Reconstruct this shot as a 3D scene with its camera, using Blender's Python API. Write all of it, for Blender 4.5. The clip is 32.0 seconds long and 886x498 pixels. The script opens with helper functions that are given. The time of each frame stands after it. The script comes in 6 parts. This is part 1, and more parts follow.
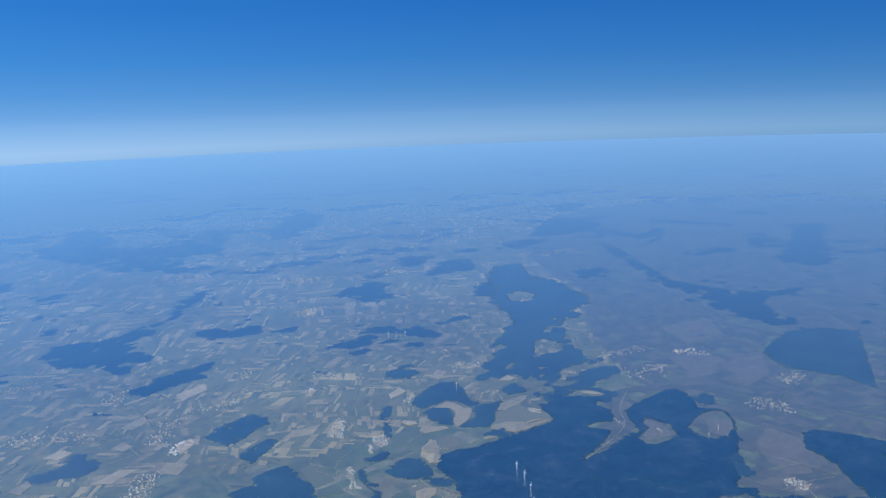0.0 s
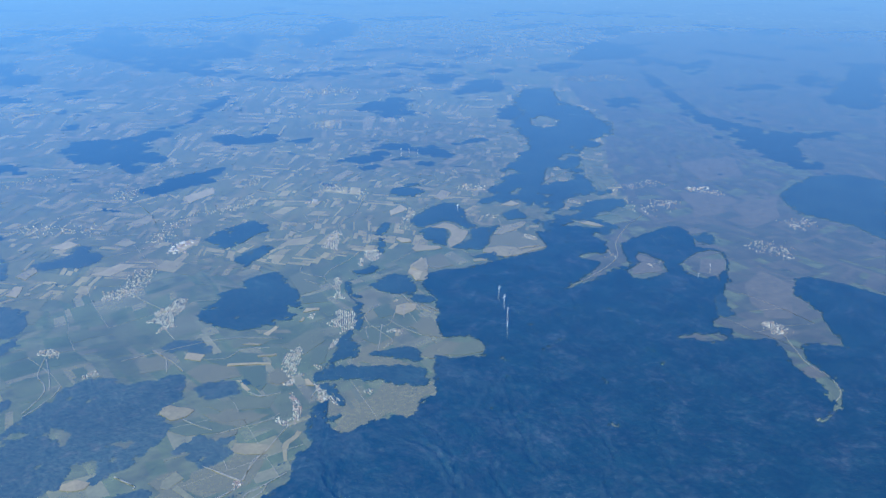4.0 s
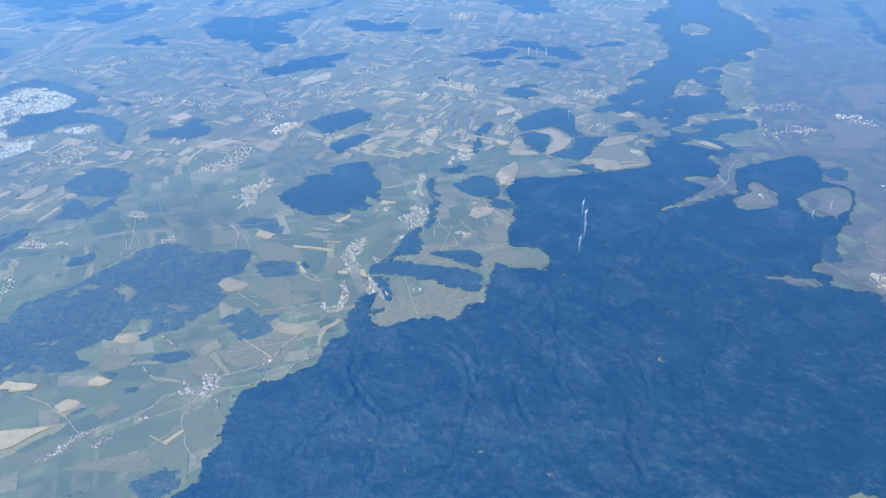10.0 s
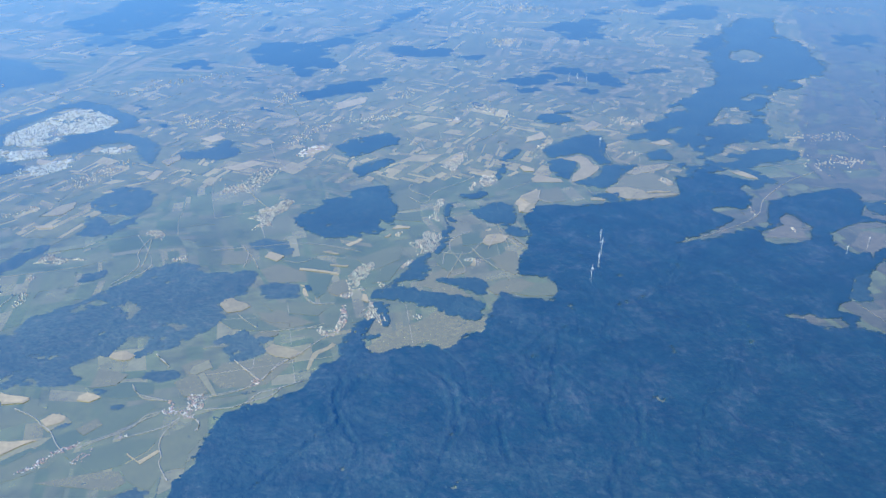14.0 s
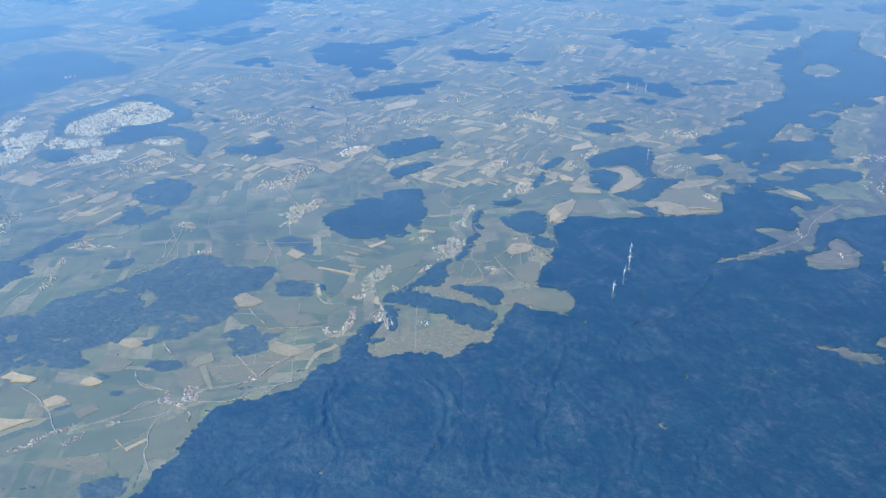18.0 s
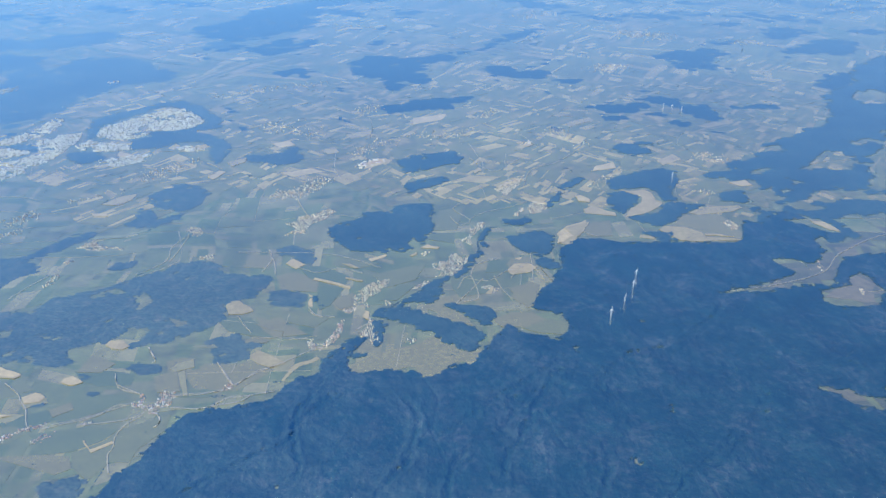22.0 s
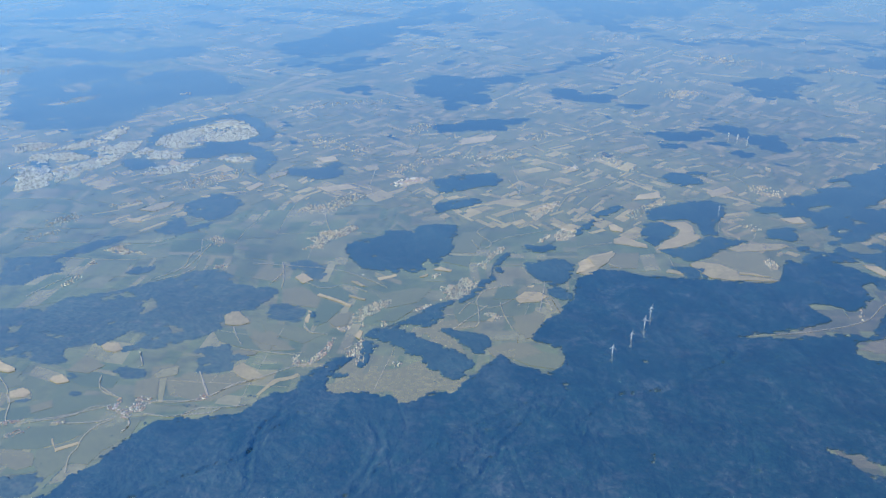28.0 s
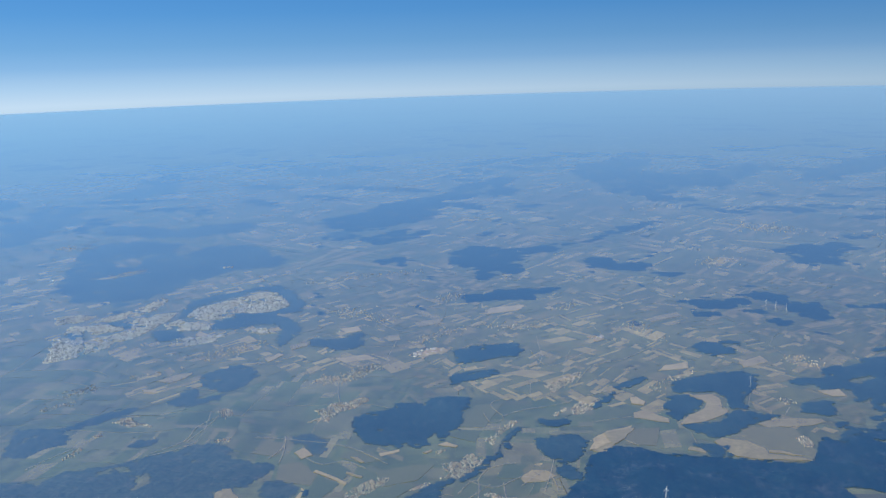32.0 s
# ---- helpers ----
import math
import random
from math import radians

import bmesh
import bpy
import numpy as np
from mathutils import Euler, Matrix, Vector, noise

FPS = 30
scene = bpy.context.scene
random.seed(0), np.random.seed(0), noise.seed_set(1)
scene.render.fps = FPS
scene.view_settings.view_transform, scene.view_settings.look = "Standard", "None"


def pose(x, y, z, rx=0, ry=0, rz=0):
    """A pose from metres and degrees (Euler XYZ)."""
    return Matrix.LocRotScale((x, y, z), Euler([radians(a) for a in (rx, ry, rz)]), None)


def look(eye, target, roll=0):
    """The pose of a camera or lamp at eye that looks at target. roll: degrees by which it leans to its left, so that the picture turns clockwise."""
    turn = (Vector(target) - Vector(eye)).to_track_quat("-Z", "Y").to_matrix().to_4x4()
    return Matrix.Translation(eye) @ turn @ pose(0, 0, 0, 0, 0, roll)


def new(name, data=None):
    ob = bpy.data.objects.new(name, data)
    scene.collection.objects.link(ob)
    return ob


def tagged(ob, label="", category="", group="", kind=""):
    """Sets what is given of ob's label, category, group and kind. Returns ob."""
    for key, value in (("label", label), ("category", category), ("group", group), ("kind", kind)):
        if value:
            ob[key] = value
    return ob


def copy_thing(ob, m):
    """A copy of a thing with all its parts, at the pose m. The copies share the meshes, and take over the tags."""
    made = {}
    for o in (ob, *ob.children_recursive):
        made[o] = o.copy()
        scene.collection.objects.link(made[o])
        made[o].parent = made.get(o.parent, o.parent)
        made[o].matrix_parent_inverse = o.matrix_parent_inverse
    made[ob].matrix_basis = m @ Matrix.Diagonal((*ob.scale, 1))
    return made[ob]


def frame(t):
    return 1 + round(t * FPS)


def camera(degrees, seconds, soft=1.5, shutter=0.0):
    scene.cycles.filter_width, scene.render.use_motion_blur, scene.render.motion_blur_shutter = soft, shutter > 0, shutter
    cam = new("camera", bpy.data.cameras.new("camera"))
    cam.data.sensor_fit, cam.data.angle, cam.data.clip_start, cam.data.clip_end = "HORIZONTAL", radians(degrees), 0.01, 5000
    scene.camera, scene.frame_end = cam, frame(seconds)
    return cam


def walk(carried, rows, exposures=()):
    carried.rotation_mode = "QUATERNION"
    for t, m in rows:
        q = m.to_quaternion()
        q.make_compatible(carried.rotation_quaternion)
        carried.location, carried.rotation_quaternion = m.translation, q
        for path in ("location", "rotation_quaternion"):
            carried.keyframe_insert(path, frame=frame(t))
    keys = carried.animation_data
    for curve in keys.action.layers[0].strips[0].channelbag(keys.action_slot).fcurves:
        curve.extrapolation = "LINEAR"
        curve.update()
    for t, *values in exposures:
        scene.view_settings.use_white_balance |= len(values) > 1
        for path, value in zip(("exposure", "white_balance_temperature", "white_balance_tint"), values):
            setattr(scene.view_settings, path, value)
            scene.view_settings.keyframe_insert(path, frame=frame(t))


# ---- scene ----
# A wooded and farmed landscape under an airliner in a gentle left turn, as a model at about 1:26
# (wind turbines of 200 m stand 7.5 m high here), so that the plain reaches out to its horizon.
cam = camera(58.87, 32.0, soft=1.5)
PATH = [
    (0, look((0.00, -0.00, 190.00), (58.959, 78.978, 173.078), -2.147)),
    (0.5, look((3.55, -1.61, 189.71), (61.405, 77.504, 169.858), -1.398)),
    (1, look((7.11, -3.16, 189.41), (63.823, 76.144, 167.182), -1.068)),
    (1.5, look((10.66, -4.65, 189.12), (66.221, 74.714, 164.317), -0.776)),
    (2, look((14.22, -6.07, 188.82), (68.611, 73.088, 160.988), -0.541)),
    (2.5, look((17.78, -7.44, 188.53), (71.080, 71.451, 157.954), -0.320)),
    (3, look((21.34, -8.75, 188.24), (73.761, 69.659, 155.013), -0.049)),
    (3.5, look((24.90, -10.00, 187.95), (76.358, 67.891, 152.099), 0.363)),
    (4, look((28.47, -11.19, 187.65), (78.740, 66.128, 149.003), 0.697)),
    (4.5, look((32.03, -12.33, 187.36), (80.923, 64.528, 146.100), 0.992)),
    (6.5, look((46.31, -16.32, 186.20), (89.219, 60.683, 138.984), 2.465)),
    (7, look((49.89, -17.19, 185.91), (91.267, 60.374, 138.241), 2.699)),
    (7.5, look((53.46, -18.00, 185.62), (93.467, 59.958, 137.423), 2.806)),
    (8, look((57.04, -18.76, 185.33), (95.826, 59.635, 136.845), 2.717)),
    (8.5, look((60.62, -19.46, 185.04), (98.266, 59.364, 136.364), 2.742)),
    (9, look((64.20, -20.12, 184.75), (99.631, 59.483, 135.674), 2.468)),
    (9.5, look((67.78, -20.72, 184.46), (100.739, 59.670, 134.955), 2.093)),
    (10, look((71.37, -21.28, 184.17), (101.232, 59.932, 134.044), 1.418)),
    (10.5, look((74.96, -21.79, 183.88), (102.947, 59.894, 133.437), 1.180)),
    (11, look((78.54, -22.24, 183.59), (105.114, 59.826, 133.012), 0.651)),
    (11.5, look((82.13, -22.65, 183.31), (107.259, 59.919, 132.802), 0.532)),
    (12, look((85.72, -23.01, 183.02), (110.501, 60.054, 133.158), 0.738)),
    (12.5, look((89.32, -23.32, 182.73), (114.079, 60.458, 134.076), 0.752)),
    (13, look((92.91, -23.59, 182.44), (117.266, 60.691, 134.447), 0.682)),
    (13.5, look((96.51, -23.81, 182.16), (119.955, 60.972, 134.589), 0.555)),
    (14, look((100.11, -23.98, 181.87), (122.145, 61.265, 134.458), 0.190)),
    (14.5, look((103.71, -24.10, 181.59), (124.074, 61.658, 134.358), 0.219)),
    (16.5, look((118.13, -24.14, 180.44), (133.251, 62.859, 133.518), 0.474)),
    (17, look((121.73, -24.04, 180.16), (135.982, 63.125, 133.258), 0.268)),
    (17.5, look((125.35, -23.89, 179.88), (138.604, 63.434, 132.981), 0.170)),
    (18, look((128.96, -23.69, 179.59), (141.045, 63.783, 132.671), 0.162)),
    (18.5, look((132.57, -23.46, 179.31), (144.067, 64.172, 132.517), 0.361)),
    (19, look((136.19, -23.17, 179.02), (146.864, 64.642, 132.390), 1.048)),
    (19.5, look((139.80, -22.84, 178.74), (149.535, 65.215, 132.363), 0.923)),
    (20, look((143.42, -22.47, 178.46), (152.067, 65.826, 132.318), 0.822)),
    (20.5, look((147.04, -22.05, 178.18), (154.990, 66.473, 132.352), 0.693)),
    (21, look((150.67, -21.59, 177.89), (157.362, 67.101, 132.192), 0.559)),
    (21.5, look((154.29, -21.09, 177.61), (159.865, 67.819, 132.173), 0.462)),
    (22, look((157.92, -20.54, 177.33), (162.525, 68.539, 132.115), 0.442)),
    (22.5, look((161.54, -19.94, 177.05), (165.189, 69.241, 131.959), 0.454)),
    (23, look((165.17, -19.30, 176.77), (167.794, 70.009, 131.860), 0.363)),
    (23.5, look((168.80, -18.62, 176.49), (170.150, 70.794, 131.726), 0.485)),
    (24, look((172.44, -17.89, 176.21), (172.648, 71.541, 131.462), 0.629)),
    (24.5, look((176.07, -17.12, 175.93), (175.293, 72.367, 131.295), 0.446)),
    (25, look((179.71, -16.30, 175.65), (177.908, 73.223, 131.119), 0.345)),
    (25.5, look((183.34, -15.44, 175.37), (180.281, 74.087, 130.910), 0.212)),
    (27.5, look((197.91, -11.53, 174.25), (190.621, 78.000, 130.299), -0.008)),
    (28, look((201.56, -10.44, 173.97), (193.159, 79.504, 131.075), 0.051)),
    (28.5, look((205.21, -9.30, 173.69), (195.714, 81.862, 133.696), 0.054)),
    (29, look((208.86, -8.11, 173.42), (198.245, 83.581, 134.949), -0.125)),
    (29.5, look((212.51, -6.88, 173.14), (200.229, 85.423, 136.681), -0.356)),
    (30, look((216.16, -5.60, 172.86), (202.054, 87.374, 138.852), -0.685)),
    (30.5, look((219.82, -4.27, 172.59), (204.025, 89.059, 140.340), -1.097)),
    (31, look((223.47, -2.90, 172.31), (206.683, 91.367, 143.459), -1.416)),
    (31.5, look((227.13, -1.47, 172.03), (209.863, 93.572, 146.182), -1.612)),
    (32, look((230.79, -0.00, 171.76), (213.246, 95.839, 149.241), -1.935)),
]
walk(cam, PATH, exposures=[
    (0, -0.08, 5600, 5), (2, 0.02, 5400, 2), (4, 0.22, 5330, 1), (8, 0.57, 5600, 3), (10, 0.66, 5750, 3), (13, 0.55, 5880, 2), (20, 0.50, 6400, 2), (28, 0.35, 6650, 2), (30, 0.06, 6850, 3), (32, -0.09, 6750, 5)])

# ---- sky and sun ----
world = bpy.data.worlds.new("sky")
scene.world = world
world.use_nodes = True
wt = world.node_tree
for n in list(wt.nodes):
    wt.nodes.remove(n)
SUN_ELEV, SUN_AZ = radians(40), radians(238)  # azimuth clockwise from +y
out = wt.nodes.new("ShaderNodeOutputWorld")
bg = wt.nodes.new("ShaderNodeBackground")
sky = wt.nodes.new("ShaderNodeTexSky")
sky.sky_type, sky.sun_disc = "NISHITA", False
sky.sun_elevation, sky.sun_rotation = SUN_ELEV, SUN_AZ
sky.altitude, sky.air_density, sky.dust_density = 5000, 1.0, 0.6
coord = wt.nodes.new("ShaderNodeTexCoord")
sep = wt.nodes.new("ShaderNodeSeparateXYZ")
wt.links.new(coord.outputs["Generated"], sep.inputs[0])
height = wt.nodes.new("ShaderNodeMapRange")
height.inputs["From Min"].default_value, height.inputs["From Max"].default_value = -0.1, 0.5
wt.links.new(sep.outputs["Z"], height.inputs["Value"])
ramp = wt.nodes.new("ShaderNodeValToRGB")
wt.links.new(height.outputs[0], ramp.inputs[0])
# haze under the horizon, the pale band on it, then the blue of high air (sine of the height above the level)
SKY = [(-0.0450, (0.400, 0.590, 0.850)), (-0.039, (0.470, 0.650, 0.910)), (-0.028, (0.520, 0.700, 0.970)), (-0.010, (0.370, 0.590, 0.920)), (0.012, (0.205, 0.440, 0.830)),
       (0.034, (0.135, 0.370, 0.770)), (0.07, (0.078, 0.305, 0.740)), (0.13, (0.048, 0.240, 0.690)), (0.25, (0.039, 0.207, 0.640)), (0.5, (0.024, 0.141, 0.475))]
el = ramp.color_ramp.elements
while len(el) < len(SKY):
    el.new(0.5)
for e, (h, c) in zip(el, SKY):
    e.position, e.color = (h + 0.1) / 0.6, (*c, 1)
mix = wt.nodes.new("ShaderNodeMix")
mix.data_type = "RGBA"
mix.inputs["Factor"].default_value = 0.9
dim = wt.nodes.new("ShaderNodeMix")
dim.data_type, dim.blend_type = "RGBA", "MULTIPLY"
dim.inputs["Factor"].default_value = 1
dim.inputs["B"].default_value = (0.09, 0.09, 0.09, 1)
wt.links.new(sky.outputs[0], dim.inputs["A"])
wt.links.new(dim.outputs["Result"], mix.inputs["A"])
wt.links.new(ramp.outputs[0], mix.inputs["B"])
side = wt.nodes.new("ShaderNodeMapRange")  # brighter, paler air on the sun's side
side.inputs["From Min"].default_value, side.inputs["From Max"].default_value = -1, 1
wt.links.new(sep.outputs["X"], side.inputs["Value"])
air = wt.nodes.new("ShaderNodeMix")
air.data_type = "RGBA"
air.inputs["A"].default_value, air.inputs["B"].default_value = (1.33, 1.27, 1.21, 1), (0.42, 0.53, 0.61, 1)
wt.links.new(side.outputs[0], air.inputs["Factor"])
glow = wt.nodes.new("ShaderNodeVectorMath")
glow.operation = "MULTIPLY"
wt.links.new(mix.outputs["Result"], glow.inputs[0])
wt.links.new(air.outputs["Result"], glow.inputs[1])
wt.links.new(glow.outputs[0], bg.inputs["Color"])
wt.links.new(bg.outputs[0], out.inputs[0])

sun = new("sun", bpy.data.lights.new("sun", "SUN"))
sun.data.energy, sun.data.angle, sun.data.color = 5.0, radians(0.5), (1.0, 0.93, 0.82)
sun.matrix_world = look((math.sin(SUN_AZ) * math.cos(SUN_ELEV) * 900, math.cos(SUN_AZ) * math.cos(SUN_ELEV) * 900, math.sin(SUN_ELEV) * 900), (0, 0, 0))


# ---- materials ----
HAZE_SHEEN = (0.49, 0.57, 0.50)  # tint of the imitated haze at grazing view
FAR_HAZE_SHEEN, FAR_HAZE_GLOSS = (0.53, 0.58, 0.48), (0.82, 0.87, 0.74)  # the same haze near the horizon


def material(name, colours, size=1.0, detail=6.0, source="noise", rough=0.9, bump=0.0, bump_size=0.4, haze_gloss=True, contrast=1.0, stretch=(1, 1, 1), speck=0.25, broad=0, patch=0.0):
    """A ground or building surface: colours spread by noise, per object or per island, with fine grain and relief,
    under a glossy sheen that imitates haze.
    """
    m = bpy.data.materials.new(name)
    m.use_nodes = True
    t = m.node_tree
    for n in list(t.nodes):
        t.nodes.remove(n)
    put, link = t.nodes.new, t.links.new
    mout = put("ShaderNodeOutputMaterial")
    geo = put("ShaderNodeNewGeometry")
    mp = put("ShaderNodeMapping")
    mp.inputs["Scale"].default_value = stretch
    link(geo.outputs["Position"], mp.inputs["Vector"])
    big = put("ShaderNodeTexNoise")
    big.inputs["Scale"].default_value, big.inputs["Detail"].default_value, big.inputs["Roughness"].default_value = 1 / size, detail, 0.6
    link(mp.outputs[0], big.inputs["Vector"])
    cr = put("ShaderNodeValToRGB")
    e = cr.color_ramp.elements
    while len(e) < len(colours):
        e.new(0.5)
    lo, hi = (0.5 - 0.22 * contrast, 0.5 + 0.22 * contrast) if source == "noise" else (0.0, 1.0)
    for i, c in enumerate(colours):
        e[i].color = (*c, 1)
        e[i].position = lo + (hi - lo) * i / max(1, len(colours) - (1 if source == "noise" else 0))
    if source == "noise" and patch:  # lighter growth gathers in patches
        stands = put("ShaderNodeTexNoise")
        stands.inputs["Scale"].default_value, stands.inputs["Detail"].default_value, stands.inputs["Roughness"].default_value = 0.8 / broad, 5, 0.6
        stands.inputs["Distortion"].default_value = 0.6
        link(geo.outputs["Position"], stands.inputs["Vector"])
        sway = put("ShaderNodeMath")
        sway.operation = "MULTIPLY_ADD"
        sway.inputs[1].default_value, sway.inputs[2].default_value = patch, -0.5 * patch
        link(stands.outputs["Fac"], sway.inputs[0])
        mixed = put("ShaderNodeMath")
        link(big.outputs["Fac"], mixed.inputs[0])
        link(sway.outputs[0], mixed.inputs[1])
        link(mixed.outputs[0], cr.inputs[0])
    elif source == "noise":
        link(big.outputs["Fac"], cr.inputs[0])
    else:
        cr.color_ramp.interpolation = "CONSTANT"
        if source == "island":
            link(geo.outputs["Random Per Island"], cr.inputs[0])
        else:
            info = put("ShaderNodeObjectInfo")
            link(info.outputs["Random"], cr.inputs[0])
    fine = put("ShaderNodeTexNoise")
    fine.inputs["Scale"].default_value, fine.inputs["Detail"].default_value = 1 / bump_size, 4
    link(geo.outputs["Position"], fine.inputs["Vector"])
    grain = put("ShaderNodeMapRange")
    grain.inputs["From Min"].default_value, grain.inputs["From Max"].default_value = 0.3, 0.7
    grain.inputs["To Min"].default_value, grain.inputs["To Max"].default_value = 1 - speck, 1 + speck
    link(fine.outputs["Fac"], grain.inputs["Value"])
    wash = put("ShaderNodeMapRange")
    wash.inputs["From Min"].default_value, wash.inputs["From Max"].default_value = 0.3, 0.7
    wash.inputs["To Min"].default_value, wash.inputs["To Max"].default_value = (1, 1) if source == "noise" else (0.82, 1.18)
    link(big.outputs["Fac"], wash.inputs["Value"])
    both = put("ShaderNodeMath")
    both.operation = "MULTIPLY"
    link(grain.outputs[0], both.inputs[0])
    link(wash.outputs[0], both.inputs[1])
    if broad:  # slow change over the land
        wide = put("ShaderNodeTexNoise")
        wide.inputs["Scale"].default_value, wide.inputs["Detail"].default_value = 1 / broad, 3
        link(geo.outputs["Position"], wide.inputs["Vector"])
        drift = put("ShaderNodeMapRange")
        drift.inputs["From Min"].default_value, drift.inputs["From Max"].default_value = 0.3, 0.7
        drift.inputs["To Min"].default_value, drift.inputs["To Max"].default_value = 0.75, 1.25
        link(wide.outputs["Fac"], drift.inputs["Value"])
        slow = put("ShaderNodeMath")
        slow.operation = "MULTIPLY"
        link(both.outputs[0], slow.inputs[0])
        link(drift.outputs[0], slow.inputs[1])
        both = slow
    tint = put("ShaderNodeVectorMath")
    tint.operation = "SCALE"
    link(cr.outputs[0], tint.inputs[0])
    link(both.outputs[0], tint.inputs["Scale"])
    body = put("ShaderNodeBsdfPrincipled")
    body.inputs["Roughness"].default_value = rough
    body.inputs["Specular IOR Level"].default_value = 0.1
    link(tint.outputs[0], body.inputs["Base Color"])
    if bump:
        bp = put("ShaderNodeBump")
        bp.inputs["Strength"].default_value, bp.inputs["Distance"].default_value = 1.0, bump
        link(fine.outputs["Fac"], bp.inputs["Height"])
        link(bp.outputs[0], body.inputs["Normal"])
    if not haze_gloss:
        link(body.outputs[0], mout.inputs[0])
        return m
    # air haze imitated by glossy and sheen layers on a fixed upward normal
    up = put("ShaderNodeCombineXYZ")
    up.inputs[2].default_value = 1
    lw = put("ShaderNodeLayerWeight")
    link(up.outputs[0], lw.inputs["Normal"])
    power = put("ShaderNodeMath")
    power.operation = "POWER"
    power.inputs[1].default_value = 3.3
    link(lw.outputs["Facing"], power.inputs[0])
    one = put("ShaderNodeMath")  # the haze layer grows from steep to grazing view
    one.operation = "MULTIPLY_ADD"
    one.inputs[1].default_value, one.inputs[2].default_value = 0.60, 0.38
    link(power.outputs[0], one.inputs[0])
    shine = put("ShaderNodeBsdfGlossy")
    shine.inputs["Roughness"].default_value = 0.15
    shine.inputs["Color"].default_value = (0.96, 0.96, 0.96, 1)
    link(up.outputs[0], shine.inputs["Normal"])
    haze_sheen = put("ShaderNodeBsdfSheen")  # pale part of the haze, put on as sheen
    haze_sheen.inputs["Roughness"].default_value = 0.35
    haze_sheen.inputs["Color"].default_value = (*HAZE_SHEEN, 1)
    link(up.outputs[0], haze_sheen.inputs["Normal"])
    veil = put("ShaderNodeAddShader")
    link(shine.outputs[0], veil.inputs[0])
    link(haze_sheen.outputs[0], veil.inputs[1])
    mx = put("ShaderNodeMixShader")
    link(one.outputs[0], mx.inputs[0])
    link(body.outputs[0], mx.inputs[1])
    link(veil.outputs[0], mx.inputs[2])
    last = put("ShaderNodeMath")  # the last degrees before the horizon: paler haze from mirror and sheen
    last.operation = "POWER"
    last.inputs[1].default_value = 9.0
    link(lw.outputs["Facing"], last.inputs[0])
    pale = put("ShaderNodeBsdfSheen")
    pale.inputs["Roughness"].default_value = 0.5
    pale.inputs["Color"].default_value = (*FAR_HAZE_SHEEN, 1)
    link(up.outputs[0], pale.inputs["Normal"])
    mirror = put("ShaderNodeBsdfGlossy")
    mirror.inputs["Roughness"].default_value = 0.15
    mirror.inputs["Color"].default_value = (*FAR_HAZE_GLOSS, 1)
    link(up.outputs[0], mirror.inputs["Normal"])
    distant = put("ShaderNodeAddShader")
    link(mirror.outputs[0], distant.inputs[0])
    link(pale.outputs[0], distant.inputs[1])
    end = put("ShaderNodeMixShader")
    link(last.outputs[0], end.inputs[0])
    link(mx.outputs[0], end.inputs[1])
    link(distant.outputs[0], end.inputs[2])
    rim = put("ShaderNodeMath")  # the palest haze, at the very rim
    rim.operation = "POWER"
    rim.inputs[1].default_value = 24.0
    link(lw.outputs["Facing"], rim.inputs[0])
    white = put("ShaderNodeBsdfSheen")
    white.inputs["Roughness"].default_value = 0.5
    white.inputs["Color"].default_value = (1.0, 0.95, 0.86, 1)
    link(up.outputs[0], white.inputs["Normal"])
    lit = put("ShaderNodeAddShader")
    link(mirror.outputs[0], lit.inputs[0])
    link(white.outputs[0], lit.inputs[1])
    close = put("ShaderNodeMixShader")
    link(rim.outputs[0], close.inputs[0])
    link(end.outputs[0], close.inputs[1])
    link(lit.outputs[0], close.inputs[2])
    link(close.outputs[0], mout.inputs[0])
    return m


CROPS = [(0.242, 0.228, 0.071), (0.213, 0.213, 0.063), (0.271, 0.239, 0.087), (0.223, 0.221, 0.068), (0.258, 0.233, 0.079), (0.185, 0.195, 0.055), (0.244, 0.230, 0.074), (0.289, 0.247, 0.101), (0.350, 0.283, 0.120),
         (0.234, 0.228, 0.068), (0.265, 0.239, 0.085), (0.215, 0.217, 0.065), (0.304, 0.255, 0.101), (0.397, 0.314, 0.137), (0.229, 0.225, 0.068), (0.195, 0.201, 0.058), (0.252, 0.231, 0.077), (0.170, 0.183, 0.049)]
MEADOWS = [tuple((0.8 * v + 0.2 * w) * g for v, w, g in zip(c, (0.243, 0.229, 0.074), (0.87, 0.95, 0.99))) for c in CROPS] + [(0.32, 0.28, 0.105), (0.27, 0.245, 0.090)]  # the calmer fields by the forest
STRIPS = [(0.185, 0.200, 0.060), (0.54, 0.445, 0.205), (0.215, 0.222, 0.072), (0.150, 0.172, 0.052), (0.42, 0.350, 0.150), (0.225, 0.225, 0.076), (0.195, 0.208, 0.066), (0.60, 0.500, 0.245), (0.165, 0.185, 0.060), (0.32, 0.280, 0.110), (0.205, 0.214, 0.070), (0.46, 0.385, 0.170), (0.235, 0.232, 0.082), (0.180, 0.195, 0.062)]
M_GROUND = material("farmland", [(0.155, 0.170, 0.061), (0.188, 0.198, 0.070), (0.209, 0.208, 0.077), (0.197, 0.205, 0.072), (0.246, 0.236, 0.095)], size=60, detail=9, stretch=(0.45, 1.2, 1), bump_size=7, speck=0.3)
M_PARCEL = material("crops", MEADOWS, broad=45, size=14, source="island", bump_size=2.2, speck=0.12)
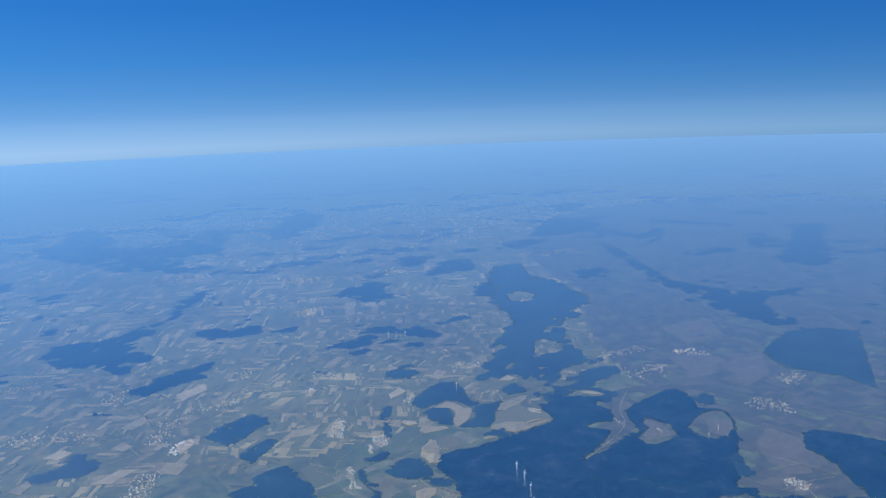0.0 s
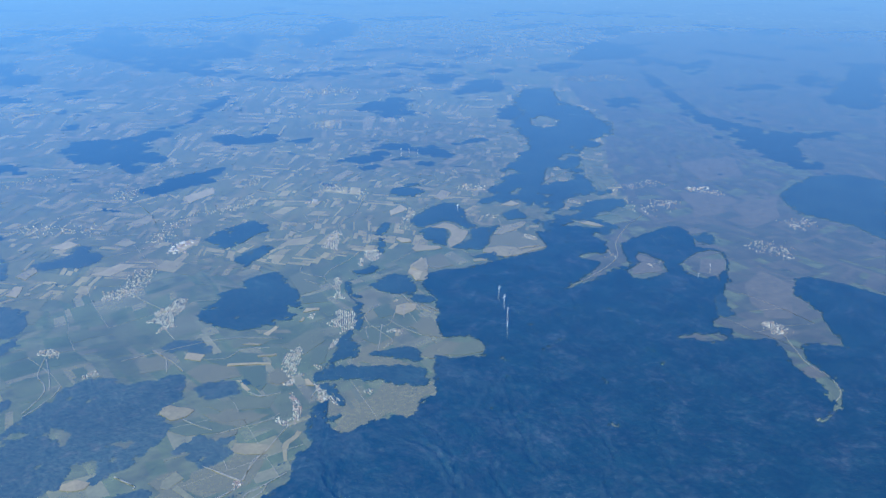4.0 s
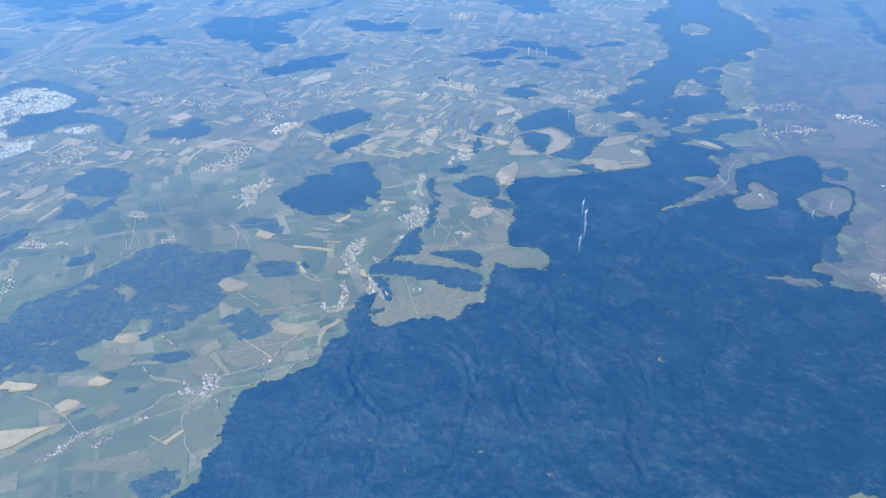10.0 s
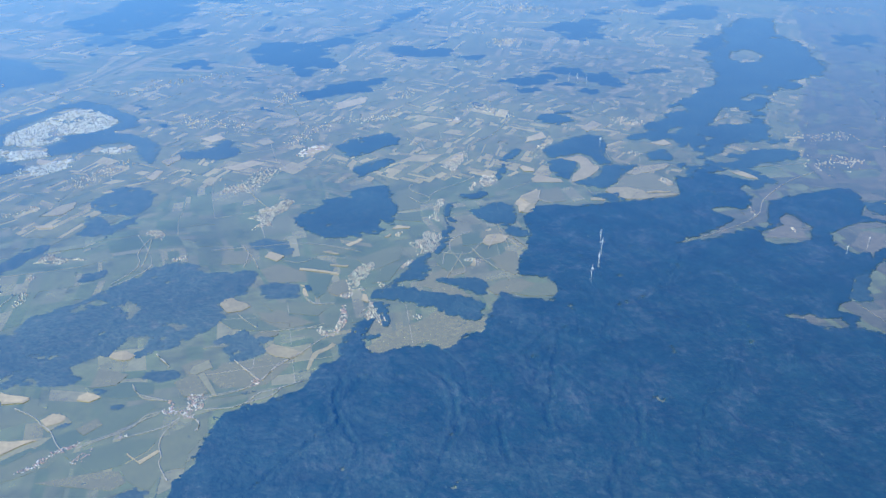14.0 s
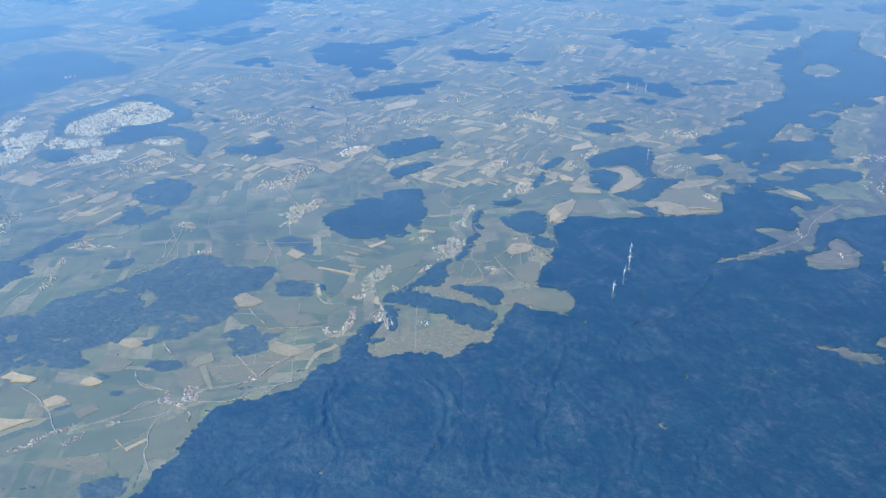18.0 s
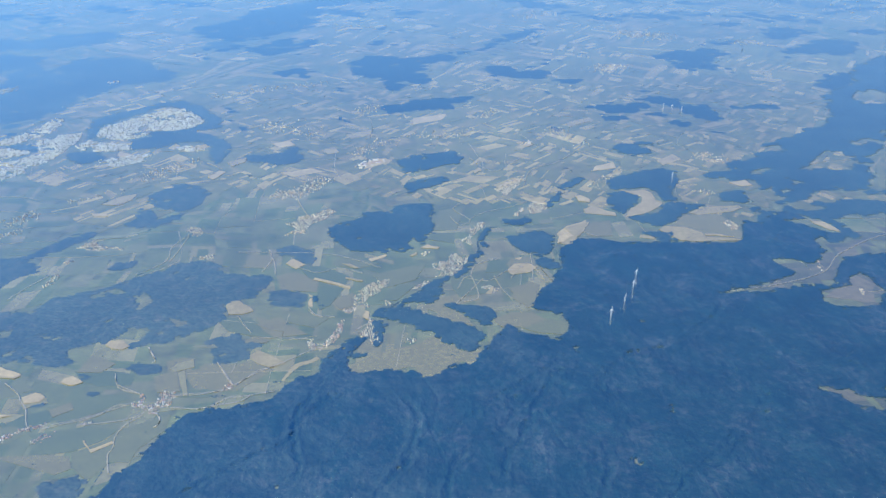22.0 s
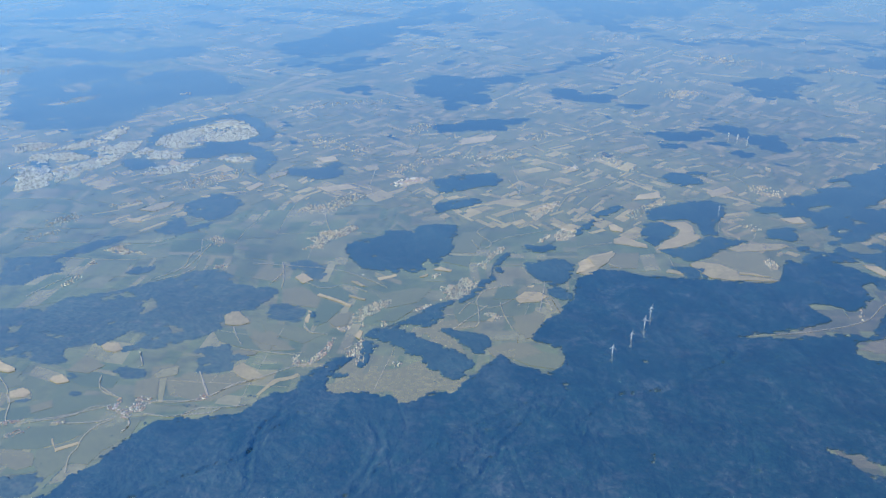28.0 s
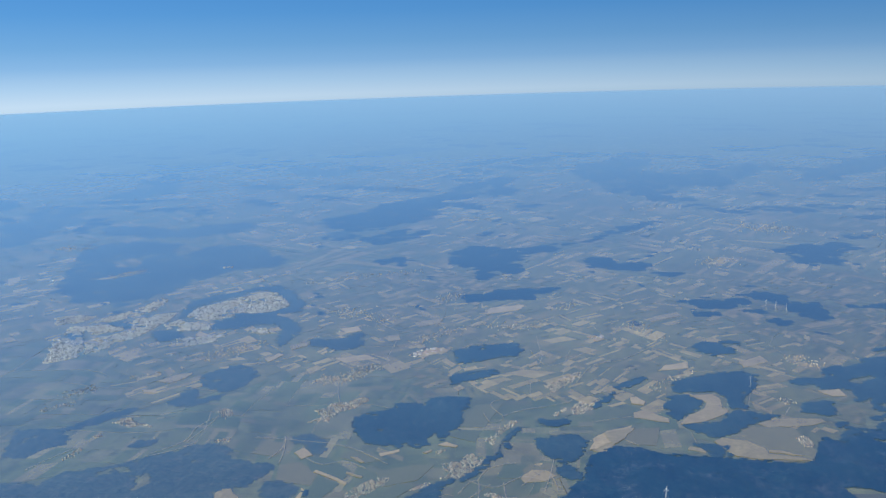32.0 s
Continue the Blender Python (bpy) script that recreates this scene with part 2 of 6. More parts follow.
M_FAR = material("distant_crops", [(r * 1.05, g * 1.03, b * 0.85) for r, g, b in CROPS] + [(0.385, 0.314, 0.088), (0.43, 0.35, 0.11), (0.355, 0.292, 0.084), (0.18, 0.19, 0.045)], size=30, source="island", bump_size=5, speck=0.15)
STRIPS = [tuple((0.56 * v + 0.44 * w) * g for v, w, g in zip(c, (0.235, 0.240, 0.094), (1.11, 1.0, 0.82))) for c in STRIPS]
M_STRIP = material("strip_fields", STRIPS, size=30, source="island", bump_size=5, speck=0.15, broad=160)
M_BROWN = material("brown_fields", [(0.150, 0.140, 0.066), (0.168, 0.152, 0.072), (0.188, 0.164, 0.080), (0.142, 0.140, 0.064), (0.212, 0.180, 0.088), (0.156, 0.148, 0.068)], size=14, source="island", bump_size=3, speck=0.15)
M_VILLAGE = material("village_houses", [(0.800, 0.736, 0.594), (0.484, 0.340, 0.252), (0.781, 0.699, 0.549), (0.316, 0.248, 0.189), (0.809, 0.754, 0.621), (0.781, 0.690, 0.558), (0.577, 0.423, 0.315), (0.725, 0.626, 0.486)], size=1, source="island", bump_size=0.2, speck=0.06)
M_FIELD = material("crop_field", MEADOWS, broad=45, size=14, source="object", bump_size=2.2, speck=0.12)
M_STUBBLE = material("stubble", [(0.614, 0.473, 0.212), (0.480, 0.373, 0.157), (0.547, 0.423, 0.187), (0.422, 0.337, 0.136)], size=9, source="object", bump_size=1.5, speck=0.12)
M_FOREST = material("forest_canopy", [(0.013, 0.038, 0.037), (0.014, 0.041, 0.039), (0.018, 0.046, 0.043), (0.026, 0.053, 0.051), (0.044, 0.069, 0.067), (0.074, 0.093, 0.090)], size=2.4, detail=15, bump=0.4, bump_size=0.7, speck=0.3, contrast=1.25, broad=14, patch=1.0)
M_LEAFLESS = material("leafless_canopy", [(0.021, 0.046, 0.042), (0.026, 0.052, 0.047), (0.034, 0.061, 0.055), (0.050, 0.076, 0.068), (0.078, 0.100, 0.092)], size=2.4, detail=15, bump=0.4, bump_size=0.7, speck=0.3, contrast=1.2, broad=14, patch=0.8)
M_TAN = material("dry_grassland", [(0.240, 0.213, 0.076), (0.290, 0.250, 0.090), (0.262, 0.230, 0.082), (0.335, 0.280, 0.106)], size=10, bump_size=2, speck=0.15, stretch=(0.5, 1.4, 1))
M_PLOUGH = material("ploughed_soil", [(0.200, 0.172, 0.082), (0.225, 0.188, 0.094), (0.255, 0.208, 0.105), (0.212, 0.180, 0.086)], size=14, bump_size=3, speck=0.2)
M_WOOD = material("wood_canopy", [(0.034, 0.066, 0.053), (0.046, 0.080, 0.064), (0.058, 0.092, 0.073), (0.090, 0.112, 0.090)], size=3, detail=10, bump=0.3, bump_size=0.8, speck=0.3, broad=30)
# paler than wood_canopy: the haze over these woods is put into the colour
M_HAZEWOOD = material("haze_paled_woodland", [(0.070, 0.099, 0.068), (0.087, 0.117, 0.078), (0.108, 0.133, 0.089), (0.167, 0.165, 0.111)], size=5, detail=10, bump=0.3, bump_size=1.5, speck=0.3, broad=60)
# darker than wood_canopy: shade between crowns, missing on flat tops, put into the colour
M_SHADEWOOD = material("shade_darkened_woodland", [(0.018, 0.038, 0.030), (0.025, 0.046, 0.036), (0.032, 0.054, 0.041), (0.052, 0.068, 0.050)], size=8, detail=10, bump=0.3, bump_size=2.5, speck=0.3, broad=80)
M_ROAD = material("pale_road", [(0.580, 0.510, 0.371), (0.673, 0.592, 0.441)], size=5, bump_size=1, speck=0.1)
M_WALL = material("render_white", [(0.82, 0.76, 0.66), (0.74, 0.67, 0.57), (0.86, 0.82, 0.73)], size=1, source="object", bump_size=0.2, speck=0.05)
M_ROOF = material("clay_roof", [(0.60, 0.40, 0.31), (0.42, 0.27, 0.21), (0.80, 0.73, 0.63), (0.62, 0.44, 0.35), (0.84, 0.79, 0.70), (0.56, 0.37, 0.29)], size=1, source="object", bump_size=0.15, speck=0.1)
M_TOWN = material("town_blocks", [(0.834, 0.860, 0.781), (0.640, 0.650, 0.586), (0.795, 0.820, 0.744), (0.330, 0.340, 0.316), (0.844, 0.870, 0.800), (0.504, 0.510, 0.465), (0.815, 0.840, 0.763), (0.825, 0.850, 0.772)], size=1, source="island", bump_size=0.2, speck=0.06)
M_STEEL = material("white_paint", [(0.80, 0.80, 0.80), (0.76, 0.77, 0.78)], size=3, haze_gloss=False, rough=0.4, bump_size=0.5, speck=0.03)


# ---- helpers of the model ----
rng = np.random.default_rng(7)


def value_noise(x, y, size, seed=0):
    """Smooth noise between -1 and 1 over arrays of places."""
    gx, gy = np.asarray(x) / size + 1000, np.asarray(y) / size + 1000
    ix, iy = np.floor(gx).astype(np.int64), np.floor(gy).astype(np.int64)
    fx, fy = gx - ix, gy - iy
    fx, fy = fx * fx * (3 - 2 * fx), fy * fy * (3 - 2 * fy)

    def hashed(a, b):
        n = (a * 374761393 + b * 668265263 + seed * 974711) & 0x7FFFFFFF
        n = ((n ^ (n >> 13)) * 1274126177) & 0x7FFFFFFF
        return ((n ^ (n >> 16)) & 0xFFFF) / 32767.5 - 1

    top = hashed(ix, iy) * (1 - fx) + hashed(ix + 1, iy) * fx
    low = hashed(ix, iy + 1) * (1 - fx) + hashed(ix + 1, iy + 1) * fx
    return top * (1 - fy) + low * fy


def inside(x, y, outline):
    hit = np.zeros(np.shape(x), bool)
    for (ax, ay), (bx, by) in zip(outline, outline[1:] + outline[:1]):
        if ay == by:
            continue
        cross = ((ay > y) != (by > y)) & (x < (bx - ax) * (y - ay) / (by - ay) + ax)
        hit ^= cross
    return hit


def mesh_of(name, verts, faces, mat, smooth=False):
    me = bpy.data.meshes.new(name)
    me.from_pydata([tuple(v) for v in verts], [], [tuple(f) for f in faces])
    me.materials.append(mat)
    if smooth:
        me.polygons.foreach_set("use_smooth", [True] * len(me.polygons))
    me.update()
    return me


def part(name, bm, mat, parent, label=""):
    me = bpy.data.meshes.new(name)
    bm.to_mesh(me)
    bm.free()
    me.materials.append(mat)
    ob = new(name, me)
    ob.parent = parent
    return tagged(ob, label)


def wobble(x, y, step):
    """The uneven line of a wood's edge."""
    a = min(3.0, 0.55 * step)
    return (x + a * value_noise(x, y, 6 * step, 3) + 0.5 * a * value_noise(x, y, 1.6 * step, 4),
            y + a * value_noise(x, y, 6 * step, 5) + 0.5 * a * value_noise(x, y, 1.6 * step, 6))


def relief(x, y):
    """Low hills and gullies under the great forest."""
    ridge = 1 - np.abs(value_noise(x + 8 * value_noise(x, y, 40, 21), y, 34, 22))
    fine = 1 - np.abs(value_noise(x, y + 5 * value_noise(x, y, 18, 24), 13, 25))
    crest = 1 - np.abs(value_noise(x + 2 * value_noise(x, y, 8, 26), y, 5.5, 27))
    return 0.9 * ridge ** 2 + 0.35 * fine ** 3 + 0.28 * crest ** 4 + 0.2 * value_noise(x, y, 3, 23)


def smooth_line(pts, n=6):
    p = [np.array(pts[0])] + [np.array(a) for a in pts] + [np.array(pts[-1])]
    res = []
    for a, b, c, d in zip(p, p[1:], p[2:], p[3:]):
        for k in range(n):
            s = k / n
            res.append(0.5 * ((2 * b) + (c - a) * s + (2 * a - 5 * b + 4 * c - d) * s * s + (3 * b - a - 3 * c + d) * s ** 3))
    res.append(p[-1])
    return np.array(res)


# ---- the plan ----
WOODS = []  # (grid step, outline of the wood in the plan)
WOODS.append((0.55, [(62.1, 164.7), (63.4, 170.6), (63.8, 176.7), (70.6, 176.5), (70.7, 184), (72, 187.2), (76, 195.6), (77.9, 200.4), (79.9, 203.8), (90.1, 205.7), (95.4, 205.2), (97.6, 207.7), (103.3, 209.2), (111.1, 210.6), (111.2, 216.7), (115.9, 222.3), (119.8, 223.7), (125.7, 225.7), (125.1, 232.2), (129.1, 238.3), (132.1, 244.5), (137.8, 249.9), (141.2, 250.2), (136.3, 240.9), (134.1, 231.2), (135.5, 225.2), (149.1, 226.5), (159.7, 226.5), (162.4, 222.5), (171.9, 221.4), (175.2, 229), (180.4, 230.2), (185.3, 175.4), (130, 105), (60, 140), (45, 158)]))
WOODS.append((0.55, [(174.3, 227.9), (185.7, 230), (185.8, 236.9), (190.3, 241.1), (192.2, 246.2), (199.6, 257), (203.1, 253.2), (206.5, 250.3), (219.6, 246.9), (224.6, 251.3), (226.3, 258.7), (222.5, 266.7), (215.6, 269.1), (213.3, 272), (216.4, 282.8), (219.1, 286.4), (224.6, 290.9), (228.3, 301.3), (232.4, 306.9), (234.5, 325.4), (245.7, 337.8), (256.6, 337.6), (266.7, 332.6), (282.5, 331.8), (298.3, 331.5), (329.2, 329.9), (333.9, 342), (340.1, 356.9), (349.2, 352.7), (354, 335.1), (354.7, 318.5), (347.5, 308.5), (335, 307.3), (333.1, 294), (327.1, 289.6), (299.7, 282.9), (295.5, 274.5), (291.2, 238.9), (277.7, 184.1), (290, 95), (120, 105), (125, 190)]))
WOODS.append((0.55, [(286, 299.3), (310.7, 319.6), (336.5, 337.3), (354.3, 361.5), (367.6, 368.5), (382.3, 350.7), (372.5, 326.8), (360.7, 311.8), (338, 295.2), (302.6, 284.8), (300.5, 277.6), (325.8, 282.1), (348.1, 289.1), (348, 284.3), (338, 272), (347.9, 264.2), (366.3, 268.4), (374.7, 265.2), (372.8, 249), (380.6, 241.5), (372.9, 233.3), (359.5, 229.2), (345.5, 214.7), (332.8, 209.6), (339.4, 202.7), (337.9, 198.1), (312.8, 210.2), (318.8, 197.9), (333.1, 194.4), (348.8, 183.4), (343.9, 173.6), (335.6, 164.8), (332.2, 153.8), (331.6, 146.5), (324.3, 139), (299.9, 131.5), (255.3, 107.5), (186.3, 150.6), (270, 70), (200, 90)]))
WOODS.append((0.55, [(254.4, 108), (298.8, 130.8), (298.9, 126.3), (331.1, 136.3), (338.9, 143), (343.2, 152.6), (344.6, 162.2), (356.7, 173.3), (362.9, 171.4), (373.1, 158.8), (380.2, 172.1), (396.8, 190.7), (403.5, 210.5), (421.4, 221.1), (430.5, 220.1), (439.4, 201.3), (443.9, 181.6), (470, 40), (270, 50)]))
WOODS.append((0.55, [(367.6, 305.6), (373.2, 311.9), (385.8, 316.5), (405.2, 317.1), (418.1, 318.7), (427.8, 316.2), (426.9, 305.7), (417.5, 292.5), (409.2, 285), (415.2, 279.1), (418.4, 270.5), (406.7, 256.8), (396.4, 250), (384.1, 238.1), (366.1, 234.4), (355.2, 229), (316.7, 239.3), (338.8, 268.4), (356.7, 288.9)]))
WOODS.append((0.8, [(420.4, 297), (435.4, 298.1), (431.2, 281.7), (416.9, 284.2)]))
WOODS.append((0.55, [(355.3, 230.6), (368.1, 236.7), (371.4, 233), (361.3, 222.1), (355.2, 210.9), (347.1, 212.1), (343.9, 215.4)]))
WOODS.append((0.8, [(546.2, 321.6), (571.9, 330), (611.5, 337), (638.4, 324.5), (650.9, 299.6), (525.8, 228.3), (530, 249.3), (528.7, 268.9), (521.9, 286.1), (532.8, 307.3)]))
WOODS.append((2.2, [(660, 459), (683, 471), (708, 470), (713, 441), (761, 412), (753, 404), (717, 413), (685, 409), (651, 374), (641, 341), (612, 358), (633, 395), (643, 433)]))
WOODS.append((2.2, [(680, 641), (715, 631), (675, 592), (649, 601)]))
WOODS.append((0.55, [(22.4, 208.6), (23.7, 210.8), (28.5, 212.6), (26.6, 209.7)]))
WOODS.append((0.55, [(-25, 273.2), (-11.7, 275.9), (-3.3, 273.7), (1, 286), (11.4, 291.3), (20.5, 294.1), (30.5, 302.4), (34.7, 305.2), (43.5, 311), (49.3, 318.7), (59.8, 320.1), (69.2, 315.6), (71.8, 307.1), (82.4, 305.1), (95.8, 303.7), (94.8, 295.6), (91.3, 287.8), (90.2, 283.7), (83.9, 281.6), (78.6, 277.6), (79.6, 269.1), (81.6, 266), (76.4, 262.7), (76.2, 259.2), (69.8, 256.9), (62.5, 250.4), (58.6, 248.2), (52.7, 249), (48.3, 245.2), (45.1, 248), (47.4, 251), (52.4, 256.6), (50, 261.8), (43.2, 259.5), (38.5, 253.3), (36, 249.1), (28.8, 249), (23.4, 245.6), (24.8, 239.6), (28.8, 237), (24.1, 233.8), (14.5, 235.6), (6.1, 239.3), (-4.1, 233.3)]))
WOODS.append((0.8, [(-42.5, 306.4), (-35, 318.1), (-26.9, 318.3), (-21.5, 321.4), (-13.5, 312.7), (-21.5, 306.9), (-25.4, 298.5), (-35.4, 293)]))
WOODS.append((0.55, [(75, 248.5), (79.1, 252.8), (88.9, 255.1), (90.4, 250.9), (93, 247.6), (98.6, 247.7), (98.1, 244.9), (94.1, 242.8), (95.9, 236.9), (91.5, 234.9), (85.2, 233.7), (81.7, 234.8), (82.2, 238.6), (79.8, 241.7), (80.9, 245.8)]))
WOODS.append((0.55, [(50.1, 232.4), (51.2, 234.3), (55.3, 235.1), (58, 233.6), (62.1, 234.4), (64.6, 230), (60.9, 228.1), (56.8, 227.6)]))
WOODS.append((0.55, [(33.2, 227.6), (33.9, 229.5), (36.4, 228.8), (36.9, 226.6), (35, 225.8)]))
WOODS.append((0.55, [(40.2, 216.1), (41, 218.2), (43.8, 218.9), (45, 216.8), (42.8, 214.8)]))
WOODS.append((0.55, [(96.1, 288.9), (100.9, 290.5), (110.4, 287.1), (113.2, 285.7), (113.5, 275.9), (103.7, 275.7), (98.3, 278)]))
WOODS.append((0.55, [(115.5, 283.2), (117.1, 284.7), (119.2, 278.4), (122, 276), (118.4, 275.5), (116.3, 278.3)]))
WOODS.append((0.55, [(142.9, 267.1), (144.6, 270.8), (150.5, 273.2), (157.8, 273.4), (167.7, 266.2), (174.9, 263.2), (176.1, 260.1), (172.5, 256.6), (177.2, 260.1), (184.2, 258.1), (187.6, 254.7), (189.7, 249.3), (187.3, 245.2), (186.4, 238.4), (180.4, 239.5), (174.9, 243.4), (172.1, 244.1), (171.4, 248.2), (168, 250.2), (167.9, 253.1), (162.1, 255.5), (160.8, 258.5), (153.6, 261.5), (147.4, 264.9), (143.9, 264.8)]))
WOODS.append((0.55, [(172.9, 274.6), (177.4, 276.1), (181, 273.8), (187.1, 273.5), (194.3, 271.3), (195.7, 265.8), (193.8, 261.3), (193.1, 256.9), (188.9, 257.7), (187.9, 261.2), (182.1, 265.5), (179.7, 269.1)]))
WOODS.append((0.55, [(152.9, 274.2), (156.3, 279.1), (162.3, 286.6), (166, 291.8), (169.7, 297.1), (177.5, 299.9), (177, 297.3), (169.8, 291.9), (173.6, 289.4), (172.4, 284.3), (167.5, 276.9), (162.5, 278.2), (156.4, 276.7)]))
WOODS.append((0.55, [(123.8, 231.7), (127.5, 236.3), (130, 242.6), (133.9, 247.5), (138.2, 249.6), (140.6, 248.4), (136.4, 245.5), (133.6, 240.3), (130.9, 235.6), (137.1, 238.8), (142.5, 240.4), (139.6, 236.5), (134.3, 234.5), (129.2, 231.8), (129.8, 227.4), (124.5, 226.6)]))
WOODS.append((0.55, [(142.9, 262.6), (147.6, 262.7), (148.6, 258.3), (144.6, 256.1), (145.3, 247.7), (147.3, 244.5), (144.5, 243.6), (143.8, 251.8)]))
WOODS.append((0.55, [(41.2, 169.8), (45.3, 172.3), (52.3, 173.5), (56.4, 171.2), (56.9, 165.7), (51.3, 162.7), (46.1, 162.2)]))
WOODS.append((1.5, [(626.7, 733), (659.1, 725.4), (617.5, 655.4), (620.8, 626.1), (612.7, 601.2), (596.9, 575.7), (595.1, 560.2), (587.4, 539.3), (569.2, 522.2), (548.4, 517), (531, 512.9), (532.9, 500.9), (521.2, 491.2), (509, 497.4), (495.2, 488.5), (468, 457.8), (447.6, 424.2), (436.5, 403.5), (442.1, 395.3), (430.6, 391.7), (423.2, 394.7), (411.5, 396.6), (401.5, 397.1), (387.1, 384), (369.7, 378.5), (368.6, 386.8), (363.6, 394.2), (371.6, 413.5), (354.5, 414.7), (338.9, 419.8), (345.2, 427.1), (365.6, 433.3), (362, 442.6), (385.7, 455), (390, 464.3), (406.3, 462.7), (416.4, 470.9), (399.1, 475.3), (412.7, 485.8), (434.5, 497.8), (457.3, 516.7), (483.7, 547), (502.4, 594.8), (543.2, 631.3), (582.2, 694.2)]))
WOODS.append((1.5, [(363.1, 374.4), (377.3, 376.5), (392.6, 378.5), (411.4, 382.8), (428.4, 382.6), (436.1, 373.3), (422.8, 364.6), (405.9, 363.2), (389.3, 358), (392.9, 350.5), (392.5, 339.9), (386.2, 326.9), (377.4, 324.3), (377.7, 337.7), (359.3, 327.4), (343.3, 317.4), (329.4, 321), (332.2, 334.6), (338, 348.1), (351.8, 362.3), (349.1, 372.3)]))
WOODS.append((0.8, [(340.1, 394.2), (355, 400.6), (357, 389.8), (351.4, 377.4), (348.3, 383.1), (339, 383.6)]))
WOODS.append((0.8, [(408.1, 358.8), (409.3, 350.9), (405.4, 339.1), (401.6, 343.7), (401.8, 352.8)]))
WOODS.append((2.2, [(-287.8, 741.8), (-257.1, 745.6), (-228.3, 754.3), (-196, 746), (-175.5, 723.4), (-167.5, 697.2), (-141.2, 675.4), (-156.2, 699.8), (-151.6, 722.2), (-138.7, 739), (-111.9, 740.3), (-87.9, 729.6), (-57, 693.4), (-46.4, 681.4), (-47.9, 651.8), (-78.4, 641.2), (-90.5, 614), (-95.9, 592.2), (-98.7, 570.2), (-112.4, 563.7), (-108, 543.7), (-120.4, 525.6), (-138.4, 535.7), (-167.4, 536.1), (-215.4, 584.5)]))
WOODS.append((0.8, [(-60.1, 505.8), (-70.7, 542.2), (-60.2, 559.6), (-44.6, 572.1), (-34.5, 588), (-17.3, 593.5), (1.8, 578.4), (15, 556.5), (22.5, 548.2), (26.8, 527.8), (19.8, 519.8), (8.6, 519.4), (21.2, 510.9), (31.1, 502.6), (42, 485.2), (42.5, 468.4), (39.5, 451.5), (31.2, 461.7), (29.4, 482.5), (18.7, 496.2), (2.7, 489.8), (-10, 481.3), (-22.3, 479.8), (-27.4, 499.5), (-17.3, 507.2), (-21.2, 517.1), (-9.7, 518.8), (6.9, 525.9), (14.4, 538.2), (3.5, 554.6), (-8.8, 568.9), (-20.8, 579.1), (-30.8, 575.7), (-39.1, 560.4), (-51.1, 545.6), (-59.2, 528.9), (-54.7, 506)]))
WOODS.append((0.8, [(-61.3, 473), (-55.8, 478.8), (-38.5, 472.6), (-33.9, 466.2), (-36.6, 457.6), (-47.9, 454.1), (-58, 462.2)]))
WOODS.append((0.8, [(-108.3, 489.8), (-98.1, 492.5), (-79.2, 486), (-77.8, 479.2), (-97.6, 483.2)]))
WOODS.append((0.8, [(-118.1, 471.3), (-110.8, 467.1), (-98.7, 448.5), (-99.4, 438.5), (-113.5, 448.1), (-122.4, 466.8)]))
WOODS.append((2.2, [(136.3, 566.6), (148.8, 579.1), (162.7, 590.5), (179.8, 595.9), (203.5, 600), (227, 610.8), (228.8, 604.2), (207.5, 589), (193.7, 576.1), (175.3, 567.9), (167.1, 560.3), (149.5, 559.7)]))
WOODS.append((2.2, [(105.8, 713.4), (126.1, 746.3), (160.4, 729.2), (181, 741.7), (208.9, 757.3), (233.1, 770.7), (252.8, 802.8), (281.1, 846.4), (307.5, 887.7), (293.9, 841.2), (264, 798), (232.3, 758.4), (203.4, 728.8), (176.5, 705.5), (170.9, 678.3), (183.2, 651.6), (175.4, 636.6), (161.8, 645.2), (154.7, 621.7), (149.3, 616.3), (141.6, 631.7), (149.1, 650.2), (126.3, 656.9), (114, 675.9)]))
WOODS.append((2.2, [(229.7, 697.2), (243.6, 708.4), (256.7, 702.5), (252.7, 683.7), (261.8, 674), (282.7, 687), (290.1, 675.2), (278.3, 655.4), (255.1, 658.3), (235.9, 671)]))
WOODS.append((2.2, [(282.3, 655.6), (308, 651), (301.2, 639.7), (286.3, 642.7)]))
WOODS.append((2.2, [(13.8, 760.6), (41.8, 798), (63.8, 818.3), (81, 836.3), (66.4, 796.5), (42.6, 761.9), (27.4, 746.6)]))
WOODS.append((2.2, [(-78.5, 886.6), (-49.1, 898.1), (-25.9, 982.4), (9.9, 1025.1), (33.2, 1061.4), (59.5, 1100.1), (51.8, 1027.7), (40.1, 948.4), (58.1, 920.9), (44.9, 861.4), (12.2, 841.6), (-3.3, 852.8), (-15.6, 822.8), (-46.5, 827)]))
WOODS.append((2.2, [(-44.1, 804.7), (-26.2, 816.6), (-15.8, 784.6), (-25.9, 768.7), (-37.3, 778.4)]))
WOODS.append((2.2, [(-9.2, 769.5), (10.8, 783.3), (27.6, 813.7), (40.5, 831.4), (42.5, 792.7), (15.1, 765.6)]))
WOODS.append((2.2, [(-327.1, 836.1), (-264, 830.5), (-224.8, 812.4), (-192.9, 849.1), (-158.7, 860.1), (-143.5, 833.7), (-145.6, 805.2), (-186.5, 776.5), (-236.4, 774.1), (-300.8, 786.7)]))
WOODS.append((2.2, [(38, 684.9), (57, 694.1), (80, 690.9), (69.4, 678.1), (45.4, 671.1)]))
WOODS.append((2.2, [(123, 801.9), (137.4, 821.9), (134.9, 797.1), (126.2, 786.2)]))
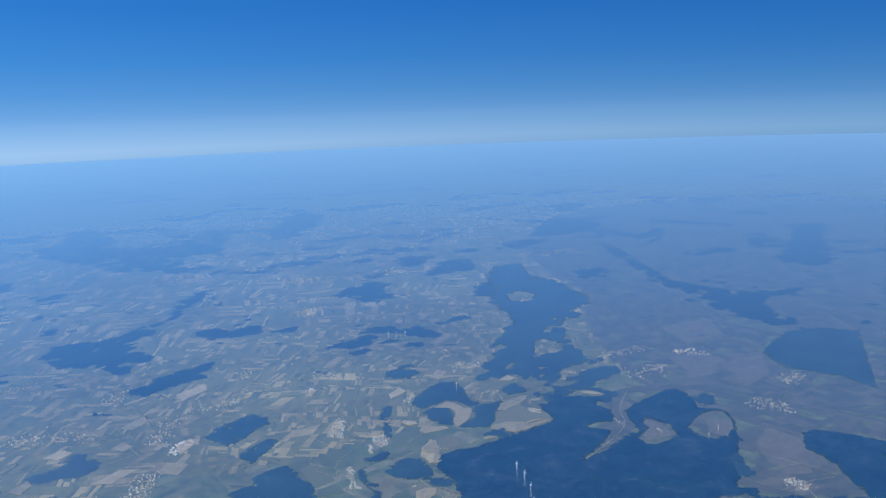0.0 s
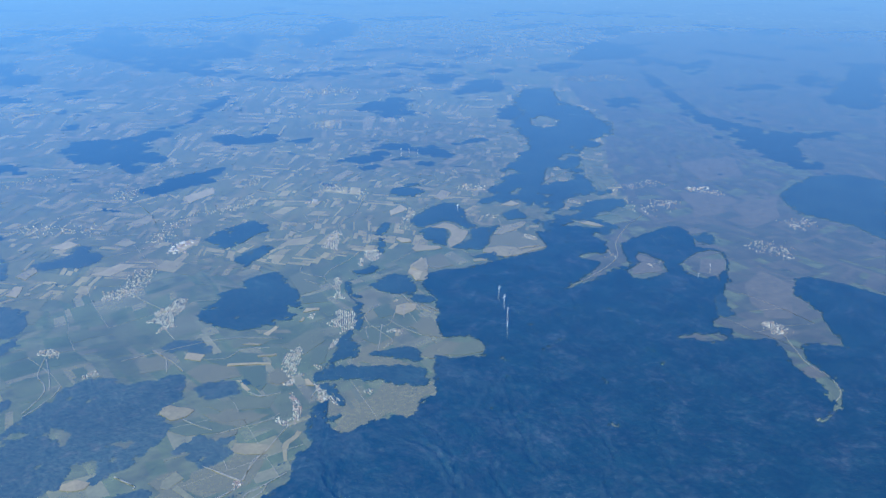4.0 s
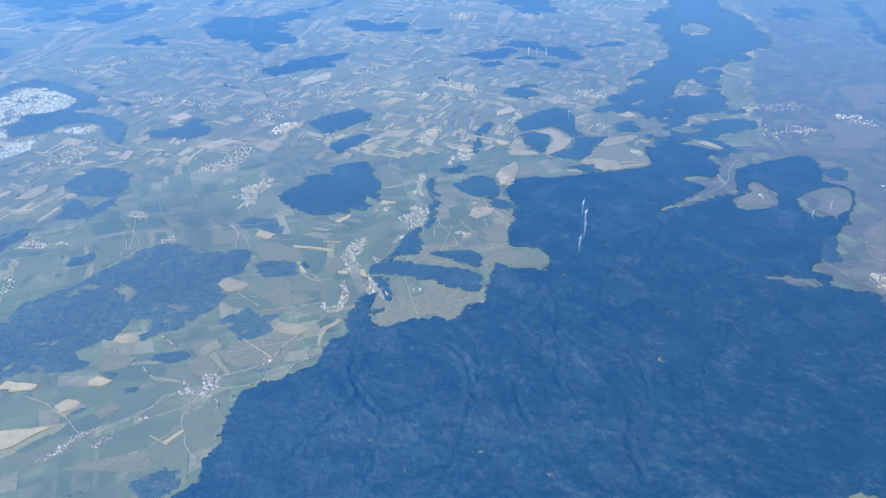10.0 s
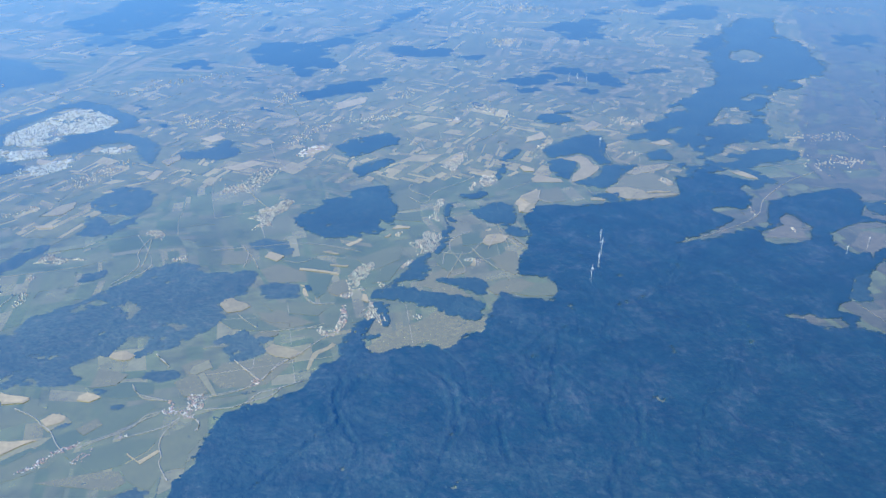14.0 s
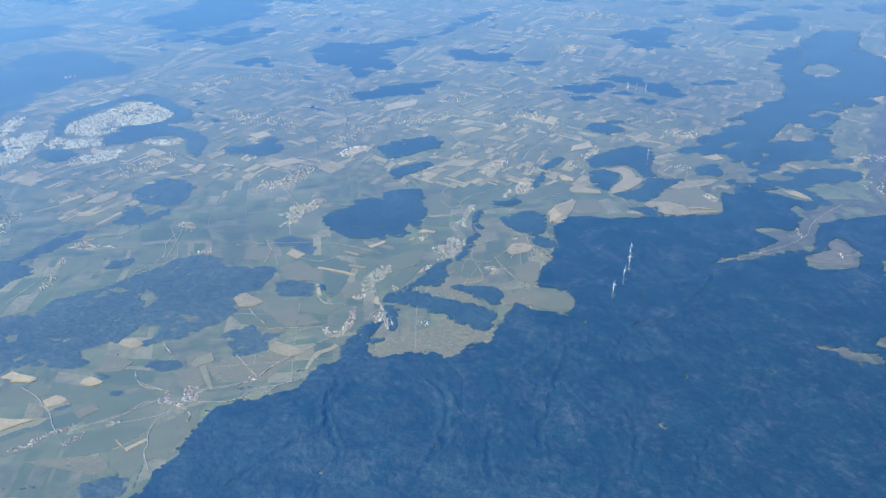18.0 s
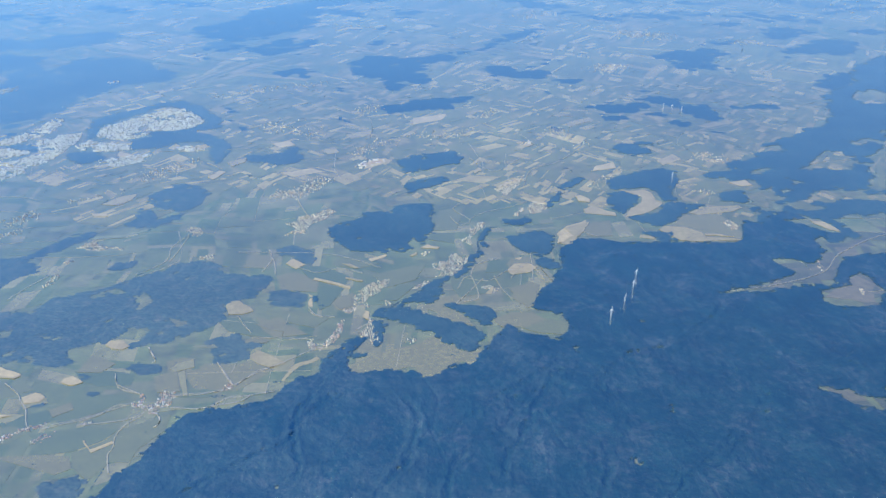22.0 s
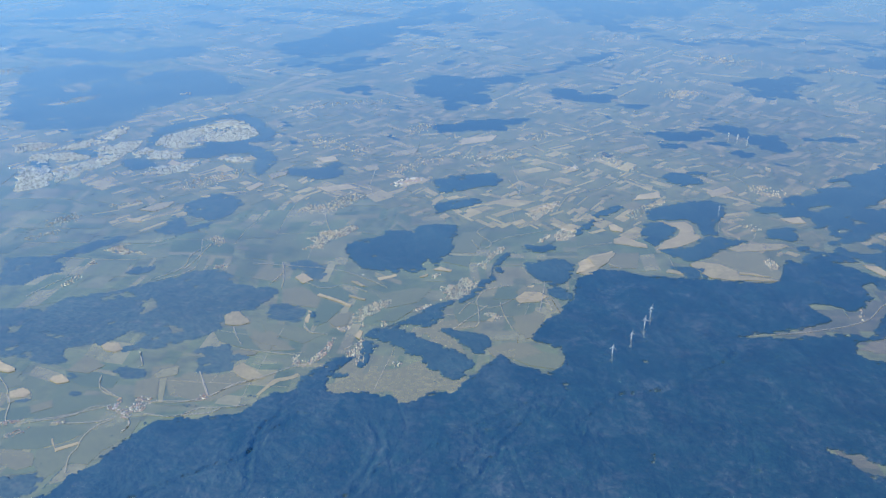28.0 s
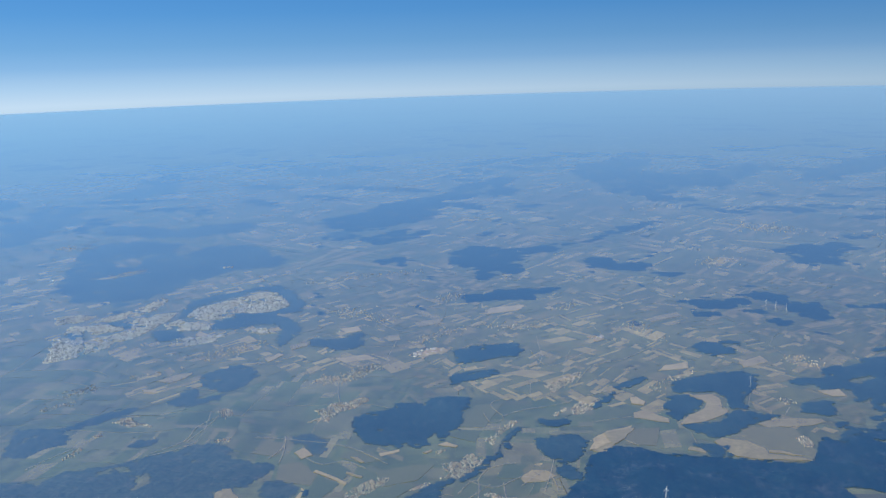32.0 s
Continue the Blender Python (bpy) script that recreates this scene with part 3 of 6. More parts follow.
WOODS.append((2.2, [(300.9, 562), (310.8, 572.7), (325, 577.7), (335.5, 573.6), (342.5, 584.5), (350.3, 581.7), (347.7, 566.6), (337.3, 556.1), (323.5, 551.4), (315.5, 554), (308.4, 560.9)]))
WOODS.append((2.2, [(350, 589.4), (362, 601), (375.4, 590.3), (375.3, 575), (381, 570.7), (394.9, 575.7), (396, 558.1), (397.7, 544.2), (392.4, 536), (377.3, 534.1), (375.7, 549), (370.5, 553), (370.5, 567.4), (361.6, 574.5), (353.5, 577.2)]))
WOODS.append((2.2, [(345.2, 553.6), (356.7, 556.8), (359.1, 548.4), (348.6, 542.6), (342.6, 545.1)]))
WOODS.append((2.2, [(357, 529.5), (367.3, 535.1), (371.5, 524.8), (363.8, 516.9), (357.2, 521.8)]))
WOODS.append((2.2, [(310.9, 544.1), (322.5, 547.2), (326.7, 541.9), (317.6, 534.8), (310.8, 535.9)]))
WOODS.append((0.8, [(296.1, 473.8), (304.4, 484.1), (315.3, 482.2), (320, 473.4), (320.9, 463.8), (306.4, 460.3), (298.4, 465.3)]))
WOODS.append((0.8, [(312, 484.3), (322.2, 486.9), (330.9, 483.8), (322.1, 479)]))
WOODS.append((2.2, [(406.4, 565.7), (419.9, 572.1), (437.7, 572.7), (452.4, 570.2), (445.4, 558.4), (433.6, 562.3), (410.8, 558.6)]))
WOODS.append((2.2, [(401.4, 733), (425.8, 757.5), (448.4, 758.5), (470.4, 774.2), (476.1, 754.9), (456.8, 724.2), (438, 685.3), (418, 678.4), (413.3, 696.5), (412.9, 722.3)]))
WOODS.append((2.2, [(517.9, 892.3), (543.5, 913.3), (553.2, 900.6), (531.6, 880.4)]))
WOODS.append((2.2, [(566.9, 857.8), (591.3, 877.3), (593.6, 859.2), (572.1, 840.6)]))
WOODS.append((2.2, [(472.4, 797.3), (505.9, 809.5), (513.1, 794), (484.6, 782.4)]))
WOODS.append((2.2, [(532.2, 745.7), (591.5, 802.9), (635, 810.3), (613.4, 753.9), (581.5, 734.1), (560.2, 746.9)]))
WOODS.append((2.2, [(513, 631.9), (535.9, 656.2), (555.7, 668.4), (579.2, 677.1), (559.7, 630.1), (514.3, 595.3), (511.3, 608.1)]))
WOODS.append((4, [(49.4, 1064.7), (74.5, 1177.3), (111.2, 1264.4), (123.4, 1176.5), (94.7, 1094.8), (109.2, 1036.5), (58.5, 1017.9), (14.8, 999.6), (14.9, 1045.3)]))
WOODS.append((4, [(206, 1302.5), (254.8, 1389.9), (312.4, 1543.8), (350.7, 1580.4), (343.8, 1409.3), (315.8, 1298.7), (355.2, 1251), (415.2, 1249.3), (470.1, 1327.7), (523.5, 1431.8), (478.9, 1247.6), (426.3, 1119), (359.2, 1119.4), (317.8, 1094.4), (271.6, 1065.4), (250.7, 1146.7), (226.3, 1235.3)]))
WOODS.append((4, [(-311.8, 1359.7), (-281.5, 1460.7), (-229.5, 1439.9), (-246.3, 1357), (-156.5, 1337.9), (-175.6, 1265.6), (-230.9, 1253.3)]))
WOODS.append((4, [(-470.2, 1042.4), (-462.1, 1154), (-412.7, 1190.8), (-391.1, 1095.7), (-410, 1032.7)]))
WOODS.append((4, [(-470.5, 831.1), (-472.1, 906.1), (-476.2, 983.9), (-382.6, 870), (-372.9, 801.3), (-357.9, 741.8), (-372.7, 708.4)]))
WOODS.append((4, [(566.5, 1245.2), (657.3, 1392.6), (746.9, 1484.8), (741.5, 1388.1), (644, 1243), (584.4, 1197.5)]))
WOODS.append((4, [(-259.9, 1619.1), (-160.6, 1726.5), (-52.7, 1692.1), (-110.3, 1607.2), (-186.9, 1530.6)]))
WOODS.append((4, [(-599.1, 1371.5), (-548.4, 1475.7), (-448.9, 1470.1), (-469.7, 1366.2), (-515.7, 1304.7)]))
WOODS.append((4, [(94.8, 1422.6), (140.7, 1508.5), (193.5, 1523.7), (175.4, 1435.1), (129, 1372.3)]))
WOODS.append((4, [(-47.4, 771), (-36.4, 815.2), (-17.8, 841.1), (13.2, 937.6), (47.9, 1000.1), (64, 974.8), (37.4, 890.1), (14.7, 842.3), (-1.2, 781.6), (-18.9, 758.8)]))
WOODS.append((4, [(217.4, 1393.8), (252.6, 1401.3), (298.7, 1452.8), (349.4, 1500.3), (315.2, 1344), (303.2, 1208.6), (333.6, 1148.9), (386.1, 1203.3), (441.1, 1312.1), (506.3, 1353.2), (512.7, 1290.5), (450.4, 1181.8), (386.3, 1127.6), (336.3, 1051.7), (292.7, 1036.6), (276.1, 1104.7), (261.4, 1207), (238.8, 1286.8)]))
WOODS.append((2.2, [(103, 1142.3), (144, 1102.1), (129.9, 1047), (92.9, 1045.6)]))
WOODS.append((2.2, [(254.3, 820.2), (280, 855.1), (307.6, 874.1), (278.7, 820.1), (249.7, 791.4)]))
WOODS.append((2.2, [(884.7, 927), (1012, 1017.9), (994.6, 942.5), (997, 893.1), (971.4, 863.7), (889.7, 841.4), (847.4, 849.9), (820.9, 874.1)]))
WOODS.append((2.2, [(852.4, 761.1), (827.7, 707.9), (763.3, 615.6), (706.2, 529.2), (703.8, 484.1), (713.6, 452.1), (692.3, 450.6), (674.9, 478.2), (678.3, 516.3), (740.9, 607.2), (791, 683.4)]))
WOODS.append((2.2, [(874.4, 500.1), (955.5, 537.8), (1137.9, 628.8), (1221.5, 639.3), (1174.8, 594.8), (1072.7, 549.6), (931.5, 459.6), (878.5, 452.8), (882.5, 475.3)]))
WOODS.append((4, [(1120.2, 1128.3), (1186, 1146), (1181.5, 1094.6), (1099.9, 1046.9), (1053.2, 1045.1)]))
WOODS.append((4, [(1269.1, 1354.9), (1361.5, 1374.5), (1359.8, 1298), (1262.4, 1255.6)]))
WOODS.append((4, [(915.8, 744.4), (1008.1, 787.7), (997.5, 757.8), (908.1, 697.8), (868.8, 695.4)]))
WOODS.append((2.2, [(993.9, 620.6), (1051.1, 621.6), (1019.2, 585.2), (955.4, 570.9), (946.7, 590.1)]))
WOODS.append((2.2, [(743.1, 859.8), (801.2, 862.7), (811.6, 825.1), (766.2, 812.6), (729.9, 819.8)]))
WOODS.append((2.2, [(561.7, 853.2), (608.3, 867.9), (617.2, 848.5), (570.7, 813.8), (549.8, 821.9)]))
WOODS.append((4, [(555.6, 1250.6), (623.3, 1303.2), (669, 1280.8), (605.7, 1222.2), (547.6, 1188.1)]))
WOODS.append((0.55, [(280.7, 343.8), (286.9, 345.2), (293.8, 344), (297.3, 342.8), (295.3, 337.6), (297.8, 334.5), (287.8, 331.7), (286.4, 337.4)]))
WOODS.append((0.55, [(278.3, 362.9), (289.4, 367.5), (297.3, 368.4), (301.8, 379.7), (309.1, 383.8), (319.1, 380.2), (331.9, 379), (322.7, 376.5), (312.4, 368), (301.6, 356.4), (291.2, 350.7), (285.1, 356)]))
WOODS.append((0.55, [(271.8, 386.8), (277.5, 399.1), (285.7, 399.3), (292.3, 391.3), (288.3, 381), (282.3, 375.5), (277.1, 367.2), (272.5, 374.5)]))
WOODS.append((0.55, [(278.4, 403.3), (278.8, 415.4), (291.5, 425.6), (306.9, 432.6), (318.2, 435.7), (326, 431.2), (321.2, 413), (312.8, 395.9), (314.4, 384.7), (304.6, 384.5), (304.7, 397.3), (299.9, 403.8), (289.9, 403.6)]))
WOODS.append((0.8, [(10.5, 400.5), (16, 409.3), (23, 419.3), (38.3, 415.2), (43.7, 405.7), (43.2, 389), (36.4, 379.4), (24.3, 382.2), (15.8, 389.9)]))
WOODS.append((0.8, [(6.5, 364.4), (12.5, 368.9), (10.4, 384.2), (18.6, 380.5), (25.6, 370), (36.8, 377.8), (35.6, 367.2), (25.7, 359.1), (13.1, 360.2)]))
WOODS.append((0.8, [(-37.4, 296.6), (-51.6, 323.7), (-33.1, 325.3), (-28.4, 327.3), (-21.6, 336.9), (-12.9, 350.5), (-2.3, 354.9), (-1.9, 349.3), (-10, 337.2), (-15.5, 330.1), (-24, 324.9), (-26.3, 312.4), (-28.3, 304.4)]))
WOODS.append((0.55, [(16, 312.7), (19, 319.2), (29.6, 321.8), (28.5, 316.5), (20.9, 311.1)]))
WOODS.append((0.55, [(247, 406.7), (259.8, 420.2), (267.9, 424.1), (262, 413.2), (250.4, 402.6)]))
WOODS.append((0.55, [(116.5, 348), (118.4, 357), (125.3, 362.1), (135.3, 368.2), (133.3, 374.1), (144, 375.9), (150.4, 372.3), (150.5, 382.2), (159.2, 385.6), (171.9, 385.9), (173.2, 376.6), (170.8, 363.2), (172.6, 354.8), (168.6, 344.5), (166.5, 334.7), (160.6, 341), (158, 334.5), (162.4, 328.4), (155.5, 325.2), (149.7, 329.3), (147.2, 325), (138.8, 326.6), (130.1, 329.5), (121.9, 340.2)]))
WOODS.append((0.8, [(157, 404.4), (163.3, 417.6), (175.1, 422.5), (182.6, 422.7), (178.4, 413.6), (168.5, 407.2), (159.4, 399.4)]))
WOODS.append((0.8, [(53.9, 467), (65.3, 468.8), (74.7, 469.9), (79.8, 482.1), (86.3, 482.4), (90.3, 468.5), (92.4, 456.2), (85.7, 450.6), (77.4, 449), (66.4, 455.7), (58.9, 454.8)]))
WOODS.append((0.8, [(152.3, 453.3), (165.1, 463.7), (178.2, 468.9), (190.7, 471.2), (194.1, 459.3), (191.7, 450), (181, 444.9), (170.9, 437.6), (158.7, 433.3), (155.1, 444)]))
WOODS.append((0.8, [(159.3, 417.6), (169.2, 422.7), (182.8, 425), (183.5, 419.3), (175.6, 415.8), (166.2, 414.4), (157.3, 408.9)]))
WOODS.append((0.55, [(92.5, 333.1), (101.1, 335.2), (108.9, 330.9), (112.9, 324.2), (112.8, 315.9), (108.6, 314.7), (103.1, 323.4), (95.9, 325.1)]))
WOODS.append((0.55, [(209.5, 340.8), (217.2, 345.6), (229.1, 347.9), (232.9, 341.4), (232.1, 331.1), (229, 322.5), (222.8, 318.3), (216.5, 324.1), (211.5, 330.7)]))
WOODS.append((0.55, [(219.1, 317.6), (228, 316.6), (232.7, 309.3), (226.5, 304.7), (220.5, 310.1)]))
WOODS.append((0.55, [(194.3, 335.3), (197.2, 347.2), (200.5, 354), (202.2, 353.4), (198.8, 345.2), (197.1, 335.4), (199.1, 329.2), (196.3, 329.7)]))
WOODS.append((0.55, [(152.9, 273.7), (156.2, 280.5), (164.8, 288.1), (169.8, 293.4), (173.1, 292.4), (173.6, 286.8), (171.2, 279.3), (166.3, 276.3), (158.8, 277.6), (154.9, 273.3)]))
WOODS.append((0.55, [(123.4, 230.9), (125.8, 237), (129.9, 243.3), (132.7, 248.3), (136.3, 250.4), (138.3, 249.2), (134.7, 244.2), (132.7, 238.7), (130, 233.6), (127.7, 229.9)]))
WOODS.append((0.55, [(187, 311.1), (188.6, 319.3), (191.6, 324.7), (194.5, 326.6), (195.3, 321.8), (191.8, 317), (189.1, 310.1)]))
WOODS.append((0.55, [(176.2, 296.7), (180.7, 301), (185.6, 310), (187.9, 312.3), (186.6, 305.5), (182.2, 298.9)]))
WOODS.append((0.55, [(209.2, 364.1), (215.7, 362.1), (223.5, 364.5), (226.7, 361), (218, 354.5), (210.3, 358.5)]))
WOODS.append((0.55, [(235.9, 381.2), (241.8, 392.4), (248.2, 400.8), (248.7, 395.9), (242.8, 386.1), (238, 378.2)]))
WOODS.append((0.55, [(145.3, 252.6), (146.1, 260.4), (147.4, 261.3), (148.2, 254), (147.7, 245.7), (146.5, 243.6)]))
CLEARINGS = []
CLEARINGS.append([(362.5, 355.9), (373.1, 358.5), (383.1, 358), (387, 347.9), (383.9, 339.1), (376.8, 343.1), (369.2, 352.6)])
CLEARINGS.append([(374.7, 264), (379.4, 270.6), (392.1, 275.4), (403.3, 278), (413.1, 276.8), (417, 270.9), (408.5, 259.6), (398.3, 251.3), (388.6, 248.9), (378.3, 248.6), (374.3, 254)])
CLEARINGS.append([(386.2, 250.8), (389.5, 249.9), (380.7, 241.4)])
CLEARINGS.append([(367.4, 331), (373.1, 335.3), (375.3, 327.8), (375.8, 322), (367.4, 316.9), (367.4, 325.2)])
CLEARINGS.append([(394.9, 355.6), (412.4, 361.6), (449.2, 369.6), (424.7, 333.7), (394.9, 333.2), (391.6, 344.2)])
CLEARINGS.append([(115.5, 166.7), (117.1, 167.3), (117.3, 165.4), (115.7, 165)])
CLEARINGS.append([(122.4, 150.2), (123.7, 150.5), (123.6, 148.6), (122.4, 148.7)])
CLEARINGS.append([(148.6, 151.9), (151, 152), (151.2, 149.9), (148.9, 149.3)])
CLEARINGS.append([(164.6, 134.8), (166.9, 135.3), (166.8, 133.2), (164.6, 132.9)])
CLEARINGS.append([(22.8, 291.5), (26.5, 295.3), (32, 290.7), (28.2, 288.6)])
CLEARINGS.append([(36, 286.7), (41.4, 289.3), (46.4, 281.9), (42.7, 274.5)])
CLEARINGS.append([(57.1, 267.8), (61.1, 266.5), (65.6, 263.4), (61.8, 260.2)])
CLEARINGS.append([(-17.8, 278.2), (-10.3, 283.2), (-8.5, 279.3), (-14.2, 275.8)])
CLEARINGS.append([(-4, 275.1), (-3.9, 288.4), (0, 291.1), (0, 282.5)])
CLEARINGS.append([(-8.3, 254.6), (-6.5, 260.3), (-5.1, 265.7), (-3.9, 256)])
CLEARINGS.append([(7.2, 256.2), (18.1, 255.1), (18.9, 253.4), (10.6, 253.7)])
CLEARINGS.append([(-2.1, 242.3), (2.6, 246.4), (3.9, 249.4), (2.9, 243.6)])
CLEARINGS.append([(7.2, 239.3), (8.8, 242.9), (13.1, 238.6)])
CLEARINGS.append([(17.2, 286.3), (21.1, 292.6), (23.4, 290), (20.1, 285.3)])
CLEARINGS.append([(148.4, 248), (151.7, 251.6), (151.3, 244.3), (148.8, 239.4)])
CLEARINGS.append([(535, 607.3), (556.5, 610.6), (559, 593.1), (541.5, 571.4), (524.4, 571.8), (520.3, 586.5)])
CLEARINGS.append([(437.8, 465.5), (450.1, 466.5), (448.2, 449.4), (443.3, 434), (432.1, 427), (418.6, 432.9), (403.7, 430.6), (422.9, 448.1)])
CLEARINGS.append([(375, 432.1), (384.8, 433.1), (387.1, 426.6), (376.6, 423.5), (371.9, 425.9)])
CLEARINGS.append([(390.4, 412), (398.1, 414.6), (398, 408.9), (390.5, 405.3)])
CLEARINGS.append([(473.4, 487.9), (484.7, 489.6), (475.1, 478.6), (465.7, 475.2)])
CLEARINGS.append([(-203.9, 604.6), (-189.3, 611.9), (-181.6, 624.4), (-166.8, 641.4), (-160.2, 628.8), (-167.5, 614.5), (-184.3, 602)])
CLEARINGS.append([(-216.8, 666.2), (-205.1, 682.9), (-181.5, 675.7), (-180.5, 652.1), (-195.9, 643.9)])
CLEARINGS.append([(407.3, 433.4), (431.2, 453.6), (446.6, 454), (446.4, 439.3), (439.5, 429.6), (413, 428.9)])
CLEARINGS.append([(393.8, 385.9), (402.5, 398.1), (414.9, 396.8), (428.4, 394.7), (423.1, 384.3), (404, 380.7)])
CLEARINGS.append([(354.8, 392.1), (376.2, 404.1), (373.6, 389.3), (381.6, 385.6), (366.6, 381.3), (354.5, 382.6)])
CLEARINGS.append([(371.1, 376.9), (390.6, 378.9), (393.8, 370.7), (379.8, 368.2)])
CLEARINGS.append([(352.9, 412.9), (365.4, 415.9), (366.9, 405.6), (357.6, 404.5)])
CLEARINGS.append([(223.2, 240.2), (224.3, 239.8), (225.8, 234.9), (224.3, 236.7)])
CLEARINGS.append([(255.7, 258.9), (258.8, 258.9), (258.2, 257.2), (255.8, 257.1)])
CLEARINGS.append([(251.7, 200.8), (253, 200.5), (252.5, 199.3), (251.1, 199.3)])
CLEARINGS.append([(230.7, 173.9), (232.4, 175.5), (232.9, 172.4), (231.6, 171.4)])
CLEARINGS.append([(310.6, 210.9), (319, 209.1), (323, 204.7), (331.1, 202.9), (329.5, 199.8), (322.9, 200.3), (317.2, 205.2), (309.6, 208.6)])
CLEARINGS.append([(299.5, 280.2), (304.6, 283.1), (315.4, 286.2), (327.1, 288.3), (339.8, 292), (346.6, 294.4), (350.7, 299.9), (355.8, 307.3), (360.1, 311.3), (368.2, 320.2), (368.5, 326.7), (366.7, 332.1), (373.5, 336.5), (376.1, 329.6), (384.6, 331.2), (394.6, 335.4), (409, 341.6), (419.7, 341.1), (406.7, 319.5), (396.5, 320), (381, 316.4), (373.1, 313.7), (366.1, 304.9), (361.1, 296.4), (356.8, 289.9), (348.5, 287.1), (336.8, 285.6), (327.9, 283.9), (316.6, 282.9), (303.2, 279.5)])
CLEARINGS.append([(336.1, 311.4), (343.1, 314.1), (348.8, 310.7), (354.4, 307.4), (351.3, 301), (344.4, 298.5), (340.2, 301.6), (337.1, 305.3)])
CLEARINGS.append([(345.8, 280.8), (353.2, 283), (361.2, 285.3), (365, 292.3), (372.7, 297), (375.1, 292.8), (375.2, 285.6), (375.4, 280.2), (370.8, 274.2), (369.1, 268.2), (358.8, 266.3), (346.4, 267.5), (341, 270.8)])
CLEARINGS.append([(376.4, 323.9), (391.3, 332.8), (403.6, 336.2), (427.7, 338), (416.9, 322.4), (392.1, 318.3), (378, 313.4), (371.1, 311)])
CLEARINGS.append([(331.9, 142), (331.5, 137.1), (325.9, 133), (315.2, 129.9), (302.4, 128.6), (299.3, 129.1), (310.9, 131.1), (323, 134.8)])
BRIGHT_FIELDS = []
BRIGHT_FIELDS.append([(114.8, 275.4), (114.2, 285.7), (115.9, 284.2), (116.5, 275)])
BRIGHT_FIELDS.append([(205.9, 311.6), (213.1, 317.5), (216.9, 314.7), (209.3, 304.9)])
BRIGHT_FIELDS.append([(235.9, 344.1), (243, 353), (254.6, 360.3), (250.7, 346.4), (237.5, 335.1)])
BRIGHT_FIELDS.append([(283.9, 329.9), (287.6, 331.2), (287, 326.9), (283.5, 326.2)])
BRIGHT_FIELDS.append([(110.5, 221.7), (111.8, 228.5), (114.8, 233.1), (122.3, 237), (123.3, 235.1), (116.3, 230.8), (112.8, 226.4), (111.6, 221.4)])
BRIGHT_FIELDS.append([(139.4, 318.9), (147.3, 323.8), (148, 322), (141, 316)])
BRIGHT_FIELDS.append([(131.6, 441.1), (134.2, 455.5), (144.5, 459.6), (148.9, 452.8)])
BRIGHT_FIELDS.append([(81.3, 435.3), (99.2, 443), (106.5, 436.7), (90, 428.4)])
BRIGHT_FIELDS.append([(203.3, 313.4), (213.8, 318.9), (216.4, 310.8), (208.6, 305.7)])
BRIGHT_FIELDS.append([(187.8, 284.9), (192.4, 292.8), (197.5, 290.2), (195.3, 283.2)])
BRIGHT_FIELDS.append([(101.9, 476.2), (110.2, 482.7), (114.7, 471.8), (107.2, 467.8)])
BRIGHT_FIELDS.append([(116, 507.1), (134.3, 519), (133.9, 506.4), (121.3, 497.8)])
BRIGHT_FIELDS.append([(164.7, 544.6), (189.2, 554), (185.6, 539.8), (163.7, 529.7)])
BRIGHT_FIELDS.append([(278.1, 441.7), (290.7, 447.6), (291, 438.3), (273.5, 432.1)])
BRIGHT_FIELDS.append([(67.9, 490.3), (78.6, 495), (84.3, 487.1), (73.9, 481.5)])
BRIGHT_FIELDS.append([(275.5, 528.8), (295.2, 543.7), (297.9, 534.8), (276.5, 520.1)])
BRIGHT_FIELDS.append([(319.9, 450.4), (334.2, 461.5), (337.1, 452.1), (321.3, 441.2)])
BRIGHT_FIELDS.append([(291.4, 349.3), (301, 354.3), (311.2, 363.7), (319.7, 366.8), (330, 365.6), (332.3, 353), (333.9, 341.7), (331.8, 333.3), (318.6, 331.2), (301.8, 331.4), (296.1, 336.3), (294.1, 340.8)])
BRIGHT_FIELDS.append([(314, 368.1), (322, 374.2), (333.6, 376.7), (344.9, 377), (345.7, 374.8), (338.9, 369.4), (327.4, 366.9), (318.3, 365.3)])
BRIGHT_FIELDS.append([(277.4, 364.3), (283.6, 375.5), (291.7, 383.4), (293.6, 391.3), (286.4, 399.3), (297.8, 402.1), (301.4, 395.6), (299.9, 383.6), (303.4, 381.3), (295.5, 373.5), (289.6, 368.2)])
BRIGHT_FIELDS.append([(256.2, 374.8), (261.8, 378.8), (273.1, 370), (273.4, 365.7), (264.9, 366.9), (256.5, 369.6)])
BRIGHT_FIELDS.append([(352.6, 412.1), (363.7, 415), (365.2, 406.4), (357.9, 405.3)])
BRIGHT_FIELDS.append([(278.8, 341.7), (285.6, 339.9), (286, 336.1), (278.6, 338.5)])
BRIGHT_FIELDS.append([(376.3, 356.1), (382.6, 354.1), (386.2, 346.1), (385.5, 341.5), (381.2, 344.7), (376.9, 351.3)])
BRIGHT_FIELDS.append([(205.3, 304.8), (209.9, 312.2), (216.6, 311.8), (220.8, 307.9), (214.4, 302.3), (206.9, 301)])
BRIGHT_FIELDS.append([(95.1, 238), (98.7, 242), (110.9, 233.3), (105.5, 230.6), (99.5, 233.1)])
BRIGHT_FIELDS.append([(48.7, 191), (52.5, 186), (57.8, 189.7), (58.7, 188.9), (53.2, 184.3), (48.2, 190.7)])
BRIGHT_FIELDS.append([(-11.6, 390), (-5.6, 400.1), (3.3, 404.6), (3.2, 396.2), (-2.2, 387.9)])
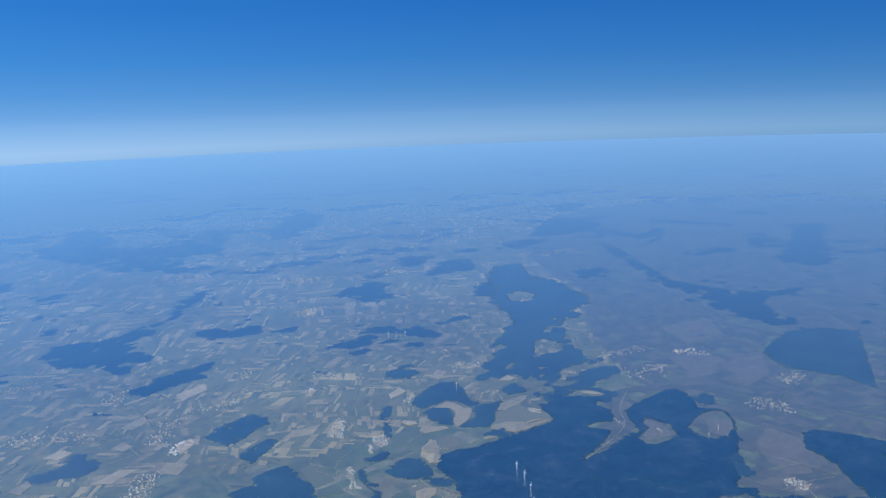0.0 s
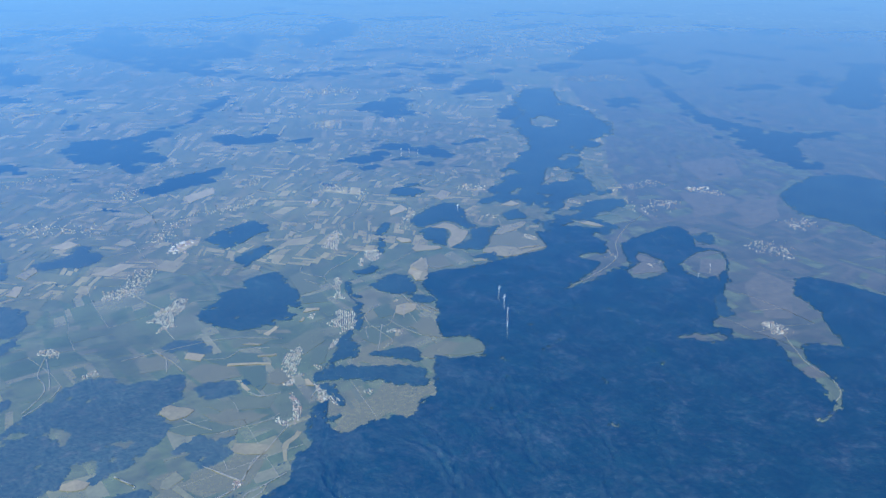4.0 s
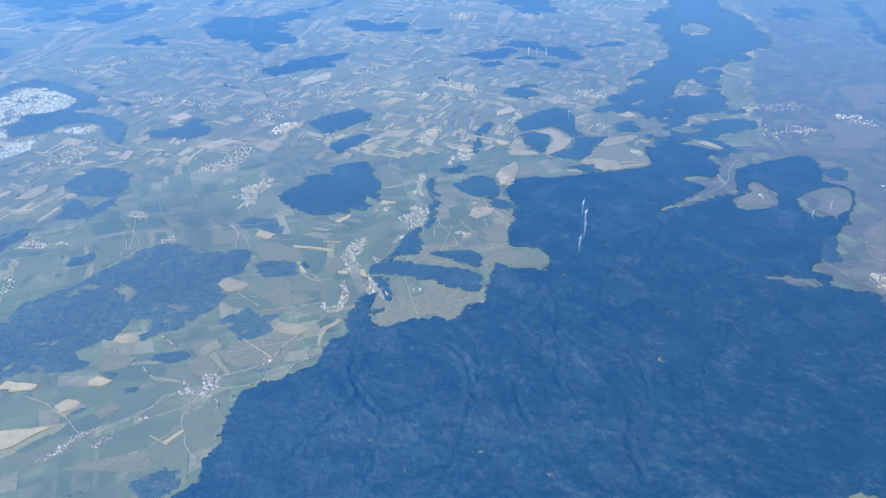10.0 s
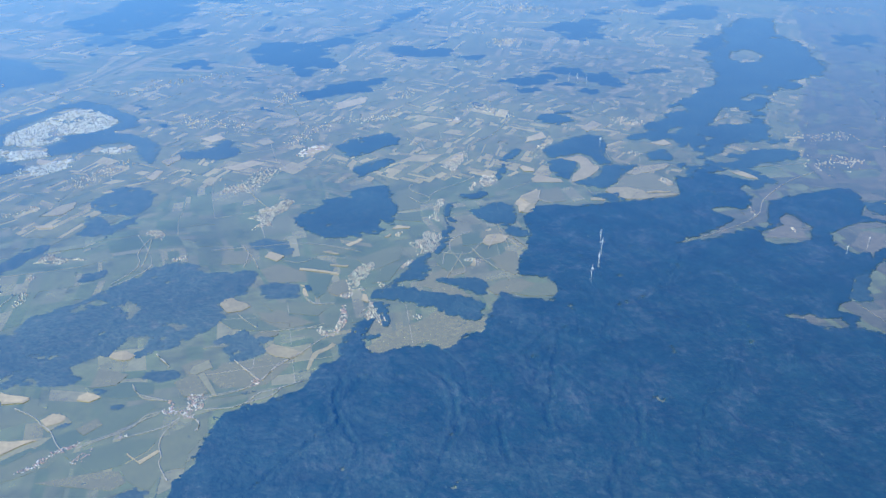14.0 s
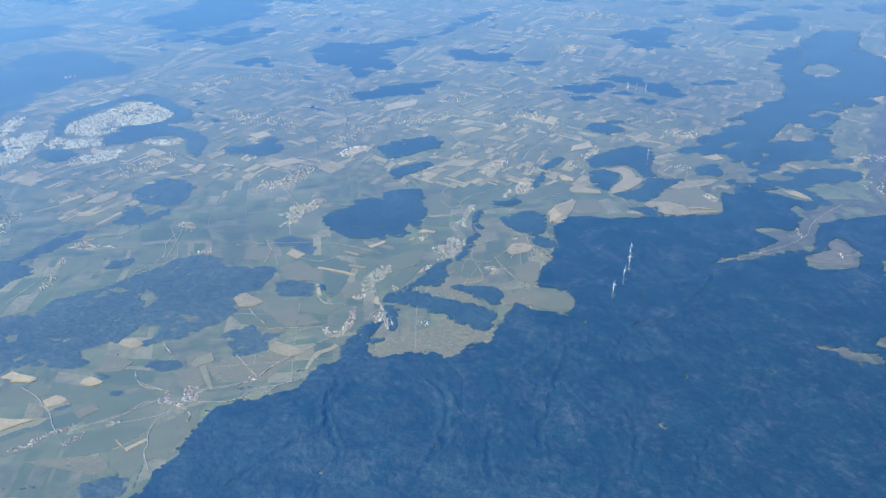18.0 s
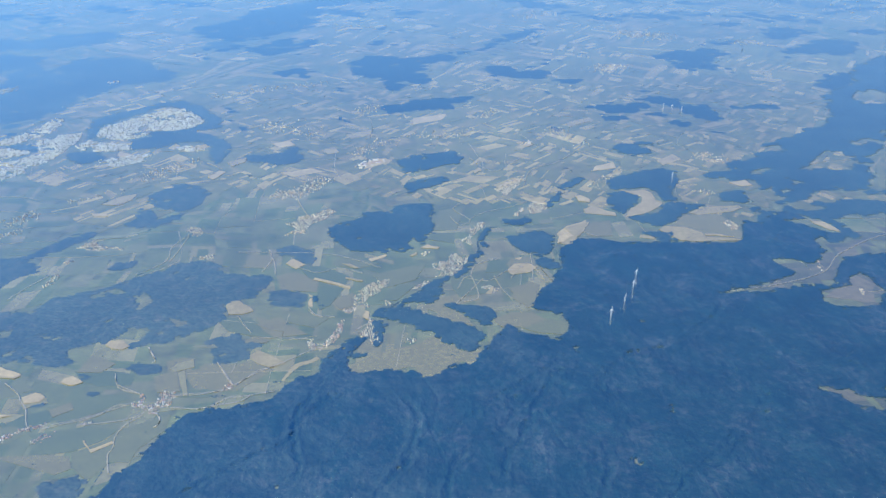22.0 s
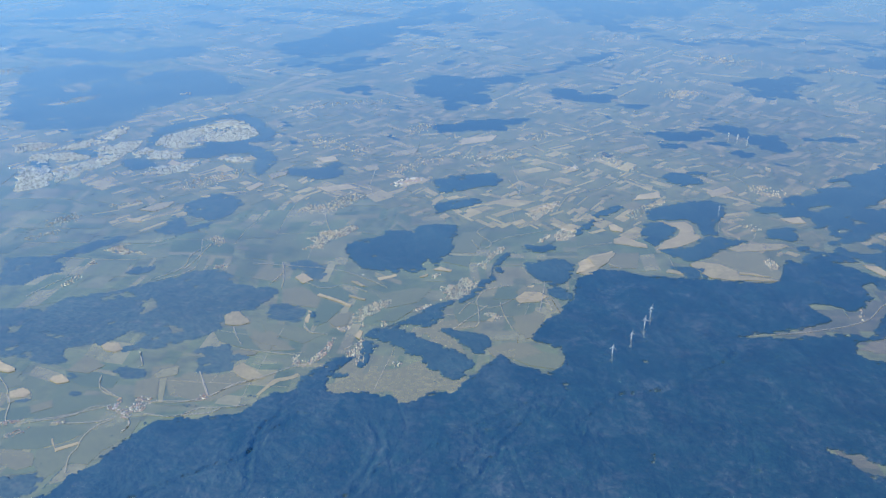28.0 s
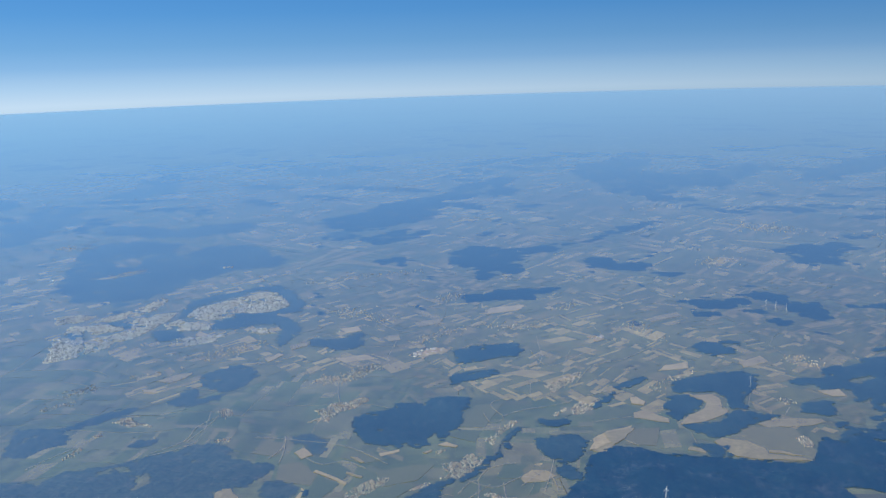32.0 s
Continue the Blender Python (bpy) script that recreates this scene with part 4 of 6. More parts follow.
BRIGHT_FIELDS.append([(-14, 378.1), (-4.2, 376.8), (-2.4, 373.8), (-10.4, 374.4)])
BRIGHT_FIELDS.append([(38, 430.8), (43.2, 440.6), (47.4, 437.8), (42.5, 425.3)])
BRIGHT_FIELDS.append([(-29.3, 477.3), (-18.2, 469.9), (-20.1, 464.4), (-28.5, 469.6)])
BRIGHT_FIELDS.append([(45.2, 454.8), (56, 463.5), (56, 455.1), (48.9, 446.7)])
BRIGHT_FIELDS.append([(199.5, 435.3), (204, 441.2), (205.1, 435.4), (200.7, 431.5)])
BRIGHT_FIELDS.append([(237.6, 482.1), (242.3, 486.7), (245, 483.4), (239.9, 478.8)])
BRIGHT_FIELDS.append([(235.8, 333.1), (244.4, 342.9), (246.2, 336.5), (242.4, 330.1)])
BRIGHT_FIELDS.append([(78.9, 277.6), (80.8, 281), (83.9, 281.6), (92.2, 272.1), (87.4, 269.7), (81.6, 270.5)])
BRIGHT_FIELDS.append([(36.4, 248.6), (38, 251.6), (42.7, 251.2), (46.7, 247.2), (44.5, 244.7), (40, 246.2)])
BRIGHT_FIELDS.append([(99.6, 315.1), (102.5, 320.4), (109.7, 314.7), (105.3, 310)])
BRIGHT_FIELDS.append([(138.2, 266), (139.7, 270.7), (141.3, 269.3), (141.1, 263.8)])
BRIGHT_FIELDS.append([(165.1, 330.9), (167.9, 334.1), (173.8, 330.5), (173, 328.6)])
BRIGHT_FIELDS.append([(127, 314.5), (130.3, 314.5), (135, 310.1), (133.5, 309.5)])
BRIGHT_FIELDS.append([(159.2, 322.2), (162.4, 325.9), (162.8, 324.7), (160.7, 321.1)])
BRIGHT_FIELDS.append([(115.4, 301.3), (132.6, 292.1), (132.3, 290.6), (114.9, 299.7)])
BRIGHT_FIELDS.append([(129, 301.6), (138, 298), (137.6, 296.4), (129.2, 300)])
BRIGHT_FIELDS.append([(28.4, 223.9), (28.8, 226.4), (32.2, 227.6), (36.6, 223.7), (33.3, 221.5)])
BRIGHT_FIELDS.append([(2.4, 233.4), (6.6, 231.6), (12.2, 228), (10.2, 226.5), (2.9, 228.2)])
BRIGHT_FIELDS.append([(-1.2, 231.6), (1.1, 234.6), (11.9, 229), (9.7, 227.3), (2.9, 229.5)])
BRIGHT_FIELDS.append([(18.2, 215.2), (21.9, 217.9), (26.8, 215.3), (25.2, 212.7), (20.2, 211.6)])
BRIGHT_FIELDS.append([(-2.6, 209.2), (11.8, 205.8), (18.9, 204.7), (12.3, 202.3), (6, 198.5), (-0.5, 197.7)])
BRIGHT_FIELDS.append([(290.9, 347.3), (294.5, 352.1), (305.6, 349.6), (312.4, 343.2), (312.3, 338), (325.8, 335.7), (330.6, 333.3), (307.6, 332.2), (298.4, 334.5), (294.4, 340.8)])
BRIGHT_FIELDS.append([(234.3, 333.1), (236.9, 341.5), (241.7, 344.2), (245.8, 343), (237.5, 335)])
BRIGHT_FIELDS.append([(241.2, 350.9), (255.7, 358.1), (250.7, 346.4), (245.3, 339.7), (243.1, 344.2)])
BRIGHT_FIELDS.append([(255.3, 392.8), (258.9, 394.5), (263.5, 388.2), (261.9, 384.2), (255.9, 386.4)])
BRIGHT_FIELDS.append([(313.5, 341.9), (321.6, 340.1), (327.9, 337.7), (320.9, 338.2), (312.9, 339.9)])
PLOUGHED = []
PLOUGHED.append([(133.5, 231.9), (135.8, 225.3), (142.8, 226.1), (159.9, 225.7), (165.3, 222.9), (171.7, 220.6), (173.8, 224.5), (175.9, 230.7), (184.6, 230.8), (185.5, 237.3), (174.8, 242.2), (168, 247.3), (163.6, 242), (146, 238.9)])
PLOUGHED.append([(172.4, 281.8), (185.1, 289.6), (188.6, 282.1), (177.4, 276.1), (186.8, 263.4), (188.9, 256.9), (177.2, 261), (165.2, 268.9)])
PLOUGHED.append([(127.3, 283.4), (133.3, 286.1), (136.8, 276.3), (132.6, 269.2), (126.3, 271.4), (124.2, 278.5)])
PLOUGHED.append([(75.7, 229.1), (90.1, 231.9), (98, 235), (105.7, 229.5), (96.3, 224), (89.7, 216.9), (79.3, 216.7)])
PLOUGHED.append([(479.8, 361.3), (512.8, 357.2), (511.2, 335), (477.2, 313), (452.2, 321.4)])
PLOUGHED.append([(500.6, 326.6), (542.5, 323.8), (506.6, 288.7), (467.7, 287)])
PLOUGHED.append([(343.5, 273.1), (366.9, 292.4), (374.5, 284.8), (367.4, 271.6)])
PLOUGHED.append([(376, 257.9), (401.6, 271.4), (415, 263.2), (386.9, 246.7)])
PLOUGHED.append([(387.5, 237.3), (409.1, 242.4), (415.2, 220.4), (378.2, 194.6), (363.1, 203.9)])
PLOUGHED.append([(547.5, 415.6), (602.6, 413.2), (566.2, 367.4), (522.3, 376.1)])
PLOUGHED.append([(301.2, 283.1), (356.2, 314.6), (393.4, 337.9), (479.8, 361.3), (533.4, 337), (500.1, 279.8), (436.3, 225.8), (389.8, 202.7), (362.9, 176), (333.6, 135.8), (304.5, 125), (296.7, 129.9), (324.3, 139), (337.9, 166.4), (349.7, 180.9), (310.3, 209.8), (337.9, 212.1), (338, 272), (326.8, 283.3)])
LOTS = []  # single fields by the forest and their growth: L stubble, M dry, P pale, G green, D dark green
LOTS.append(("P", [(3.1, 222.5), (16.7, 223.4), (20.4, 220.2), (16.5, 217.2), (10.6, 214.3), (0.3, 212.7), (-1, 219.9)]))
LOTS.append(("L", [(18, 212.2), (20.1, 217.8), (26.8, 215), (28.6, 211.7), (21.8, 210)]))
LOTS.append(("D", [(17.8, 199.3), (22.4, 204.5), (29.3, 207.6), (39.3, 207.5), (41.8, 205.6), (34.3, 201.2), (28.3, 198.4), (19.9, 196)]))
LOTS.append(("L", [(1.1, 207.6), (8.2, 206.8), (23.2, 205.5), (20.6, 202.2), (12.7, 199.4), (7.4, 195.5), (3.5, 194)]))
LOTS.append(("D", [(8, 196.6), (17.5, 201.6), (19.1, 200.4), (10.8, 194.5)]))
LOTS.append(("P", [(10.8, 194.5), (21.2, 199.8), (28.5, 196.4), (23.9, 190.9), (14.4, 187.1), (4.4, 188.6), (3.7, 192.6), (7.6, 194.1)]))
LOTS.append(("G", [(30.1, 208.9), (41.7, 214.9), (53.1, 216.6), (57, 213.2), (47.7, 205.5), (37.1, 199.6)]))
LOTS.append(("M", [(64.2, 236.2), (70, 238.4), (74.8, 237.8), (75.4, 227.6), (73.3, 217.7), (68.9, 216.5), (70.1, 223.7), (66.2, 230.2)]))
LOTS.append(("D", [(31.1, 231), (44.9, 230.7), (55, 227.9), (55, 221), (43.3, 220.9), (35.4, 224.8)]))
LOTS.append(("M", [(77.7, 232.5), (90.6, 232.7), (105.1, 226.8), (95.4, 216.8), (87, 215.6), (79.2, 221.2)]))
LOTS.append(("G", [(74.9, 218.2), (87.1, 217.3), (85.7, 212.6), (74.7, 212.9)]))
LOTS.append(("P", [(58.9, 195.8), (74.2, 203.7), (74.4, 195.1), (68.3, 186.1), (67, 179.4), (61, 180), (56.5, 171.5), (50.3, 177), (46.6, 184.5), (55.3, 190.3)]))
LOTS.append(("G", [(28.6, 194.9), (46.1, 197.9), (58.6, 196.2), (55, 190.4), (46.3, 185.2), (38.1, 184.3)]))
LOTS.append(("M", [(21.4, 183.9), (38.1, 184.3), (46.7, 183.2), (49.5, 177.3), (45.3, 174.7)]))
LOTS.append(("M", [(97, 304), (105.2, 307.3), (117.3, 298.5), (117.1, 287.9), (108.3, 289.2), (100.8, 289.7)]))
LOTS.append(("M", [(81.5, 325.2), (94.8, 324.6), (92.4, 310.8), (79.6, 313.1)]))
LOTS.append(("G", [(76.2, 267.6), (91.3, 267.1), (103.6, 250.5), (92.5, 253.5), (83.6, 256.8)]))
LOTS.append(("L", [(96.5, 243.7), (100.7, 240.9), (111.2, 235.6), (108.2, 230.2), (101.6, 233.5)]))
LOTS.append(("P", [(96.7, 273.5), (115.9, 270.7), (125, 265.8), (118.8, 258.2), (100.7, 265.9)]))
LOTS.append(("M", [(93.8, 267.8), (109.5, 259.8), (116.9, 253.4), (103.7, 251.3), (97.5, 257.4)]))
LOTS.append(("P", [(123.1, 320), (134.2, 320.1), (144.4, 314.3), (135.2, 309.6), (122.1, 313.1)]))
LOTS.append(("D", [(105.8, 312.8), (117.9, 312.5), (131.2, 302), (129.5, 292.5), (112.4, 300.9)]))
LOTS.append(("M", [(209.9, 312.4), (215.5, 319.6), (223.3, 315.5), (223.2, 306.9), (212.3, 302.2), (206.4, 305)]))
LOTS.append(("M", [(213.9, 294.4), (218.7, 291.3), (216.2, 280.2), (207.8, 274), (203.7, 280.7)]))
LOTS.append(("G", [(187.4, 302.7), (199, 293.6), (192.8, 283.7), (180.9, 281.3), (178.1, 290.5)]))
LOTS.append(("P", [(213.5, 263.3), (226.4, 258.2), (222.4, 249.1), (211.3, 251.1), (204.8, 255.3)]))
LOTS.append(("D", [(197.4, 315.8), (209.6, 315.8), (206.1, 303.9), (195, 303.7)]))
LOTS.append(("M", [(202.5, 267.3), (211.6, 267), (216.7, 260.9), (207.6, 255.6), (197, 256), (193.7, 261.9)]))
LOTS.append(("P", [(176, 375.9), (190.4, 380.3), (184.2, 350.5), (171.6, 350.2)]))
LOTS.append(("M", [(252.2, 355.7), (267.9, 359.8), (264.6, 340.5), (251.3, 341)]))
LOTS.append(("G", [(170.8, 346.8), (183.3, 347.1), (181.6, 334.8), (169, 339.5)]))
LOTS.append(("D", [(119.4, 295.2), (129.3, 290.9), (124.1, 275.8), (119.8, 272), (116.6, 282.8)]))
LOTS.append(("P", [(142.2, 303), (157.8, 310.7), (166.6, 311.4), (161.8, 297.7), (147.8, 290.3)]))
LOTS.append(("G", [(154.1, 294.1), (162.1, 293.1), (153.3, 279.1), (145.4, 279.2)]))
LOTS.append(("M", [(205.6, 311.5), (209, 317.4), (216.9, 314.6), (219.2, 310.7), (213.4, 306.1), (206.8, 307.1)]))
LOTS.append(("M", [(204.1, 288.4), (212, 291.6), (216.5, 285.1), (213.9, 273), (210, 270.6)]))
LOTS.append(("M", [(94.4, 261.7), (102.8, 267.2), (106.5, 264.1), (108.1, 255.4), (100, 257.4)]))
LOTS.append(("M", [(90.4, 248.8), (94.3, 251.7), (102.5, 251), (100.9, 247.7), (93, 247.2)]))
LOTS.append(("M", [(32.1, 230.1), (34, 241.7), (45.3, 235.3), (41.4, 229.6)]))
LOTS.append(("M", [(30.6, 207.6), (36.8, 212), (39.2, 207.7), (33.5, 203.5)]))
LOTS.append(("M", [(62, 226.2), (69.6, 230), (74.2, 216.6), (65.9, 216.4)]))
LOTS.append(("M", [(125.7, 276), (129.7, 284.4), (133.5, 283.5), (133.7, 274.8), (128.6, 272.3)]))
LOTS.append(("L", [(18.1, 213.3), (18.6, 215.7), (23.8, 217.8), (28.7, 211.8), (23.5, 209.8), (21.5, 208.4)]))
LOTS.append(("L", [(70.6, 228.2), (72.9, 229.7), (77.4, 214.3), (75.9, 214.2)]))
LOTS.append(("L", [(67, 230.7), (68.6, 234.5), (74.3, 237.3), (75.9, 232), (69.3, 228.9)]))
BROWN_PLAIN = [(280, 90), (290, 235), (340, 285), (380, 330), (430, 350), (450, 395), (530, 495), (600, 560), (640, 650), (740, 800), (1100, 1050), (1600, 900), (1500, 400), (900, 100), (560, 40)]
VILLAGES = []  # (houses, spread, reach, line of the main street)
VILLAGES.append((9, 1.7, 'mid', [(358.7, 308.7), (355.3, 299.6)]))
VILLAGES.append((7, 1.3, 'mid', [(365.5, 280.7), (363.2, 274.7)]))
VILLAGES.append((7, 0.6, 'near', [(45.2, 199.4), (47.9, 200)]))
VILLAGES.append((17, 1.3, 'mid', [(165.3, 322.4), (168.3, 325.5)]))
VILLAGES.append((29, 1.9, 'mid', [(192.8, 290.3), (198.2, 286.8)]))
VILLAGES.append((25, 1.4, 'mid', [(57.6, 323.1), (63.1, 324.4)]))
VILLAGES.append((35, 1.7, 'mid', [(-5.8, 297.3), (-4.2, 307.2)]))
VILLAGES.append((120, 6.4, 'far', [(264.5, 515.3), (270.4, 498.1), (278.2, 485.3)]))
VILLAGES.append((45, 4.5, 'far', [(216.3, 546.9), (229.1, 562.1)]))
VILLAGES.append((135, 4.7, 'far', [(159.6, 505.2), (179.2, 503.4), (198.5, 505.3), (203, 519.3)]))
VILLAGES.append((90, 5.6, 'far', [(125.9, 467.4), (136.6, 485.2), (154.3, 498.6)]))
VILLAGES.append((371, 5.9, 'mid', [(82.6, 402.3), (94.4, 401.7), (101.8, 413.8), (111.4, 425.7)]))
VILLAGES.append((108, 5.8, 'mid', [(-52.5, 364.7), (-48, 371.5), (-41.3, 378.6)]))
VILLAGES.append((165, 6.7, 'far', [(-1.2, 429.4), (10.9, 440.6), (24.2, 460.9)]))
VILLAGES.append((135, 8.1, 'far', [(55.8, 531.4), (76.6, 522.6), (97.9, 507.9)]))
VILLAGES.append((45, 3.1, 'far', [(11.9, 477.8), (23.8, 486.1)]))
VILLAGES.append((120, 5.7, 'far', [(7.5, 603.5), (44.1, 628.3), (94.3, 646.2)]))
VILLAGES.append((45, 2.1, 'far', [(-53.1, 346.6), (-42.9, 356.4)]))
VILLAGES.append((37, 2.4, 'far', [(-29.6, 394.2), (-15.9, 401.7)]))
VILLAGES.append((75, 5.4, 'far', [(351.1, 461.2), (362, 447.9)]))
VILLAGES.append((64, 3.7, 'mid', [(267.2, 405.7), (293.6, 434)]))
VILLAGES.append((25, 3.1, 'mid', [(330.9, 399.8), (337, 394.3)]))
VILLAGES.append((90, 10.4, 'far', [(333, 680.8), (353.6, 700.8)]))
VILLAGES.append((135, 15.4, 'far', [(403.1, 845.3), (436.8, 829.1)]))
VILLAGES.append((60, 5.7, 'far', [(125.1, 559.3), (135.9, 578.4)]))
VILLAGES.append((95, 7.9, 'far', [(431.2, 351.4), (450.7, 353.7), (465.1, 350.8)]))
VILLAGES.append((75, 5.6, 'far', [(450.3, 402.5), (465.4, 393.5), (491, 391.4)]))
VILLAGES.append((45, 3.7, 'far', [(497, 368.2), (509.2, 343.7)]))
VILLAGES.append((120, 10, 'mid', [(449.5, 268.9), (448.2, 253.5), (451.8, 246)]))
VILLAGES.append((75, 6.8, 'far', [(495.3, 276.4), (514.8, 274.7)]))
VILLAGES.append((108, 4.4, 'mid', [(361.7, 196), (358.4, 185.5)]))
VILLAGES.append((135, 21.1, 'far', [(392.3, 840.9), (427.8, 847.3), (425, 803.9)]))
VILLAGES.append((60, 12.5, 'far', [(348.1, 705.8), (352.8, 689.5)]))
VILLAGES.append((165, 20.5, 'far', [(716.3, 750.9), (759.4, 744.7), (792.1, 726.3)]))
VILLAGES.append((60, 10.9, 'far', [(500.6, 798.3), (533.1, 799.5)]))
VILLAGES.append((120, 21.8, 'far', [(-49.5, 1113.9), (-3.7, 1139.5)]))
VILLAGES.append((90, 17.8, 'far', [(82, 876.6), (120.5, 883.6)]))
VILLAGES.append((75, 14.5, 'far', [(295.2, 940.2), (324.5, 978.4)]))
VILLAGES.append((90, 12.2, 'far', [(-307.1, 720.7), (-271.9, 721.8)]))
VILLAGES.append((75, 7.2, 'far', [(-181, 613.7), (-160.2, 634.5)]))
HAMLETS = []  # outlines of built-up ground, and whether each house stands alone
HAMLETS.append((True, [(57.9, 209), (58.9, 211.3), (60.8, 210.3), (61.1, 213), (59.2, 215), (61.2, 217.4), (62.2, 214), (64.7, 211.1), (67.2, 212.1), (67.2, 215.8), (69.3, 217.5), (74.3, 214.9), (72.5, 212.2), (72.7, 208.2), (69.4, 207.9), (69.4, 204.3), (65.8, 204.3), (64, 207.1), (59.9, 208.4)]))
HAMLETS.append((True, [(14.2, 191), (18.7, 192.3), (21.7, 195.5), (24.9, 197.9), (30, 199.6), (32.5, 200.9), (33.5, 199.2), (30.2, 196.7), (26, 195.7), (22.9, 192.5), (21.9, 190.6), (19.7, 190.7), (14.9, 189.5)]))
HAMLETS.append((True, [(30.7, 191.7), (33.1, 193.7), (37.3, 195.9), (37.4, 193.9), (35.1, 190.4), (31.7, 189.5)]))
HAMLETS.append((True, [(87.6, 216.1), (89.2, 218.5), (90.6, 221.3), (92.9, 220.3), (93.6, 217.6), (90.7, 216.8)]))
HAMLETS.append((True, [(116.8, 249.2), (119.4, 250.1), (120.6, 245.2), (123.8, 246.5), (126.5, 251.5), (128, 257.9), (129.7, 263.6), (131.1, 265.5), (131.1, 257.9), (130.6, 252.4), (129.3, 248.2), (126.4, 244.1), (123.4, 241.6), (120.1, 241.2), (117.9, 243.9)]))
HAMLETS.append((True, [(129.8, 272.8), (135.3, 273.9), (136.6, 272.9), (134.9, 270.1), (131.4, 269.1)]))
HAMLETS.append((True, [(140.7, 260.3), (141.9, 265.7), (144, 262.6), (144.6, 256), (146.9, 249.7), (146, 243.6), (143.3, 244.4), (142.3, 249.7), (138.6, 250.4), (137.9, 252.9)]))
HAMLETS.append((False, [(134.5, 276.2), (134.3, 283.5), (136.8, 288.6), (140.1, 294.9), (145, 297.6), (150, 297.7), (148.7, 293), (145.9, 286.2), (142.8, 283.7), (140, 281.2), (141.1, 274), (136.9, 274.8)]))
HAMLETS.append((False, [(146.4, 275), (148.8, 279.9), (151.5, 276.5), (150.4, 275.1)]))
HAMLETS.append((False, [(157.1, 247.9), (160, 250), (161.7, 247.1), (159.5, 244.7)]))
HAMLETS.append((False, [(170.2, 299.7), (174.9, 305.3), (170.9, 308), (170.1, 313.7), (177.7, 316.7), (178.5, 322.6), (181.9, 323.9), (185.4, 319.8), (188.6, 318.1), (187.9, 314.6), (184.4, 312.2), (185, 306.6), (182.8, 301.6), (178.8, 299.9), (173.6, 300.9)]))
HAMLETS.append((False, [(160.4, 289.1), (163.3, 294.3), (167.1, 297), (168.5, 293.4), (164.2, 290.2)]))
HAMLETS.append((False, [(190.4, 345), (192.2, 353.9), (196.6, 359.5), (199.9, 360.3), (198.7, 354), (194.9, 348.5), (190.8, 340.4), (191, 332.1), (187.8, 335.2), (185.2, 337.1)]))
HAMLETS.append((False, [(93.2, 361.4), (99.4, 363.7), (99.8, 371), (107.2, 372.7), (115.4, 381.3), (119.1, 376.8), (114.2, 366.2), (107.5, 360.3), (104.7, 353.2), (105.8, 347.8), (101.8, 349), (95, 346.2), (95.8, 349.6), (100.9, 354.5)]))
HAMLETS.append((False, [(-5.5, 336), (-4.5, 340.6), (-0.1, 344), (4, 340.8), (6.6, 337.6), (14.2, 336.4), (18.1, 333.3), (11.8, 335.1), (7.4, 331.8), (1.9, 333.6)]))
HAMLETS.append((False, [(42.9, 355.2), (44.9, 358.8), (50.6, 357.5), (52.5, 350.6), (51.3, 346.5), (45.8, 350.4)]))
HAMLETS.append((False, [(-6.6, 320.4), (-5.1, 324.7), (-2.2, 321.1), (-4, 318.7)]))
HAMLETS.append((False, [(212.5, 399.9), (209.7, 405.7), (217, 414.6), (224.6, 423.8), (230, 426.7), (230.2, 419.4), (224.9, 410.4), (219.2, 401.7), (215.4, 395.8)]))
HAMLETS.append((False, [(225.4, 374.1), (226.9, 381.8), (230.6, 387.3), (233.4, 384.3), (238.4, 386), (239.2, 379.7), (233.8, 374.3), (230.2, 370.5), (226.6, 370.4)]))
HAMLETS.append((False, [(215.3, 367.9), (219.8, 374), (223.5, 379.4), (222.9, 374), (218.2, 366.5)]))
HAMLETS.append((False, [(327.9, 354.9), (332.1, 358.5), (334.7, 353), (333.8, 346.3), (329.4, 346.2)]))
QUARTERS = []  # outlines of the town's quarters
QUARTERS.append([(-55.2, 508.4), (-55.6, 529.1), (-46, 543), (-33.9, 557.6), (-23.4, 572.9), (-10.1, 571.8), (2.4, 557.5), (13.3, 539.5), (6.5, 525.8), (-5.3, 517.7), (-18.8, 522.4), (-21.6, 512), (-28.6, 503.1), (-41.7, 501.5)])
QUARTERS.append([(-61.6, 487.8), (-58.6, 499.7), (-41, 494.3), (-28, 492.3), (-21.9, 480.9), (-34.9, 477.1), (-54.7, 479.9)])
QUARTERS.append([(-119.7, 489.4), (-110.2, 510.4), (-101.8, 527.5), (-99.4, 551), (-91.6, 548.5), (-88.5, 534.7), (-87.5, 517.5), (-95.8, 504.7), (-105.7, 492.2)])
QUARTERS.append([(-91.5, 495.1), (-76.5, 515.3), (-67.7, 518.2), (-63.9, 493.6), (-67.3, 465.2), (-71.8, 454.5), (-85.4, 448.9), (-94.8, 453.8), (-84.2, 470.1), (-80.7, 479.1)])
QUARTERS.append([(-128.8, 477.6), (-106.2, 485.2), (-83.5, 476.8), (-94.1, 467.6), (-120.4, 461.4)])
QUARTERS.append([(-38.1, 460.7), (-23.7, 466.5), (-7.2, 472.4), (-6.8, 459.5), (-21.1, 448.7), (-36, 450.3)])
QUARTERS.append([(3.1, 481.7), (14.7, 487.8), (26.5, 479), (18.3, 474.3)])
QUARTERS.append([(-123.2, 452.9), (-108.1, 458.6), (-91.1, 438.7), (-85.3, 420), (-100.6, 410.5)])
QUARTERS.append([(-94.9, 446.6), (-76.2, 452.3), (-77.3, 439.1), (-82.2, 427.5)])
